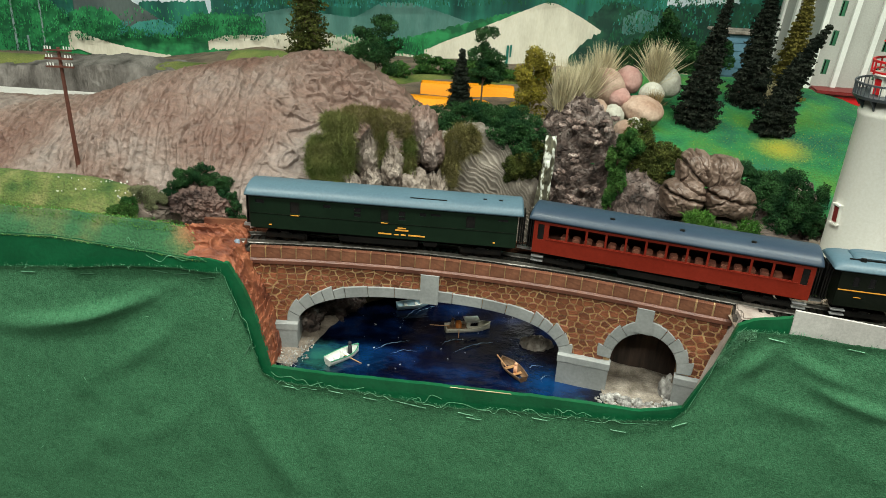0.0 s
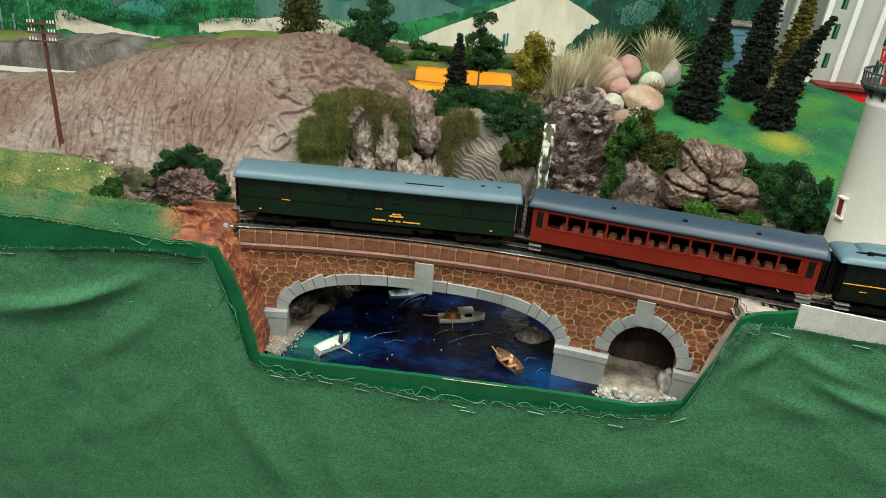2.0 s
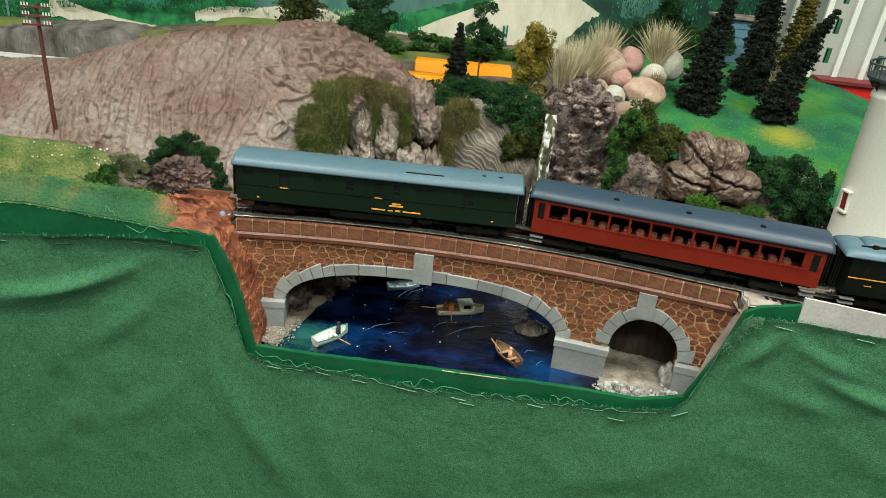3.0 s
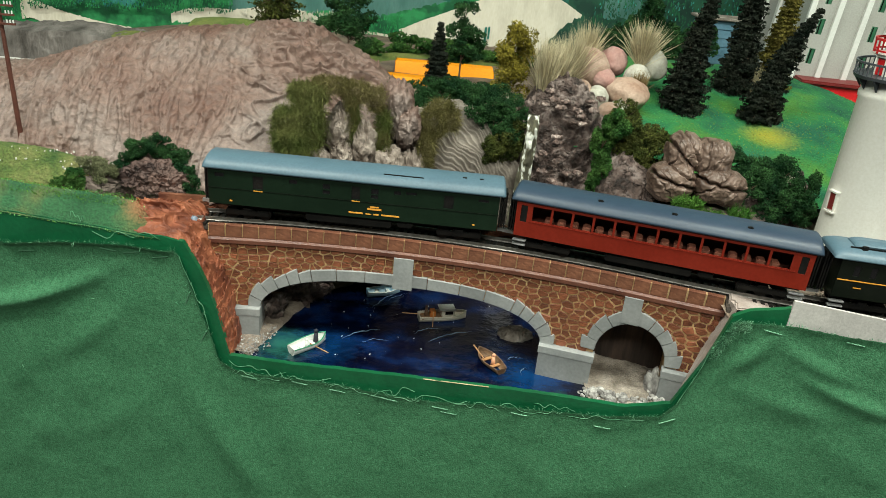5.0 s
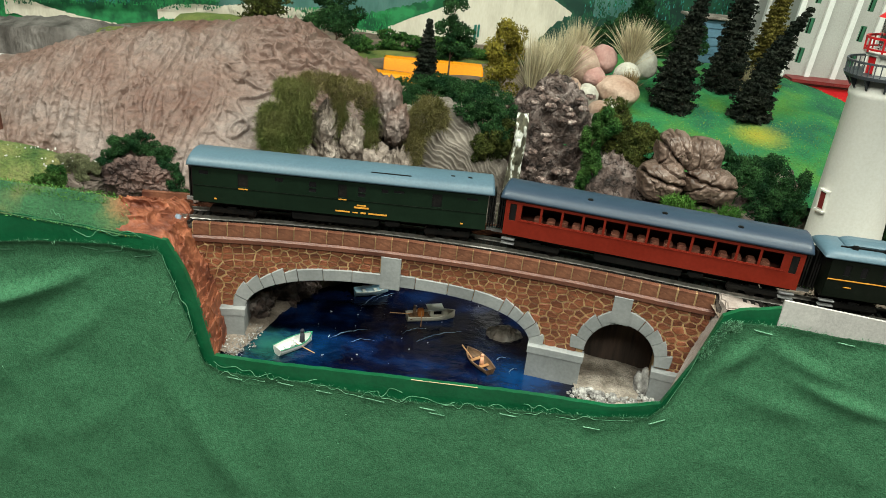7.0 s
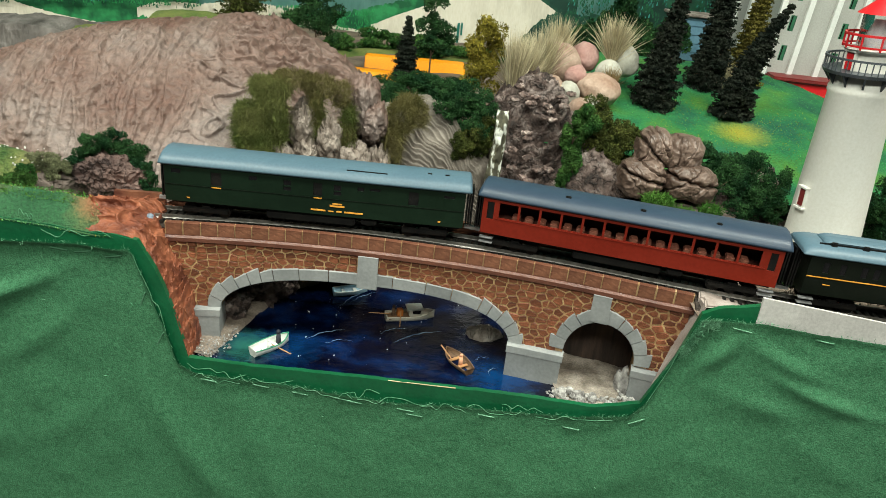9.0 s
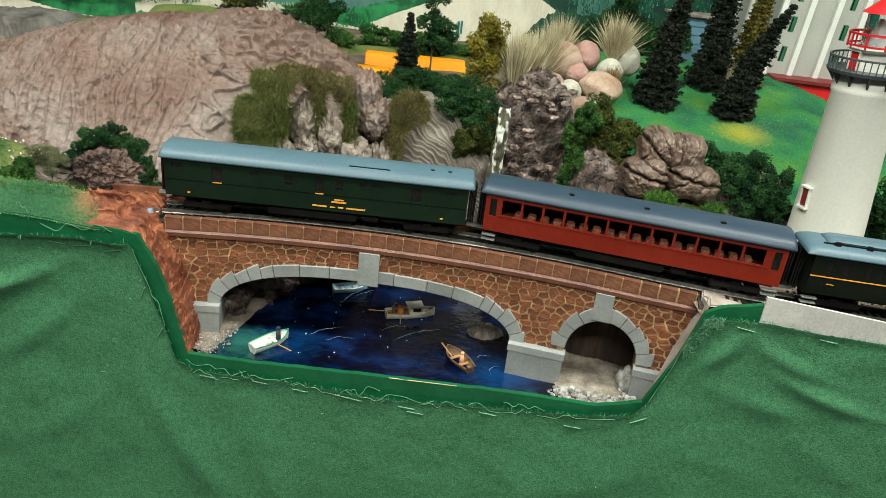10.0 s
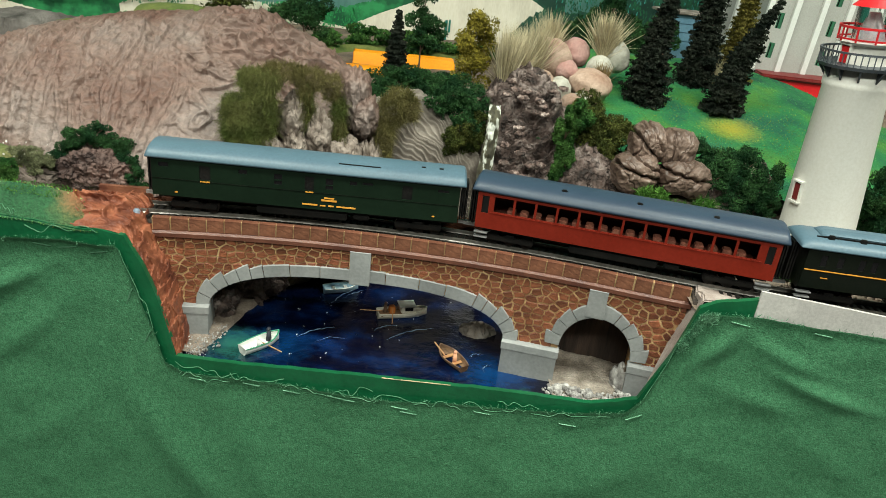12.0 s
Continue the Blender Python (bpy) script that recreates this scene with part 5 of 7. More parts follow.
# ---- boulders and dry grass on the cliff ----
M_BOULDER = mat("painted_boulder", (0.24, 0.145, 0.10), (0.40, 0.29, 0.225), 45, 0.8, bump=0.4, fine=350, each=0.15)
M_BOULDER_PINK = mat("pink_boulder", (0.32, 0.17, 0.145), (0.43, 0.27, 0.24), 45, 0.8, bump=0.4, fine=350)
M_BOULDER_WHITE = mat("pale_boulder", (0.32, 0.31, 0.26), (0.48, 0.46, 0.39), 45, 0.8, bump=0.4, fine=350)
for k, (x, y, z, a, c, m, lab) in enumerate([
        (0.205, 0.90, 0.190, 0.024, 0.022, M_BOULDER, "large tan boulder among dry grass"), (0.236, 0.92, 0.197, 0.018, 0.016, M_BOULDER_PINK, "dull pink boulder among dry grass"),
        (0.222, 0.89, 0.182, 0.016, 0.012, M_BOULDER_PINK, "pinkish rounded boulder among paler ones"), (0.247, 0.875, 0.172, 0.025, 0.017, M_BOULDER, "broad orange tan boulder"), (0.283, 0.92, 0.196, 0.015, 0.017, M_BOULDER_WHITE, "pale whitish boulder beside dry grass"),
        (0.262, 0.905, 0.186, 0.015, 0.013, M_BOULDER_WHITE, "pale whitish boulder beside dry grass"), (0.224, 0.845, 0.157, 0.013, 0.010, M_BOULDER, "small orange tan boulder at cliff edge"), (0.213, 0.86, 0.168, 0.013, 0.012, M_BOULDER_WHITE, "pale whitish boulder beside dry grass"),
        (0.18, 0.87, 0.166, 0.012, 0.012, M_BOULDER_WHITE, "pale grey-blue boulder at cliff edge"), (0.195, 0.865, 0.172, 0.012, 0.012, M_BOULDER, "small tan boulder at cliff edge"), (0.345, 0.97, 0.178, 0.012, 0.016, M_BOULDER_WHITE, "pale whitish boulder behind the firs"), (0.238, 0.86, 0.160, 0.010, 0.010, M_BOULDER_WHITE, "pale whitish boulder beside dry grass")]):
    rock("boulder", pose(x, y, z, 0, 0, 40 * k), (a, a * 0.85, c), m, lab, "boulder", seed=k + 20, rough=0.10, group="painted boulders", sub=4)
for x, y, z, ln, n, m, lab, sd in [(0.150, 0.83, 0.165, 0.062, 900, M_DRY, "tall straw-coloured dry grass tuft", 0.12), (0.166, 0.865, 0.160, 0.062, 900, M_DRY, "tall straw-coloured dry grass tuft", 0.17), (0.185, 0.885, 0.175, 0.054, 800, M_DRY, "tall straw-coloured dry grass tuft", 0.24), (0.205, 0.915, 0.188, 0.05, 600, M_DRY, "straw-coloured dry grass tuft", 0.22),
                                (0.267, 0.918, 0.195, 0.050, 800, M_DRY, "straw-coloured dry grass tuft", 0.28), (0.262, 0.885, 0.172, 0.024, 300, M_DRY_BROWN, "brown dry grass tuft between boulders", 0.35), (0.418, 0.965, 0.166, 0.036, 260, M_DRY, "pale dry grass tuft by the firs", 0.22), (0.157, 0.86, 0.16, 0.052, 520, M_DRY, "thin straw-coloured grass tuft", 0.3)]:
    t = thing("grass_tuft", pose(x, y, z), lab, "grass", "dry grass tufts")
    blades("grass", [(0, 0, 0, 0.005, 0.005, 0.002, 0, -0.05, 1)], n, ln, 0.0008, m, t, seed=int(x * 1000), spread=sd, droop=0.12)

rl = random.Random(17)
lumps = []
for k in range(46):
    z = rl.uniform(0.02, 0.185)
    lumps.append((rl.uniform(0.142, 0.206), 0.757 + 0.035 * (z / 0.19) ** 3 + rl.uniform(-0.003, 0.003), z, 0.004, 0.003))
LUMPS = lumps

# ---- brown cloven rock and ledge by the lighthouse ----
for x, y, z, turn, radii, lab, sd, cr in [
        (0.2635, 0.706, 0.1585, -8, (0.0160, 0.016, 0.0180), "rounded brown rock lobe split by dark clefts", 2, [((0.75, 0, 0.66), -0.15, 0.09, 0.34), ((0.9, 0, 0.4), 0.42, 0.06, 0.20), ((0.85, 0, -0.3), -0.55, 0.05, 0.16), ((0.95, 0, 0.2), 0.12, 0.03, 0.08)]),
        (0.2885, 0.705, 0.1575, 8, (0.0175, 0.016, 0.0165), "rounded brown rock lobe with a worn pitted cheek", 7, [((0.98, 0, 0.1), -0.40, 0.05, 0.18), ((0.75, 0, -0.6), 0.60, 0.08, 0.22), ((0.9, 0, -0.3), 0.1, 0.035, 0.09)]),
        (0.2560, 0.699, 0.1345, -16, (0.0205, 0.018, 0.0170), "sloping brown rock shoulder with folded clefts", 6, [((0.6, 0, 0.8), 0.1, 0.09, 0.32), ((0.75, 0, 0.66), 0.6, 0.07, 0.20), ((0.9, 0, 0.3), -0.4, 0.04, 0.10)]),
        (0.2985, 0.698, 0.1340, 6, (0.0235, 0.019, 0.0165), "broad brown rock lobe with a level slit", 5, [((0.12, 0, 0.99), 0.22, 0.08, 0.28), ((0.8, 0, -0.6), -0.4, 0.05, 0.14), ((0.7, 0, -0.7), 0.25, 0.035, 0.09)])]:
    rock("brown_rock", pose(x, y, z, 0, turn, 0), radii, M_BROWN, lab, "rock", seed=sd, rough=0.10, sub=6, boxy=2.5, cracks=[(n, off, w * 0.7, deep * 1.3) for n, off, w, deep in cr], freq=1.5, group="brown rock lobes")


def ledge_relief(x, y, z):
    return 0.004 * fbm(x, y, z, 22, 4) + 0.003 * ridge(x * 0.5 + z, y, z * 2.0, 50) + 0.001 * ridge(x, y, z, 140)


loft("rock_ledge", [(0.222, 0.675, 0.03, 0.70, 0.095), (0.245, 0.645, 0.06, 0.69, 0.105), (0.275, 0.632, 0.072, 0.69, 0.112), (0.31, 0.622, 0.082, 0.69, 0.112), (0.335, 0.62, 0.088, 0.69, 0.108), (0.36, 0.63, 0.09, 0.68, 0.10), (0.378, 0.65, 0.09, 0.68, 0.092)],
     120, 90, M_LEDGE, ledge_relief, prof=1.7, soft=0.008, back=0.05, drop=0.0, label="tan rock ledge beside the track", category="rock")
t = thing("grass_patch", pose(0, 0, 0), "bright green grass growing on the rock ledge", "grass", kind="stuff")
blades("grass", [(0.275, 0.668, 0.114, 0.024, 0.010, 0.005, 0, -0.5, 0.8), (0.265, 0.672, 0.122, 0.014, 0.008, 0.006, 0, -0.5, 0.8), (0.312, 0.672, 0.115, 0.010, 0.008, 0.008, 0, -0.5, 0.8), (0.218, 0.66, 0.085, 0.008, 0.008, 0.006, 0, -0.5, 0.8)], 4200, 0.007, 0.0006, M_GRASS_BRIGHT, t, seed=61, spread=0.45)
t = thing("grass_patch", pose(0, 0, 0), "bright green verge grass beside the track", "grass", kind="stuff")
blades("grass", [(0.325, 0.606, 0.094, 0.024, 0.013, 0.002, 0, -0.3, 0.9), (0.355, 0.60, 0.094, 0.018, 0.014, 0.002, 0, -0.3, 0.9)], 5200, 0.0075, 0.0006, M_GRASS_BRIGHT, t, seed=62, spread=0.5)

# ---- painted wall behind ----
MURAL_Y = 1.30
M_MURAL = mat("mural_teal_green", (0.004, 0.06, 0.048), (0.018, 0.17, 0.115), 5, 0.7, bump=0.05, fine=50, stretch=(7, 1, 1), c3=(0.008, 0.105, 0.075))
mural = tagged(boxed("wall_north", (-3.2, 3.2, MURAL_Y, MURAL_Y + 0.05, -0.9, CEILING), M_MURAL), "back wall painted with teal and green landscape", "wall", kind="structure")


def paint(c1, c2, name, stretch=(3, 1, 1), scale=12):
    return mat(name, c1, c2, scale, 0.75, bump=0.06, fine=120, stretch=stretch, fine_mix=0.22, lo=0.4, hi=0.6)


P_SKY = paint((0.42, 0.50, 0.56), (0.62, 0.68, 0.70), "mural_pale_sky")
P_MOUNT = paint((0.055, 0.075, 0.075), (0.09, 0.115, 0.11), "mural_grey_mountain")
P_TEAL = paint((0.03, 0.20, 0.17), (0.06, 0.29, 0.24), "mural_light_teal")
P_HAZE = paint((0.05, 0.145, 0.125), (0.08, 0.19, 0.165), "mural_hazy_hill")
P_GREEN = paint((0.004, 0.085, 0.03), (0.02, 0.22, 0.07), "mural_green_trees", (1, 1, 1), 45)
P_DARK = paint((0.004, 0.035, 0.022), (0.012, 0.075, 0.04), "mural_dark_trees", (1, 1, 1), 45)
P_CREAM = paint((0.56, 0.52, 0.42), (0.66, 0.62, 0.51), "mural_cream_dune")
P_TRUNK = paint((0.16, 0.24, 0.24), (0.24, 0.33, 0.32), "mural_pale_trunk")
P_CACTUS = paint((0.006, 0.10, 0.085), (0.01, 0.14, 0.11), "mural_cactus_teal")


def mural_xy(a, b):
    """The mural's own grid: a to the right, b downwards."""
    return -0.762 + 0.00096 * a, 0.189 + 0.00006 * a - 0.000888 * b


layer = [0]


def mural_shape(name, outline, depth_b, material, ragged=2.0, label=""):
    """A painted shape: its upper outline in mural units, and how far its foot lies below."""
    layer[0] += 1
    y = MURAL_Y - 0.0006 * layer[0]
    xs = [p[0] for p in outline]
    n = max(int((xs[-1] - xs[0]) / 2.5), 6)
    verts, faces = [], []
    for i in range(n + 1):
        a = xs[0] + (xs[-1] - xs[0]) * i / n
        b = smooth_interp(a, xs, [p[1] for p in outline], 6)
        j = ragged * (noise.noise(Vector((a * 0.35, layer[0] * 3.1, 0))) + noise.noise(Vector((a * 1.7, layer[0], 4))))
        foot = b + (depth_b if not callable(depth_b) else depth_b(a))
        j2 = ragged * 1.5 * noise.noise(Vector((a * 0.9, layer[0], 8)))
        x, z = mural_xy(a, b + j)
        _, z2 = mural_xy(a, max(foot + j2, b + 1))
        verts += [(x, y, z), (x, y, z2)]
    for i in range(n):
        faces.append((2 * i, 2 * i + 1, 2 * i + 3, 2 * i + 2))
    return raw(name, verts, faces, material, mural, label)


mural_shape("painted_sky", [(240, 5), (265, -60), (390, -60), (388, 18), (392, 25)], 60, P_SKY, 5, "pale painted sky")
mural_shape("painted_sky", [(1170, -60), (1290, -60)], 70, P_SKY, 6, "pale painted sky")
mural_shape("painted_mountain", [(150, -20), (210, -30), (255, 0), (300, 32), (310, 45)], 60, P_MOUNT, 1)
mural_shape("painted_hill", [(225, 60), (260, 36), (300, 32), (335, 50), (345, 65)], 45, P_TEAL, 1.5)
mural_shape("painted_hill", [(440, 50), (470, 22), (530, 12), (640, 30), (690, 2), (740, 4), (790, 20), (845, 40), (855, 60)], 75, P_HAZE, 1.5)
mural_shape("painted_trees", [(-400, -30), (0, -40), (60, -20), (110, 0), (140, 30), (150, 95)], 150, P_GREEN, 9)
mural_shape("painted_trees", [(140, 20), (180, 8), (215, 15), (240, 45), (320, 62), (345, 25), (395, 20), (480, 28)], 85, P_GREEN, 7)
mural_shape("painted_hedge", [(600, 70), (640, 58), (700, 70), (765, 58), (800, 48), (850, 35), (915, 20), (930, 16)], 42, P_GREEN, 5)
mural_shape("painted_trees", [(1040, 30), (1080, 0), (1150, 20), (1250, 5), (1400, 10), (1700, 0)], 140, P_DARK, 8)
mural_shape("painted_haze", [(1100, 30), (1130, 15), (1160, 30), (1190, 60)], 40, P_HAZE, 4)
mural_shape("painted_dune", [(135, 55), (150, 50), (200, 72), (260, 88), (325, 100)], 35, P_CREAM, 2, "cream painted dune")
mural_shape("painted_dune", [(385, 72), (410, 62), (450, 60), (490, 62), (560, 52), (610, 62), (650, 80), (760, 100)], 60, P_CREAM, 2, "cream painted dune")
mural_shape("painted_dune", [(765, 88), (800, 72), (860, 48), (920, 22), (965, 3), (985, 5), (1030, 30), (1075, 60), (1120, 110)], lambda a: 135, P_CREAM, 1.0, "large cream painted dune")
mural_shape("painted_trees", [(380, 85), (470, 88), (560, 92), (650, 96), (700, 100), (780, 110)], 60, P_GREEN, 4)
mural_shape("painted_trunk", [(40, -40), (44, -40)], 135, P_TRUNK, 0.6)
mural_shape("painted_trunk", [(62, 60), (66, 60)], 35, P_TRUNK, 0.6)
mural_shape("painted_trunk", [(92, -40), (95, -40)], 135, P_TRUNK, 0.6)
mural_shape("painted_cactus", [(907, 79), (911, 79)], 34, P_CACTUS, 0.3)
mural_shape("painted_cactus", [(913, 78), (916, 78)], 22, P_CACTUS, 0.3)
mural_shape("painted_trees", [(1015, 100), (1040, 70), (1075, 48), (1110, 60), (1150, 75), (1200, 60)], 70, P_DARK, 7)


def strokes(a0, a1, b0, b1, n, w, h, material, seed, top=None):
    """Short upright brush strokes over a patch of the mural."""
    layer[0] += 1
    r = random.Random(seed)
    y = MURAL_Y - 0.0006 * layer[0]
    verts, faces = [], []
    while len(faces) < n:
        a, b = r.uniform(a0, a1), r.uniform(b0, b1)
        if noise.noise(Vector((a * 0.05, b * 0.07, seed))) < -0.05 or (top and b < np.interp(a, [p[0] for p in top], [p[1] for p in top])):
            if r.random() < 0.85:
                continue
        ww, hh, lean = w * 0.6 * r.uniform(0.5, 1.4), h * 0.6 * r.uniform(0.5, 1.5), r.uniform(-1.0, 1.0)
        o = len(verts)
        for p, q in ((-ww, 0), (ww, 0), (ww * 0.4 + lean, -hh), (-ww * 0.4 + lean, -hh)):
            x, z = mural_xy(a + p, b + q)
            verts.append((x, y, z))
        faces.append((o, o + 1, o + 2, o + 3))
    ob = raw("brush_strokes", verts, faces, material, mural)
    ob["kind"] = "stuff"
    return ob


P_G1 = mat("stroke_bright_green", (0.012, 0.20, 0.055), (0.035, 0.30, 0.09), 30, 0.75, bump=0, island=0.25)
P_G2 = mat("stroke_dark_green", (0.003, 0.065, 0.028), (0.010, 0.11, 0.045), 30, 0.75, bump=0, island=0.25)
P_T1 = mat("stroke_teal", (0.012, 0.15, 0.13), (0.04, 0.24, 0.20), 30, 0.75, bump=0, island=0.4)
P_C1 = mat("stroke_cream", (0.42, 0.40, 0.30), (0.55, 0.52, 0.42), 30, 0.75, bump=0, island=0.2)
strokes(-80, 145, -30, 98, 1170, 1.6, 6, P_G2, 1)
strokes(-80, 145, -30, 98, 910, 1.6, 6, P_G1, 2)
strokes(150, 490, 10, 66, 910, 1.6, 6, P_G1, 3, [(150, 15), (240, 45), (320, 60), (350, 25), (490, 30)])
strokes(150, 490, 20, 70, 780, 1.6, 6, P_G2, 4, [(150, 20), (240, 50), (320, 65), (350, 30), (490, 35)])
strokes(600, 770, 60, 100, 420, 1.5, 6, P_G1, 5, [(600, 75), (700, 75), (770, 62)])
strokes(420, 860, -25, 12, 420, 1.6, 9, P_T1, 6)
strokes(420, 1370, -30, 8, 1170, 1.6, 10, P_G2, 7)
strokes(1080, 1370, 0, 90, 910, 1.8, 7, P_G2, 8)
strokes(1080, 1370, 0, 60, 160, 1.8, 8, P_T1, 9)
strokes(230, 345, 35, 62, 208, 1.6, 5, P_T1, 10)
strokes(500, 660, 62, 95, 390, 1.2, 8, P_C1, 11)

# ---- far scenery at the wall's foot ----
def wall_relief(x, y, z):
    return 0.008 * fbm(x, y, z, 14, 3) + 0.004 * fold(x * 1.8, y, z * 0.8, 40)


M_EMBANK = mat("grey_stone_embankment", (0.040, 0.034, 0.029), (0.165, 0.148, 0.135), 30, 0.75, bump=0.7, fine=200, stretch=(1.6, 1, 0.6), depth=0.004)
M_FARTURF = mat("olive_turf", (0.055, 0.088, 0.016), (0.135, 0.150, 0.036), 30, 0.95, bump=0.8, fine=500, fine_mix=0.6, depth=0.002)
loft("stone_embankment", [(-0.95, 0.985, 0.10, 1.0, 0.147), (-0.57, 0.985, 0.10, 1.0, 0.149), (-0.46, 0.98, 0.10, 0.995, 0.157), (-0.41, 0.97, 0.10, 0.985, 0.164), (-0.36, 0.98, 0.10, 1.0, 0.157), (-0.30, 0.99, 0.10, 1.01, 0.150), (-0.2, 1.0, 0.11, 1.03, 0.150)], 200, 60, M_EMBANK, wall_relief, prof=1.3,
     back=0.05, drop=-0.003, label="grey stone embankment below the mural", category="wall")
loft("far_lawn", [(-0.95, 1.005, 0.142, 1.04, 0.154), (-0.5, 1.005, 0.147, 1.04, 0.157), (-0.36, 1.0, 0.155, 1.04, 0.161), (-0.2, 0.98, 0.152, 1.04, 0.163), (-0.1, 1.0, 0.14, 1.05, 0.154), (-0.02, 1.06, 0.135, 1.12, 0.150), (0.2, 1.1, 0.135, 1.16, 0.150), (0.5, 1.1, 0.14, 1.2, 0.15)], 120, 24, M_FARTURF, lawn_relief, prof=1.2, back=0.1, drop=0.07,
     label="green turf strip below the mural", category="lawn")
loft("green_shoulder", [(-0.225, 0.84, 0.19, 0.90, 0.205), (-0.19, 0.82, 0.197, 0.88, 0.212), (-0.165, 0.84, 0.195, 0.88, 0.211), (-0.15, 0.86, 0.195, 0.88, 0.208)], 40, 24, M_FARTURF, lawn_relief, prof=1.5, soft=0.008, back=0.05, drop=0.04, label="green turf patch on the hill's shoulder", category="lawn")
tagged(boxed("far_road", (-0.95, -0.40, 0.90, 0.955, 0.10, 0.1325), M_CARD, bevel=0.001), "pale grey road strip behind the hill", "road", kind="structure")
M_YELLOW = mat("orange_yellow_plastic", (0.74, 0.25, 0.001), (0.82, 0.30, 0.002), 20, 0.5, bump=0.03, spec=0.2)


def prism(name, x0, x1, y, half, z0, z1, slope, material, label, category, turn=0.0):
    bm = bmesh.new()
    prof = [(-half, 0), (-half, (z1 - z0) * 0.35), (-half * 0.55, z1 - z0), (half * 0.55, z1 - z0), (half, (z1 - z0) * 0.35), (half, 0)]
    L = (x1 - x0) / 2
    rows = []
    for x, k in ((-L, 1.0), (-L + slope * 0.3, 1.0), (L - slope, 1.0), (L, 0.8)):
        rows.append([bm.verts.new((x, py, pz * k)) for py, pz in prof])
    for a, b in zip(rows, rows[1:]):
        for k in range(6):
            bm.faces.new((a[k], b[k], b[(k + 1) % 6], a[(k + 1) % 6]))
    bm.faces.new(rows[0])
    bm.faces.new(rows[-1])
    bmesh.ops.bevel(bm, geom=list(bm.edges), offset=0.0008, segments=2, affect="EDGES")
    ob = part(name, bm, material)
    ob.matrix_world = pose((x0 + x1) / 2, y, z0, 0, 0, turn)
    return tagged(ob, label, category)


prism("yellow_roof", -0.014, 0.112, 1.03, 0.018, 0.130, 0.158, 0.002, M_YELLOW, "long orange-yellow plastic roof behind the brush", "roof")
prism("yellow_roof", -0.058, 0.082, 0.975, 0.018, 0.124, 0.1495, 0.012, M_YELLOW, "lower orange-yellow plastic roof with sloped end", "roof", -4)
M_REDP = mat("red_plastic", (0.50, 0.010, 0.014), (0.58, 0.016, 0.02), 30, 0.4, bump=0.03)
M_DKRED = mat("dark_red_roof", (0.13, 0.012, 0.012), (0.2, 0.02, 0.018), 30, 0.5, bump=0.05)
t = thing("red_shed", pose(0.585, 1.065, 0.142, 0, 0, -8), "red shed with dark red roof below the building", "shed")
boxed("wall", (-0.06, 0.06, -0.02, 0.02, 0, 0.028), M_REDP, t)
boxed("roof", (-0.066, 0.066, -0.024, 0.024, 0.0282, 0.034), M_DKRED, t, bevel=0.002)
boxed("sign", (0.03, 0.04, -0.0215, -0.0203, 0.008, 0.015), M_LETTER, t)
boxed("yellow_post", (0.028, 0.034, -0.03, -0.025, 0.0, 0.045), M_YELLOW, t)
M_BLUEH = mat("blue_grey_boarding", (0.06, 0.14, 0.20), (0.10, 0.20, 0.27), 40, 0.7, bump=0.1)
t = thing("blue_house", pose(0.44, 1.17, 0.12), "small blue-grey house behind the firs", "house")
boxed("wall", (-0.035, 0.035, -0.02, 0.02, 0, 0.11), M_BLUEH, t)
for k in range(9):
    boxed("board", (-0.035, 0.035, -0.0212, -0.0203, 0.004 + 0.0118 * k, 0.0146 + 0.0118 * k), M_BLUEH, t)
boxed("roof", (-0.04, 0.04, -0.026, 0.026, 0.1102, 0.114), M_ROCKG, t, bevel=0.001)
# grey tower block with white pilasters
M_BLOCK = mat("grey_building_wall", (0.33, 0.325, 0.30), (0.38, 0.375, 0.35), 12, 0.7, bump=0.05)
M_PIL = mat("white_pilaster", (0.62, 0.62, 0.59), (0.68, 0.68, 0.65), 12, 0.6, bump=0.03)
M_WGREEN = mat("green_window_frame", (0.02, 0.10, 0.05), (0.04, 0.15, 0.08), 40, 0.5, bump=0.05)
t = thing("tower_block", pose(0.512, 1.085, 0.12, 0, 3.0, -2), "tall grey building with white pilasters and green windows", "building")
wins = [(0.0155 + 0.070 * c, 0.0235 + 0.070 * c, 0.035 + 0.0385 * k, 0.055 + 0.0385 * k) for c in range(4) for k in range(7)]
bm = bmesh.new()
holed_side(bm, 0, 0.34, 0, 0.34, 0, 0.004, wins)
part("front_wall", bm, M_BLOCK, t)
boxed("side_wall", (0.0, 0.004, 0.0041, 0.17, 0, 0.34), M_BLOCK, t)
boxed("back_wall", (0.0041, 0.34, 0.166, 0.17, 0, 0.34), M_BLOCK, t)
boxed("roof", (-0.004, 0.344, -0.004, 0.174, 0.3402, 0.346), M_PIL, t)
for k in range(10):
    boxed("pilaster", (-0.003 + 0.0352 * k, 0.004 + 0.0352 * k, -0.005, -0.0003, 0, 0.34), M_PIL, t)
for k in range(1, 4):
    boxed("pilaster", (-0.004, -0.0003, 0.05 * k - 0.004, 0.05 * k + 0.004, 0, 0.34), M_PIL, t)
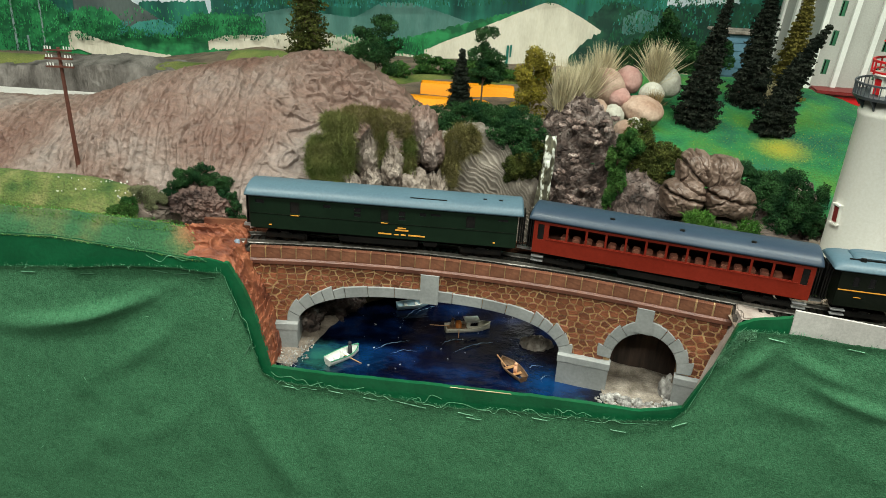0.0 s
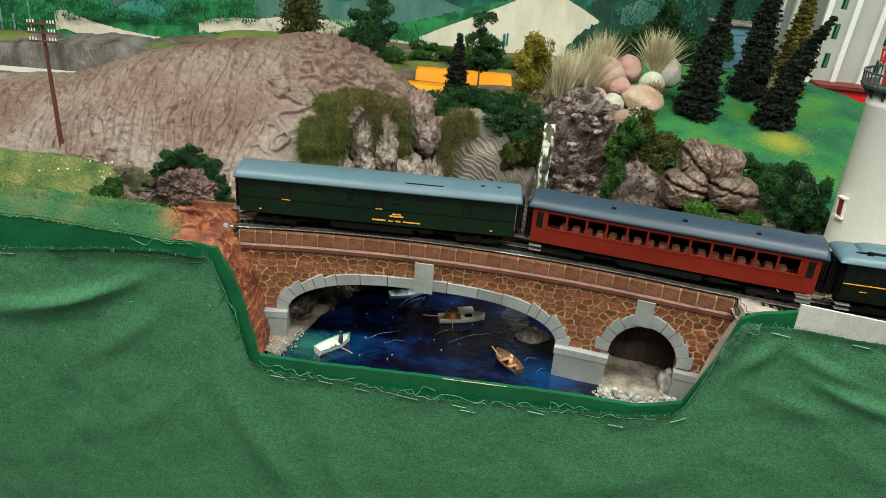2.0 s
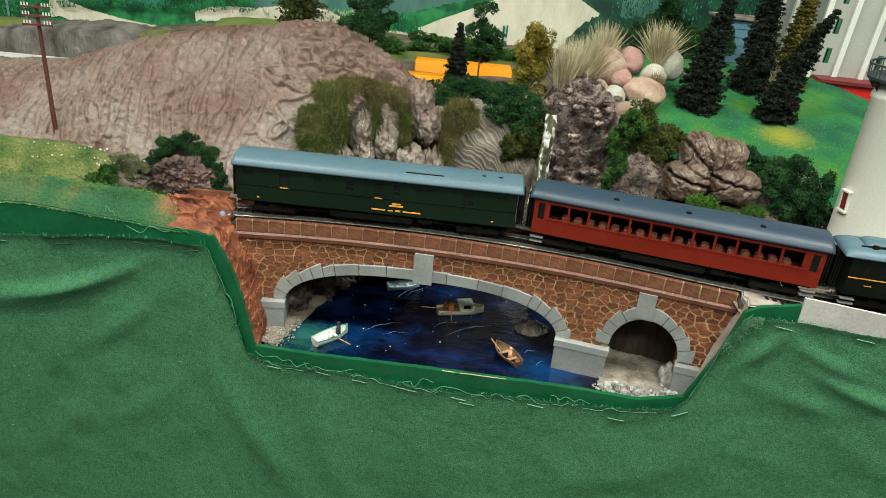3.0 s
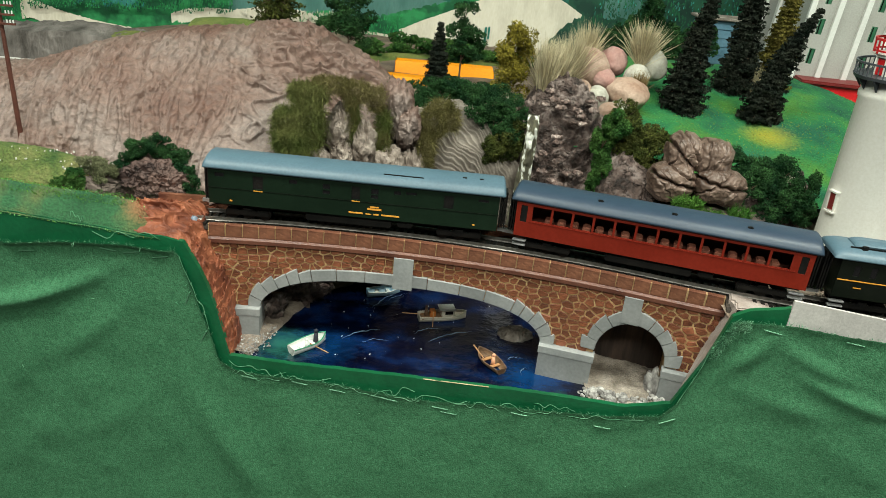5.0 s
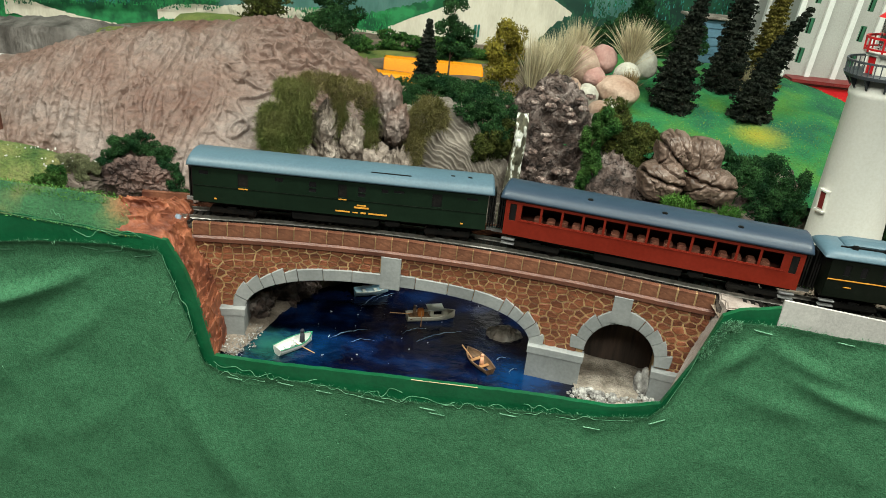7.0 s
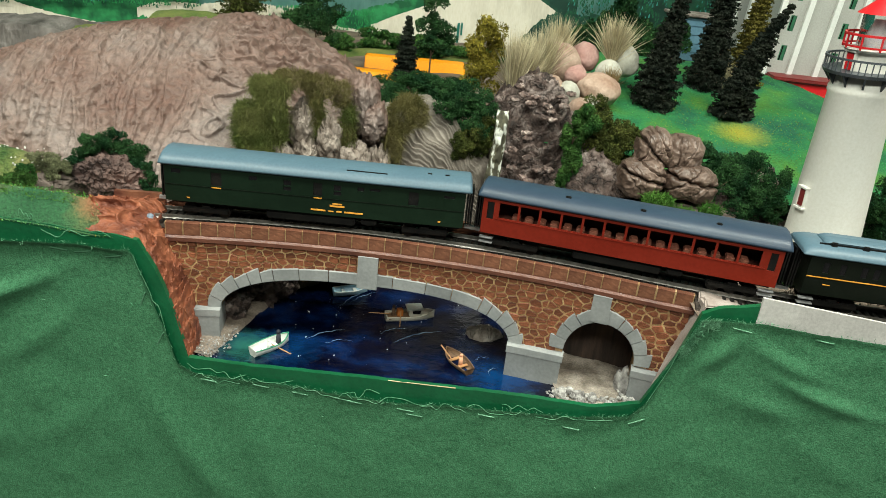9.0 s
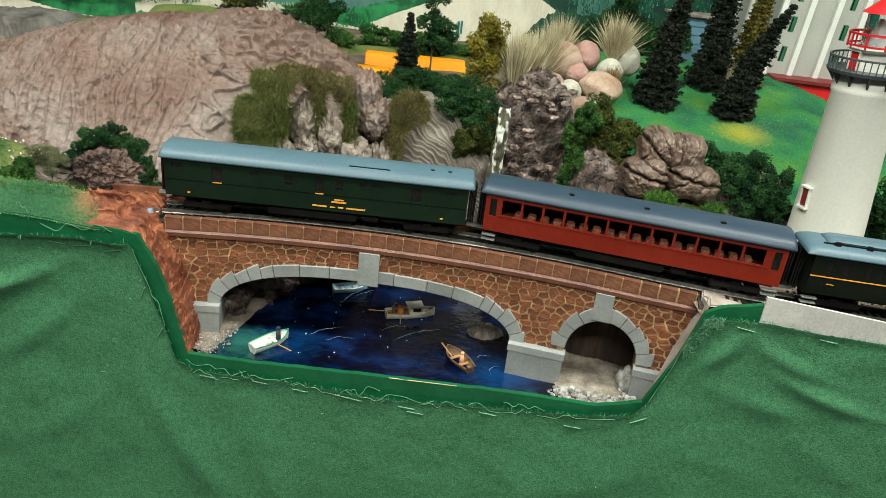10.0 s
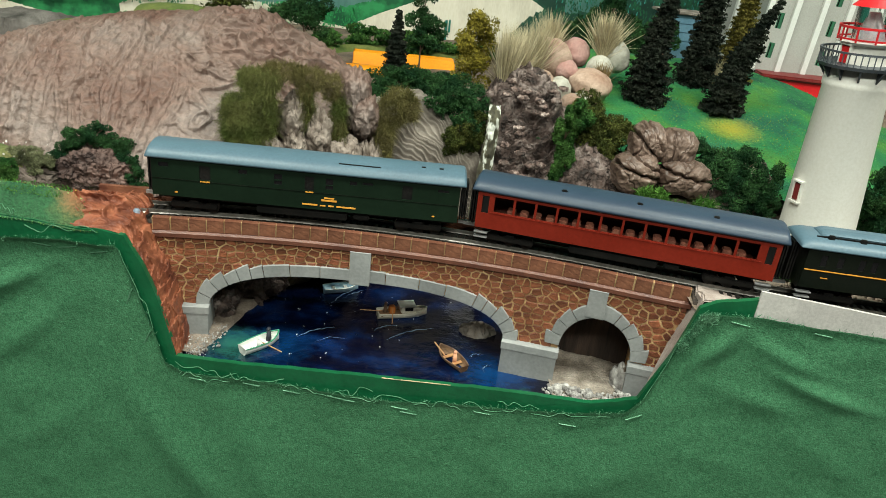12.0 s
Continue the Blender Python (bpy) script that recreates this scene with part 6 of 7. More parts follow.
for x0, x1, z0, z1 in wins:
    w = boxed("window", (x0, x1, 0.0016, 0.002, z0, z1), M_DARKGLASS, t)
    bm = bmesh.new()
    for a in (x0, x1 - 0.0014):
        box(bm, a, a + 0.0014, 0.0002, 0.0015, z0, z1)
    box(bm, x0 + 0.0015, x1 - 0.0015, 0.0002, 0.0015, z1 - 0.0014, z1)
    box(bm, (x0 + x1) / 2 - 0.0005, (x0 + x1) / 2 + 0.004, 0.0002, 0.0015, z0, z1 - 0.0015)
    part("window_frame", bm, M_WGREEN, w)

# ---- lighthouse ----
M_SLATE = mat("slate_grey_iron", (0.045, 0.052, 0.060), (0.075, 0.085, 0.095), 60, 0.5, bump=0.1)
M_CLEAR = glass("clear_lantern_glass")
M_LENS = mat("grey_lens", (0.45, 0.45, 0.47), (0.6, 0.6, 0.62), 80, 0.3, bump=0.1)
lh = thing("lighthouse", pose(0.391, 0.632, 0.0915, 0, -3.2, 0), "white tapered lighthouse with red trim and grey gallery", "lighthouse")
bm = bmesh.new()
prof = [(0.0298, -0.001), (0.0292, 0.003), (0.0228, 0.143), (0.0236, 0.1445), (0.0236, 0.148), (0.0226, 0.1495), (0.0226, 0.1585)]
rows = [[bm.verts.new((r * math.cos(a), r * math.sin(a), z)) for a in [k * math.tau / 64 for k in range(64)]] for r, z in prof]
for a, b in zip(rows, rows[1:]):
    for k in range(64):
        bm.faces.new((a[k], a[(k + 1) % 64], b[(k + 1) % 64], b[k]))
bm.faces.new(rows[-1])
part("tower", bm, M_WHITE, lh, smooth=True)
bm = bmesh.new()
cyl(bm, 0.0295, 0.0305, 0.1586, 0.161, 48)
gal = part("gallery", bm, M_SLATE, lh, "slate grey gallery deck")
for k in range(12):
    a = k * math.tau / 12
    bm = bmesh.new()
    vs = [bm.verts.new((r * math.cos(a) - w * math.sin(a), r * math.sin(a) + w * math.cos(a), z)) for w in (-0.0007, 0.0007) for r, z in ((0.0226, 0.1585), (0.0292, 0.1585), (0.0232, 0.150))]
    for f in ((0, 1, 2), (3, 5, 4), (0, 3, 4, 1), (1, 4, 5, 2), (2, 5, 3, 0)):
        bm.faces.new([vs[i] for i in f])
    part("bracket", bm, M_SLATE, lh)


def hoop(bm, r, z, thick, seg=48):
    pts = [(r * math.cos(k * math.tau / seg), r * math.sin(k * math.tau / seg)) for k in range(seg)]
    rows = [[bm.verts.new((x * (r + dr) / r, y * (r + dr) / r, z + dz)) for x, y in pts] for dr, dz in ((-thick, -thick), (thick, -thick), (thick, thick), (-thick, thick))]
    for a, b in zip(rows, rows[1:] + rows[:1]):
        for k in range(seg):
            bm.faces.new((a[k], a[(k + 1) % seg], b[(k + 1) % seg], b[k]))


bm = bmesh.new()
hoop(bm, 0.0295, 0.1700, 0.0007)
part("rail", bm, M_SLATE, gal)
for k in range(44):
    a = k * math.tau / 44
    bm = bmesh.new()
    tube(bm, (0.0295 * math.cos(a), 0.0295 * math.sin(a), 0.161), (0.0295 * math.cos(a), 0.0295 * math.sin(a), 0.1700), 0.00045, 5)
    part("baluster", bm, M_SLATE, gal)
bm = bmesh.new()
cyl(bm, 0.0165, 0.0158, 0.1611, 0.1745, 40)
part("watch_room", bm, M_WHITE, lh)
bm = bmesh.new()
cyl(bm, 0.0185, 0.021, 0.1746, 0.1764, 40)
up = part("upper_gallery", bm, M_WHITE, lh, "white upper deck with red rail")
for zz, th in ((0.1785, 0.0006), (0.1865, 0.0008)):
    bm = bmesh.new()
    hoop(bm, 0.0205, zz, th)
    part("rail", bm, M_REDP, up, "red rail")
for k in range(10):
    a = k * math.tau / 10
    bm = bmesh.new()
    tube(bm, (0.0205 * math.cos(a), 0.0205 * math.sin(a), 0.1764), (0.0205 * math.cos(a), 0.0205 * math.sin(a), 0.1865), 0.0007, 6)
    part("post", bm, M_REDP, up)
bm = bmesh.new()
cyl(bm, 0.0122, 0.0122, 0.1765, 0.2005, 32, caps=False)
part("lantern_glass", bm, M_CLEAR, lh)
bm = bmesh.new()
cyl(bm, 0.0075, 0.0025, 0.1765, 0.197, 20)
part("lens", bm, M_LENS, lh, "grey cone-shaped lens")
bm = bmesh.new()
cyl(bm, 0.0165, 0.003, 0.2006, 0.2125, 32)
bmesh.ops.create_uvsphere(bm, u_segments=12, v_segments=8, radius=0.0028, matrix=Matrix.Translation((0, 0, 0.215)))
part("roof", bm, M_REDP, lh, "red cone roof with ball")


def on_tower(azimuth, z):
    r = np.interp(z, [0.003, 0.143, 0.161, 0.179], [0.0292, 0.0228, 0.0165, 0.0158])
    a = math.radians(azimuth) - math.pi / 2
    return Matrix.Translation((r * math.cos(a), r * math.sin(a), z)) @ Matrix.Rotation(math.radians(azimuth), 4, "Z")


def opening(name, azimuth, z, w, h, label, colour=M_REDP):
    m = on_tower(azimuth, z)
    fr = boxed(name, (-w / 2, w / 2, -0.0012, 0.002, 0, h), colour, lh, label)
    fr.matrix_basis = m
    bm = bmesh.new()
    for x in (-w / 2 - 0.0012, w / 2 + 0.0001):
        box(bm, x, x + 0.0011, -0.0018, 0.001, -0.001, h + 0.001)
    box(bm, -w / 2 - 0.0018, w / 2 + 0.0018, -0.0026, 0.001, h + 0.0011, h + 0.0024)
    box(bm, -w / 2 - 0.002, w / 2 + 0.002, -0.003, 0.001, -0.0026, -0.0011)
    part("frame", bm, M_WHITE, fr)


opening("door", 5, 0.003, 0.0125, 0.024, "red wooden door")
opening("window", -78, 0.056, 0.006, 0.013, "small dark red window", M_DKRED)
opening("door", -78, 0.1615, 0.0075, 0.0115, "red gallery door")
lad = bmesh.new()
for y in (-0.003, 0.003):
    tube(lad, (0.0215, y - 0.008, 0.161), (0.0215, y - 0.008, 0.1865), 0.0005, 5)
for k in range(9):
    tube(lad, (0.0215, -0.011, 0.163 + 0.0026 * k), (0.0215, -0.005, 0.163 + 0.0026 * k), 0.0004, 5)
part("ladder", lad, M_REDP, lh, "small red ladder")
for k, (a, r, q) in enumerate([(-75, 0.034, 0.006), (-50, 0.034, 0.0075), (-25, 0.035, 0.010), (-2, 0.036, 0.011), (20, 0.035, 0.007), (62, 0.035, 0.008), (80, 0.034, 0.006), (-95, 0.034, 0.006)]):
    b = math.radians(a) - math.pi / 2
    rock("boulder", pose(0.391 + r * math.cos(b), 0.632 + r * math.sin(b), 0.0945, 0, 0, 50 * k), (q, q * 0.8, q * 0.75), M_BOULDER_WHITE if k % 2 else M_LEDGE, "rounded pale stone at the lighthouse's foot", "stone", seed=k + 60, rough=0.12, group="stones round the lighthouse", sub=3)

# ---- telegraph pole ----
M_POLE = mat("rust_brown_pole", (0.07, 0.022, 0.014), (0.11, 0.035, 0.022), 80, 0.7)
pole = thing("telegraph_pole", pose(-0.312, 0.69, 0.118, 0, -1.0, 0), "rust brown telegraph pole with white insulators", "pole")
bm = bmesh.new()
cyl(bm, 0.0022, 0.0014, 0, 0.118, 10)
part("pole", bm, M_POLE, pole)
for k in range(3):
    z = 0.1005 + 0.0072 * k
    boxed("crossarm", (-0.0125, 0.0125, -0.0026, -0.0012, z, z + 0.0016), M_POLE, pole)
    for x in (-0.011, -0.0085, -0.006, 0.006, 0.0085, 0.011):
        bm = bmesh.new()
        cyl(bm, 0.0006, 0.0005, z + 0.0017, z + 0.0042, 6, (x, -0.0019))
        part("insulator", bm, M_PIL, pole)
boxed("base", (-0.006, 0.006, -0.004, 0.004, -0.002, 0.0015), M_PLASTER_W, pole, bevel=0.001)

# ---- left bank ----
def red_point(u, v):
    path = [(-0.184, 0.0995), (-0.166, 0.0995), (-0.148, 0.1000), (-0.1335, 0.0975), (-0.1160, 0.0605), (-0.1105, 0.0430), (-0.1020, 0.008), (-0.098, -0.012)]
    k = u * (len(path) - 1)
    x = smooth_interp(k, range(len(path)), [p[0] for p in path], 0.35)
    z = smooth_interp(k, range(len(path)), [p[1] for p in path], 0.35)
    d = (0.0070 * fold(x * 0.6, v * 0.05, z * 1.8 + 0.01 * v, 62, 1.3) + 0.0035 * fold(x + 3, v * 0.08, z * 1.2, 120, 1.2) + 0.0035 * fbm(x, v * 0.05, z, 60, 3)) * min(v * 5, 1)
    y = 0.5505 - 0.115 * x + 0.0012 + 0.075 * v - 0.7 * d
    return (x + 0.005 * v * (1 - 0.9 * u) + 0.1 * d * (1 - 0.6 * u), y, z + 0.011 * math.sin(min(v * 3.6, 3.14)) ** 0.7 * max(0, 1 - 2.6 * u) - 0.004 * v * (1 - u) + d * 0.7)


tagged(sheet("red_clay_bank", 220, 80, red_point, M_RED), "orange red clay plaster bank against the bridge", "bank", kind="structure")
M_MAROON_ROCK = mat("maroon_rock", (0.028, 0.014, 0.012), (0.155, 0.094, 0.078), 50, 0.7, bump=0.6, fine=300, crease=(90, (1.4, 1, 1), 0.002))
rock("maroon_rock", pose(-0.186, 0.657, 0.106), (0.028, 0.013, 0.0185), M_MAROON_ROCK, "dark maroon rock outcrop beside the track", "rock", seed=12, rough=0.28, sub=6, freq=2.8)
rock("maroon_rock", pose(-0.236, 0.657, 0.096), (0.024, 0.012, 0.014), M_LEDGE, "brown earthy rock outcrop beside the track", "rock", seed=13, rough=0.2, sub=5, freq=2.2)
brush("dark green bush with white flowers by the track", [(-0.213, 0.662, 0.118, 0.008, 0.006, 0.007), (-0.203, 0.664, 0.130, 0.009, 0.007, 0.008), (-0.188, 0.667, 0.137, 0.012, 0.008, 0.008), (-0.172, 0.666, 0.131, 0.010, 0.008, 0.008), (-0.161, 0.660, 0.119, 0.007, 0.007, 0.010), (-0.155, 0.654, 0.108, 0.008, 0.007, 0.008), (-0.148, 0.648, 0.101, 0.010, 0.006, 0.004)], M_LEAF_DARK, 10000, 71, 0.0014)
brush("green bush clump on the turf", [(-0.243, 0.636, 0.112, 0.009, 0.006, 0.009), (-0.252, 0.634, 0.106, 0.009, 0.006, 0.007)], M_LEAF_MID, 4000, 72, 0.0013)
brush("grey-green low bush at the hill's foot", [(-0.236, 0.654, 0.117, 0.013, 0.007, 0.008), (-0.225, 0.652, 0.111, 0.009, 0.007, 0.008)], M_LEAF_GREY, 5000, 74, 0.0011)
M_MOUND = mat("yellow_green_flock", (0.022, 0.066, 0.014), (0.175, 0.175, 0.065), 42, 0.95, bump=1.0, fine=500, c3=(0.090, 0.125, 0.032), fine_mix=0.8, depth=0.003)
loft("turf_mound", [(-0.52, 0.632, 0.092, 0.664, 0.126), (-0.285, 0.630, 0.092, 0.664, 0.127), (-0.258, 0.632, 0.092, 0.660, 0.124), (-0.238, 0.637, 0.090, 0.656, 0.114), (-0.222, 0.642, 0.086, 0.652, 0.094)], 130, 40, M_MOUND, lawn_relief, prof=1.4, soft=0.008, back=0.03, drop=0.02, label="yellow-green flocked mound below the plaster hill", category="lawn")
t = thing("grass_patch", pose(0, 0, 0), "short green turf tufts along the board's edge", "grass", kind="stuff")
blades("grass", [(x, 0.5605 - 0.115 * x + 0.006, 0.117 - 0.004 * max(0, (x + 0.19) * 20), 0.012, 0.009, 0.003, 0, -0.35, 0.8) for x in [-0.62 + 0.018 * k for k in range(25)]], 9000, 0.0024, 0.0004, M_GRASS_BRIGHT, t, seed=73, spread=0.5)
rng = random.Random(3)
M_CHIP = mat("white_plaster_chip", (0.55, 0.53, 0.49), (0.7, 0.68, 0.64), 60, 0.9, bump=0.3)


def chips(label, spots, n, size, material, seed, name="gravel"):
    """Loose chips in patches (x, y, z, radius x, radius y), one joined mesh."""
    r = random.Random(seed)
    verts, faces = [], []
    ico = bmesh.new()
    bmesh.ops.create_icosphere(ico, subdivisions=1, radius=1.0)
    ico.verts.ensure_lookup_table()
    base = [v.co.copy() for v in ico.verts]
    tri = [tuple(v.index for v in f.verts) for f in ico.faces]
    ico.free()
    for _ in range(n):
        x, y, z, a, b = r.choice(spots)
        w, q = r.uniform(0, 6.28), r.uniform(0, 1) ** 0.5
        s = size * r.uniform(0.4, 1.4)
        e = Euler((r.uniform(0, 6), r.uniform(0, 6), r.uniform(0, 6))).to_matrix()
        o = len(verts)
        sc = Vector((r.uniform(0.6, 1.3), r.uniform(0.6, 1.2), r.uniform(0.4, 0.9)))
        verts += [Vector((x + a * q * math.cos(w), y + b * q * math.sin(w), z)) + e @ Vector((p.x * sc.x, p.y * sc.y, p.z * sc.z)) * s * r.uniform(0.85, 1.1) for p in base]
        faces += [tuple(i + o for i in f) for f in tri]
    return tagged(raw(name, verts, faces, material), label, "gravel", kind="stuff")


chips("white plaster chips on the turf and rock foot", [(-0.27, 0.658, 0.126, 0.05, 0.004), (-0.235, 0.66, 0.118, 0.02, 0.006), (-0.15, 0.65, 0.098, 0.02, 0.008), (-0.27, 0.648, 0.118, 0.05, 0.010)], 90, 0.0008, M_CHIP, 1)

# ---- right bank: bare plaster wedge, card strip, gravel ----
bm = bmesh.new()
pts = [on_track(BR1 + 0.0025, FRONT - 0.003, 0.0985), on_track(BR1 + 0.036, FRONT - 0.001, 0.094), on_board(0.262, 0.100, -0.0095), on_board(0.248, 0.05, -0.0095), on_board(0.238, 0.015, -0.0095), on_track(BR1 + 0.0025, FRONT - 0.002, 0.02), on_track(BR1 + 0.0025, FRONT - 0.003, 0.06)]
front = [bm.verts.new(p) for p in pts]
back_v = [bm.verts.new(p + Vector((0.004, 0.012, 0))) for p in pts]
bm.faces.new(front)
bm.faces.new(list(reversed(back_v)))
for i in range(len(pts)):
    j = (i + 1) % len(pts)
    bm.faces.new((front[i], back_v[i], back_v[j], front[j]))
bmesh.ops.bevel(bm, geom=list(bm.edges), offset=0.0012, segments=2, affect="EDGES")
tagged(part("plaster_wedge", bm, M_PLASTER_W), "bare pinkish white plaster wedge at the bridge end", "plaster", kind="structure")
bm = bmesh.new()
prev = None
for k in range(25):
    x = 0.2935 + 0.05 * k
    ztop = float(np.interp(x, [0.2935, 0.40, 1.6], [0.1165, 0.1075, 0.104]))
    cur = [bm.verts.new(on_board(x, z, o)) for z, o in ((0.088, 0.0012), (ztop, 0.0012), (ztop, -0.001), (0.088, -0.001))]
    if prev:
        for q in range(4):
            bm.faces.new((prev[q], cur[q], cur[(q + 1) % 4], prev[(q + 1) % 4]))
    else:
        bm.faces.new(cur)
    prev = cur
tagged(part("card_strip", bm, M_CARD), "pale grey card strip along the fascia top", "card", kind="structure")
chips("pale gravel path round the lighthouse", [(0.40, 0.585, 0.0925, 0.05, 0.02), (0.36, 0.575, 0.0925, 0.02, 0.008), (0.46, 0.59, 0.0925, 0.05, 0.03)], 900, 0.0011, M_SAND, 2)
M_LUMP = mat("crumbled_rock", (0.035, 0.024, 0.020), (0.34, 0.275, 0.245), 120, 0.7, bump=0.6, fine=420, island=0.5, c3=(0.15, 0.10, 0.085))
M_RUBBLE = mat("pale_rubble", (0.13, 0.12, 0.115), (0.40, 0.385, 0.36), 150, 0.9, bump=0.4, island=0.3)
chips("grey and white rubble in the small arch", [(0.185, 0.553, 0.0038, 0.014, 0.008), (0.2, 0.548, 0.0036, 0.012, 0.007), (0.236, 0.556, 0.004, 0.008, 0.014), (0.225, 0.547, 0.0036, 0.02, 0.006), (0.186, 0.553, 0.004, 0.008, 0.006), (0.237, 0.552, 0.004, 0.006, 0.008)], 190, 0.0023, M_RUBBLE, 3)
chips("crumbled brown rock lumps by the waterfall", LUMPS, 3600, 0.0021, M_LUMP, 5, "rock_rubble")
chips("stony rubble at the left pier", [(-0.092, 0.572, 0.003, 0.012, 0.008), (-0.084, 0.588, 0.003, 0.010, 0.014), (-0.082, 0.605, 0.003, 0.008, 0.014), (-0.095, 0.585, 0.003, 0.010, 0.012)], 300, 0.0008, M_RUBBLE, 4)
rock("plaster_lump", pose(0.2335, 0.568, 0.004), (0.0065, 0.010, 0.014), M_RUBBLE, "broken white plaster lump in the small arch", "rubble", seed=31, rough=0.3, sub=4, freq=2.5)
# dark brown sheet with upright streaks, closing the small arch's back
sweep("tunnel_back", B1 - 0.012, B2 + 0.02, 10, [(0.0215, -0.01), (0.0215, 0.075), (0.026, 0.075), (0.026, -0.01)], mat("dark_brown_backing", (0.012, 0.008, 0.006), (0.06, 0.036, 0.026), 60, 0.8, stretch=(2.5, 2.5, 0.3)), bridge, "dark brown streaked backing closing the small arch")

# ---- boats ----
M_HULL_G = mat("green_white_hull", (0.62, 0.64, 0.60), (0.72, 0.74, 0.70), 40, 0.5, bump=0.05)
M_HULL_TRIM = mat("green_trim", (0.02, 0.20, 0.10), (0.03, 0.26, 0.13), 40, 0.5, bump=0.05)
M_WOOD = mat("boat_wood", (0.10, 0.055, 0.03), (0.19, 0.11, 0.06), 120, 0.6, bump=0.3, stretch=(1, 4, 4))
M_OAR = mat("oar_wood", (0.35, 0.17, 0.07), (0.45, 0.24, 0.10), 80, 0.6)
M_CABIN = mat("cream_cabin", (0.48, 0.44, 0.36), (0.58, 0.54, 0.45), 40, 0.6, bump=0.1)
M_FIGW = mat("white_figure", (0.6, 0.6, 0.57), (0.7, 0.7, 0.67), 60, 0.7, bump=0)
M_FIGO = mat("peach_figure", (0.62, 0.30, 0.17), (0.7, 0.36, 0.22), 60, 0.7, bump=0)
M_FIGD = mat("dark_figure", (0.01, 0.012, 0.02), (0.03, 0.03, 0.04), 60, 0.7, bump=0)
M_ORANGE = mat("orange_crate", (0.4, 0.12, 0.02), (0.5, 0.16, 0.03), 60, 0.7)
M_BLUEB = mat("light_blue_hull", (0.30, 0.46, 0.56), (0.38, 0.54, 0.62), 40, 0.5, bump=0.05)


def hull(parent, L, W, H, material, rim, transom=0.75):
    """An open boat's shell with thickness, bow at +x."""
    n, m = 16, 8
    for inner, mat_, name in ((0.0, material, "hull"), (0.0007, material, "hull_inside")):
        bm = bmesh.new()
        rows = []
        for i in range(n + 1):
            u = i / n
            x = -L / 2 + L * u
            half = (W / 2 - inner) * (transom + (1 - transom) * math.sin(min(u / 0.55, 1) * math.pi / 2)) * (1 - max(0, (u - 0.5) / 0.5) ** 2.4) + 1e-4
            keel = inner - 0.0006 + 0.35 * H * max(0, (u - 0.7) / 0.3) ** 2
            top = H + 0.35 * H * max(0, (u - 0.5) / 0.5) ** 2
            rows.append([bm.verts.new((x, half * math.sin(a), keel + (top - keel) * (1 - math.cos(a)) ** 0.8)) for a in [-math.pi / 2 + math.pi * k / m for k in range(m + 1)]])
        for a, b in zip(rows, rows[1:]):
            for k in range(m):
                bm.faces.new((a[k], b[k], b[k + 1], a[k + 1]))
        bm.faces.new(rows[0])
        part(name, bm, mat_, parent, smooth=False)
    for side in (-1, 1):
        bm = bmesh.new()
        last = None
        for i in range(n + 1):
            u = i / n
            half = W / 2 * (transom + (1 - transom) * math.sin(min(u / 0.55, 1) * math.pi / 2)) * (1 - max(0, (u - 0.5) / 0.5) ** 2.4)
            p = (-L / 2 + L * u, side * half, H + 0.35 * H * max(0, (u - 0.5) / 0.5) ** 2)
            if last:
                tube(bm, last, p, 0.0005, 5)
            last = p
        part("gunwale", bm, rim, parent)


def figurine(name, m, h, material, label, head=None):
    """A plain peg-shaped miniature, one mesh."""
    bm = bmesh.new()
    cyl(bm, h * 0.17, h * 0.12, 0, h * 0.75, 12)
    bmesh.ops.create_uvsphere(bm, u_segments=12, v_segments=8, radius=h * 0.13, matrix=Matrix.Translation((0, 0, h * 0.86)))
    ob = part(name, bm, material, smooth=True)
    ob.matrix_world = m
    return tagged(ob, label, "figurine", "plain miniatures in boats")


b1 = pose(-0.045, 0.590, -0.0012, 0, 0, 46)
t = thing("rowing_boat", b1, "white rowing boat with green rim and an oar", "boat", "boats on the river")
hull(t, 0.034, 0.014, 0.0075, M_HULL_G, M_HULL_TRIM)
for x in (-0.008, 0.003):
    boxed("thwart", (x, x + 0.003, -0.005, 0.005, 0.003, 0.0036), M_HULL_G, t)
bm = bmesh.new()
tube(bm, (0.0, -0.002, 0.006), (0.008, -0.016, 0.001), 0.0005)
part("oar", bm, M_OAR, t)
figurine("figurine", b1 @ pose(0.008, 0.001, 0.002), 0.0135, M_FIGD, "dark standing peg figure in the white boat")
figurine("figurine", b1 @ pose(-0.002, 0.0, 0.002), 0.0085, M_FIGW, "white sitting peg figure in the white boat")
b2 = pose(0.064, 0.654, -0.0012, 0, 0, 14)
t = thing("cabin_boat", b2, "cream cabin boat with orange gear aboard", "boat", "boats on the river")
hull(t, 0.044, 0.015, 0.0068, M_CABIN, M_CABIN)
boxed("deck", (-0.020, 0.010, -0.0058, 0.0058, 0.0045, 0.0052), M_WOOD, t)
boxed("cabin", (-0.002, 0.010, -0.005, 0.005, 0.0053, 0.0125), M_CABIN, t, bevel=0.001)
boxed("cabin_roof", (-0.004, 0.0105, -0.0056, 0.0056, 0.0126, 0.0134), M_HULL_G, t)
for y in (-0.0052, 0.0050):
    boxed("window", (0.001, 0.008, y, y + 0.0002, 0.0085, 0.0115), M_DARKGLASS, t)
boxed("crate", (-0.012, -0.007, -0.003, 0.003, 0.0053, 0.0115), M_ORANGE, t, bevel=0.0005)
bm = bmesh.new()
tube(bm, (-0.01, -0.005, 0.012), (-0.012, -0.014, -0.001), 0.0004)
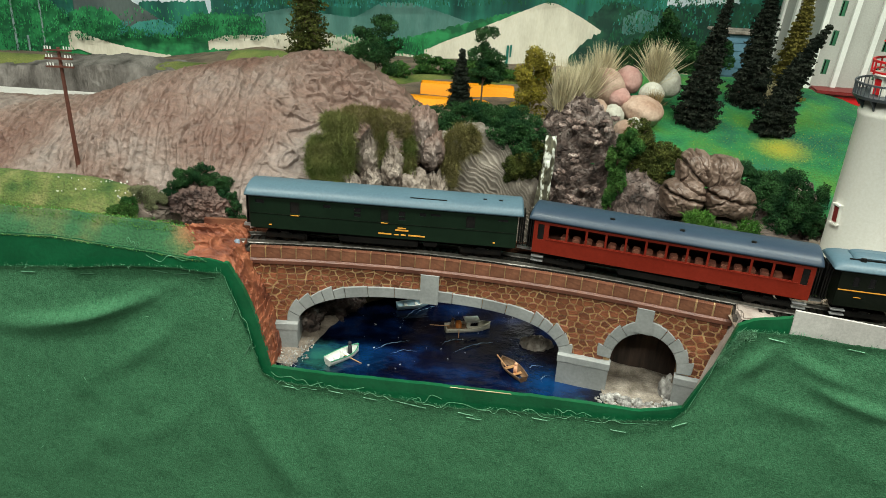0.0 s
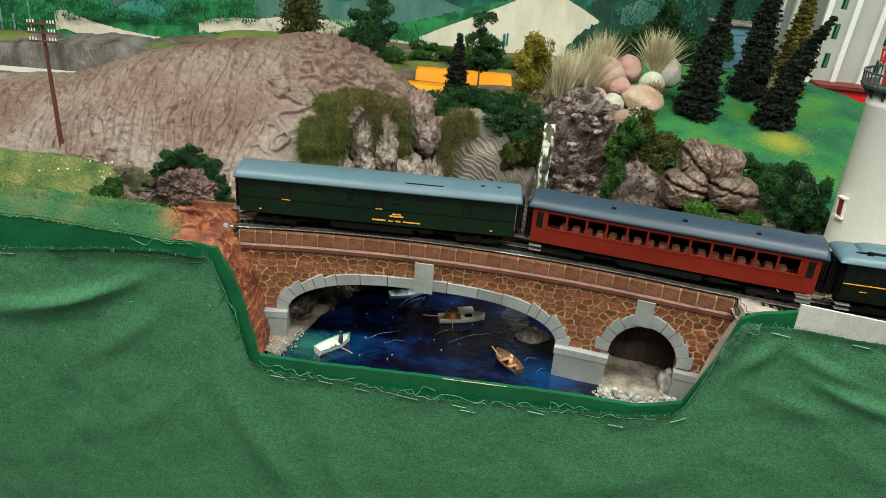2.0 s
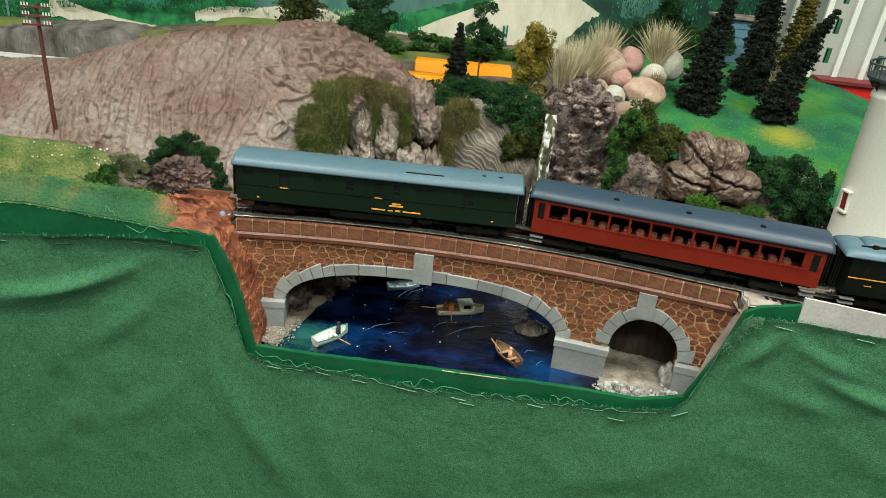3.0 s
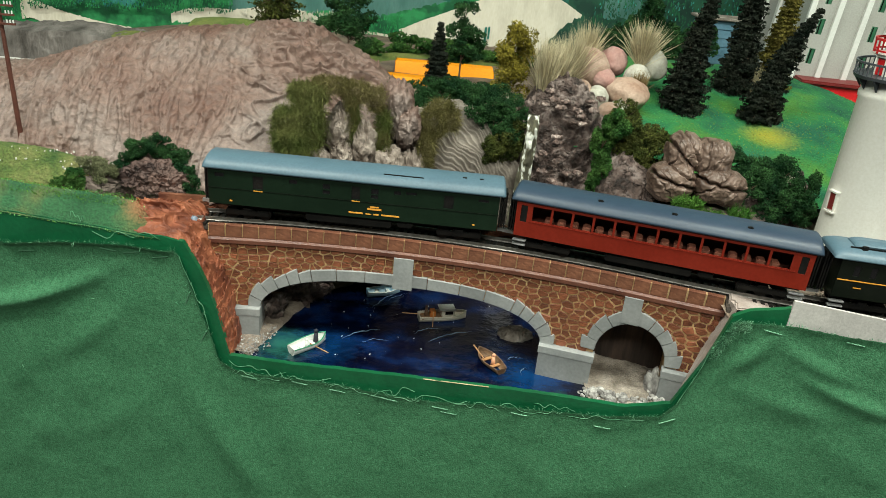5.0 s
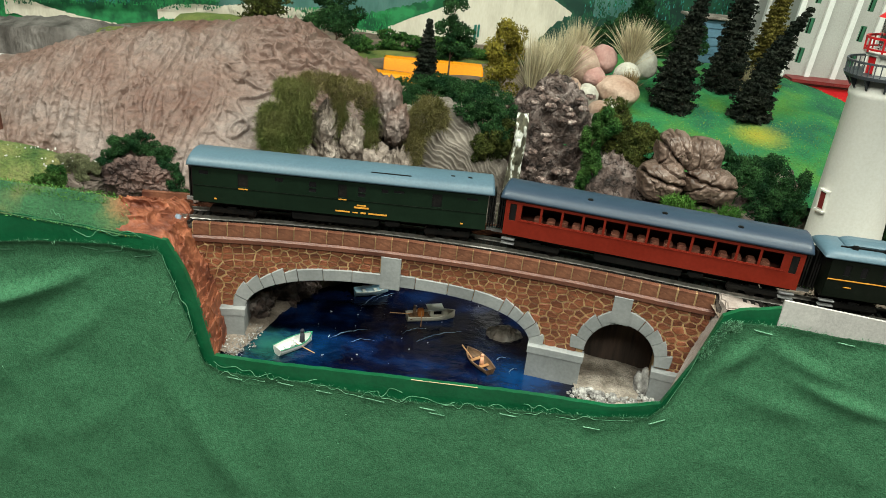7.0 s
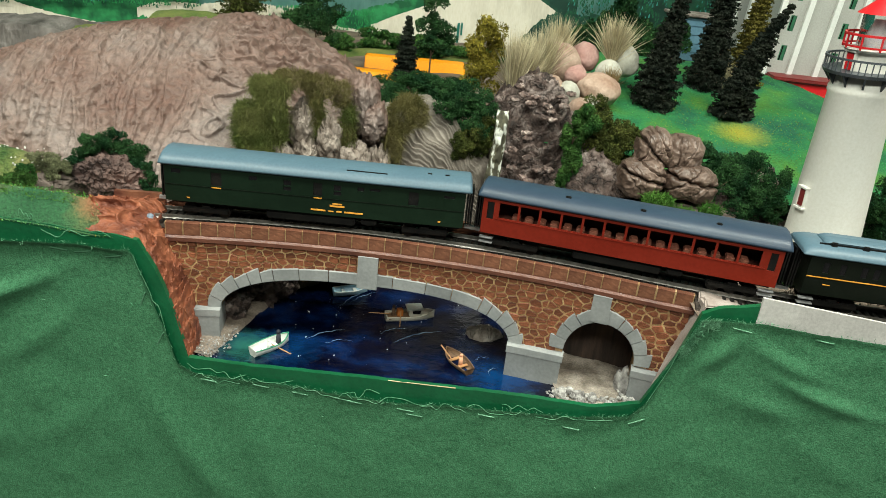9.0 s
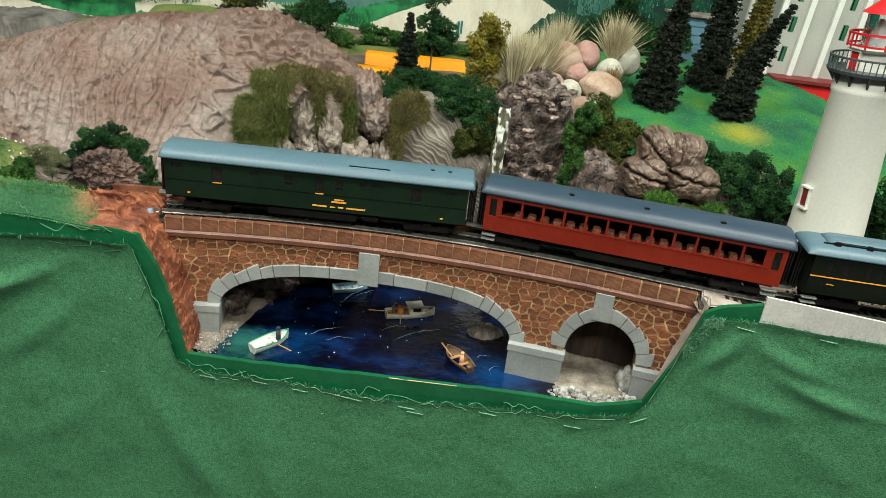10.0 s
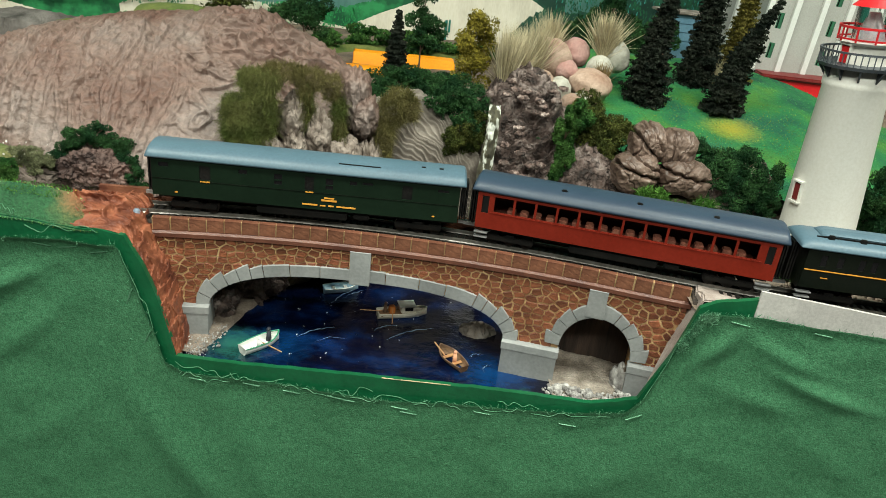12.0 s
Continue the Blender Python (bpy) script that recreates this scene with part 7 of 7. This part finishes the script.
tube(bm, (-0.018, 0.0, 0.007), (-0.036, 0.006, 0.006), 0.0004)
part("pole", bm, M_OAR, t)
figurine("figurine", b2 @ pose(-0.015, 0.001, 0.0045), 0.011, M_WOOD, "brown peg figure in the cabin boat")
b3 = pose(0.104, 0.588, -0.0012, 0, 0, 122)
t = thing("rowing_boat", b3, "brown clinker rowing boat with an oar", "boat", "boats on the river")
hull(t, 0.033, 0.015, 0.006, M_WOOD, M_WOOD, 0.6)
for x in (-0.008, 0.003):
    boxed("thwart", (x, x + 0.003, -0.005, 0.005, 0.003, 0.0036), M_OAR, t)
bm = bmesh.new()
tube(bm, (0.004, 0.003, 0.004), (0.018, 0.005, 0.010), 0.0006)
part("oar", bm, M_OAR, t)
figurine("figurine", b3 @ pose(-0.004, 0.0, 0.0018), 0.0115, M_FIGO, "peach coloured peg figure in the brown boat")
t = thing("rowing_boat", pose(0.008, 0.690, 0.0002, 0, 0, 20), "pale blue and white rowing boat", "boat", "boats on the river")
hull(t, 0.032, 0.013, 0.006, M_BLUEB, M_HULL_G)
for x in (-0.008, 0.003):
    boxed("thwart", (x, x + 0.003, -0.005, 0.005, 0.003, 0.0036), M_HULL_G, t)

# ---- river details ----
M_MUD = mat("mossy_sand", (0.045, 0.042, 0.018), (0.17, 0.135, 0.082), 60, 0.9, bump=0.7, fine=400, fine_mix=0.6)
rock("river_rock", pose(0.128, 0.636, -0.002), (0.0155, 0.011, 0.0095), M_ROCKG, "grey rock standing in the river", "rock", seed=41, rough=0.2, sub=5)
for k, (x, y, z, a, b, c) in enumerate([(-0.075, 0.675, 0.006, 0.025, 0.018, 0.022), (-0.045, 0.705, 0.006, 0.022, 0.014, 0.02), (-0.095, 0.64, 0.006, 0.02, 0.02, 0.02), (-0.02, 0.735, 0.01, 0.025, 0.016, 0.03), (-0.065, 0.71, 0.015, 0.03, 0.018, 0.035)]):
    rock("bank_rock", pose(x, y, z, 0, 0, 30 * k), (a, b, c), M_MUD if k in (1, 3) else M_CAVE, "sandy mossy hump on the river bank" if k in (1, 3) else "dark rough rock on the river bank", "rock", seed=k + 45, rough=0.42, sub=5, group="bank rocks", freq=2.2, kind="structure")
M_WAKE = mat("white_wake_paint", (0.03, 0.07, 0.15), (0.26, 0.38, 0.5), 60, 0.3, bump=0.1)


def wake(x0, y0, x1, y1, w, label, bow=0.004):
    verts, faces = [], []
    n = 24
    dx, dy = x1 - x0, y1 - y0
    L = math.hypot(dx, dy)
    nx, ny = -dy / L, dx / L
    for i in range(n + 1):
        u = i / n
        off = bow * math.sin(math.pi * u) + 0.0016 * noise.noise(Vector((u * 7, x0 * 50, 0)))
        h = w * math.sin(math.pi * min(max(u, 0.02), 0.98)) * (0.6 + 0.8 * abs(noise.noise(Vector((u * 14, y0 * 40, 0)))))
        for s in (-1, 1):
            verts.append((x0 + dx * u + nx * (off + s * h), y0 + dy * u + ny * (off + s * h), 0.0016))
    for i in range(n):
        faces.append((2 * i, 2 * i + 1, 2 * i + 3, 2 * i + 2))
    return tagged(raw("wake", verts, faces, M_WAKE), label, "wake", "white wakes on the water", "structure")


for a in [(0.052, 0.610, 0.092, 0.634, 0.0007), (0.040, 0.622, 0.062, 0.634, 0.0005), (0.0, 0.66, 0.028, 0.70, 0.0006), (0.01, 0.672, 0.035, 0.695, 0.0004), (-0.02, 0.605, 0.012, 0.625, 0.0006), (-0.005, 0.60, 0.02, 0.608, 0.0004), (0.118, 0.592, 0.132, 0.597, 0.0004), (0.128, 0.572, 0.137, 0.584, 0.0004)]:
    wake(*a, "thin white painted wake on the river")

# ---- felt edge: staples, loose threads, frayed fringe ----
M_STAPLE = mat("green_painted_staple", (0.06, 0.19, 0.10), (0.12, 0.27, 0.165), 100, 0.4, metal=0.3, bump=0.1)


def cloth_at(x, below):
    z = edge_at(CLOTH_EDGE, x) - below
    return on_board(x, z, cloth_height(x, z) + 0.0006), z


for x, below, turn in [(-0.31, 0.006, 5), (-0.255, 0.008, 8), (-0.19, 0.006, -4), (-0.172, 0.007, 10), (-0.150, 0.007, 12), (-0.085, 0.005, -3), (-0.045, 0.004, -5), (-0.015, 0.006, -4), (0.018, 0.004, -5), (0.026, 0.005, -5), (0.065, 0.006, -4), (0.072, 0.010, -4), (0.125, 0.006, -4), (0.187, 0.011, -3), (0.232, 0.012, 30), (0.285, 0.006, -8), (0.34, 0.005, -6), (-0.131, 0.02, 70), (-0.12, 0.02, 65)]:
    p, z = cloth_at(x, below)
    bm = bmesh.new()
    tube(bm, (-0.006, 0, 0), (0.006, 0, 0), 0.00055, 6)
    for e in (-0.006, 0.006):
        tube(bm, (e, 0, 0), (e, 0.003, 0), 0.0005, 6)
    ob = part("staple", bm, M_STAPLE)
    ob.matrix_world = Matrix.Translation(p) @ Matrix.Rotation(-0.1145, 4, "Z") @ Matrix.Rotation(math.radians(-turn), 4, "Y")
    tagged(ob, "green-tinted metal staple holding the felt", "staple", "staples along the felt")
M_THREAD = mat("pale_green_thread", (0.05, 0.18, 0.09), (0.12, 0.29, 0.165), 100, 0.9, bump=0)


def thread(x0, x1, below, curl, seed):
    r = random.Random(seed)
    cu = bpy.data.curves.new("loose_thread", "CURVE")
    cu.dimensions, cu.bevel_depth, cu.bevel_resolution, cu.resolution_u = "3D", 0.00025, 1, 4
    sp = cu.splines.new("BEZIER")
    n = 9
    sp.bezier_points.add(n - 1)
    for i, bp in enumerate(sp.bezier_points):
        u = i / (n - 1)
        x = x0 + (x1 - x0) * u
        z = edge_at(CLOTH_EDGE, x) - below + 0.5 * curl * math.sin(u * 6 + seed) + r.uniform(-0.0028, 0.0028)
        bp.co = on_board(x, z, max(cloth_height(x, z), 0.0025) + 0.0014 + r.uniform(0, 0.0008))
        bp.handle_left_type = bp.handle_right_type = "AUTO"
    cu.materials.append(M_THREAD)
    tagged(new("loose_thread", cu), "pale green loose thread on the felt edge", "thread", "loose threads")


for k, (a, b, c, d) in enumerate([(-0.10, -0.055, -0.004, 0.003), (-0.095, -0.06, 0.002, 0.004), (-0.06, -0.02, -0.002, 0.003), (0.02, 0.045, -0.005, 0.003), (0.03, 0.085, -0.002, 0.003), (0.075, 0.11, 0.001, 0.002), (0.135, 0.165, -0.005, 0.003), (0.11, 0.15, -0.001, 0.003), (0.16, 0.215, 0.001, 0.002), (-0.20, -0.15, -0.008, 0.003), (-0.135, -0.115, -0.004, 0.004), (0.235, 0.262, -0.004, 0.004), (0.255, 0.27, 0.002, 0.005), (-0.215, -0.205, -0.02, 0.006), (-0.02, 0.025, 0.0, 0.002)]):
    thread(a, b, c, d, k)
fr = []
for k in range(260):
    x = -0.36 + 0.74 * k / 259
    z = edge_at(CLOTH_EDGE, x)
    p = on_board(x, z, cloth_height(x, z))
    fr.append((p.x, p.y, p.z, 0.002, 0.0006, 0.0012, 0, -0.25, 0.9))
for k in range(70):
    x = 0.2505 + 0.017 * k / 69
    z = edge_at(CLOTH_EDGE, x)
    p = on_board(x, z, cloth_height(x, z) + 0.001)
    for _ in range(6):
        fr.append((p.x, p.y, p.z - 0.002, 0.003, 0.0006, 0.003, -0.5, -0.3, 0.7))
t = thing("frayed_edge", pose(0, 0, 0), "pale frayed fibres along the felt's cut edge", "fringe", kind="stuff")
blades("fringe", fr, 4600, 0.0034, 0.00028, M_THREAD, t, seed=81, spread=0.7, droop=0.2)
lint = []
rl = random.Random(9)
for k in range(60):
    x, z = rl.uniform(-0.33, 0.38), rl.uniform(-0.12, 0.05)
    if z < edge_at(CLOTH_EDGE, x) - 0.012:
        p = on_board(x, z, cloth_height(x, z) + 0.0003)
        lint.append((p.x, p.y, p.z, 0.0003, 0.0001, 0.0003, rl.uniform(-1, 1), -0.1, rl.uniform(-1, 1)))
t = thing("lint", pose(0, 0, 0), "tiny pale lint fibres clinging to the felt", "lint", kind="stuff")
blades("lint_fibre", lint, 70, 0.0028, 0.0005, M_THREAD, t, seed=82, spread=0.1, droop=0.3)

# ---- flock tufts on lawn and turf ----
def tufts(source, box_xy, n, length, material, label, seed):
    """Short fibres standing on a ground sheet, inside x0, x1, y0, y1."""
    x0, x1, y0, y1 = box_xy
    roots = [(v.co.x, v.co.y, v.co.z, 0.003, 0.003, 0.0003, 0, -0.2, 0.9) for v in source.data.vertices if x0 < v.co.x < x1 and y0 < v.co.y < y1]
    t = thing("grass_flock", pose(0, 0, 0), label, "grass", kind="stuff")
    blades("flock", roots, n, length, 0.0005, material, t, seed=seed, spread=0.6, droop=0.2)


M_FLOCK_A = mat("lawn_flock_fibre", (0.05, 0.25, 0.08), (0.16, 0.38, 0.09), 20, 0.95, bump=0, island=0.4)
M_FLOCK_B = mat("yellow_flock_fibre", (0.12, 0.17, 0.025), (0.32, 0.29, 0.04), 20, 0.95, bump=0, island=0.5)
lawn = bpy.data.objects["lawn_hill"]
tufts(lawn, (0.2, 0.62, 0.68, 1.06), 12000, 0.0014, M_FLOCK_A, "green flock fibres over the lawn", 91)
tufts(lawn, (0.3, 0.50, 0.78, 0.92), 1800, 0.0020, M_FLOCK_B, "yellow flock fibres on the lawn", 92)
tufts(bpy.data.objects["west_ground"], (-0.5, -0.15, 0.56, 0.66), 9000, 0.0018, M_FLOCK_A, "green flock fibres over the turf bank", 93)
tufts(bpy.data.objects["west_ground"], (-0.5, -0.16, 0.56, 0.66), 1500, 0.0018, M_FLOCK_B, "yellowish flock fibres over the turf bank", 94)

# ---- small extras ----
rock("pale_blob", pose(*on_track(-0.094, -0.013, 0.0965)), (0.0028, 0.0024, 0.0045), mat("pale_blue_plaster", (0.12, 0.16, 0.22), (0.24, 0.29, 0.35), 100, 0.5), "pale blue plaster blob at the bridge end", "blob", seed=77, rough=0.2, sub=3)
bm = bmesh.new()
prev = None
for k in range(26):
    x = 0.05 + 0.05 * k / 25
    z = edge_at(BOARD_EDGE, x) + 0.0004
    cur = [bm.verts.new(on_board(x, z + dz, o)) for dz, o in ((-0.00045, 0.0002), (-0.0002, 0.0002), (-0.0002, -0.0006), (-0.00045, -0.0006))]
    if prev:
        for q in range(4):
            bm.faces.new((prev[q], cur[q], cur[(q + 1) % 4], prev[(q + 1) % 4]))
    else:
        bm.faces.new(cur)
    prev = cur
bm.faces.new(prev)
tagged(part("plywood_edge", bm, M_PLY), "bare pale plywood edge above the board", "board", kind="structure")
specks = [(random.Random(k).uniform(-0.04, 0.135), random.Random(k + 900).uniform(0.575, 0.69), 0.0008, 0.001, 0.001) for k in range(60)]
chips("tiny white foam specks on the water", specks, 60, 0.00045, M_CHIP, 8, "foam_specks")
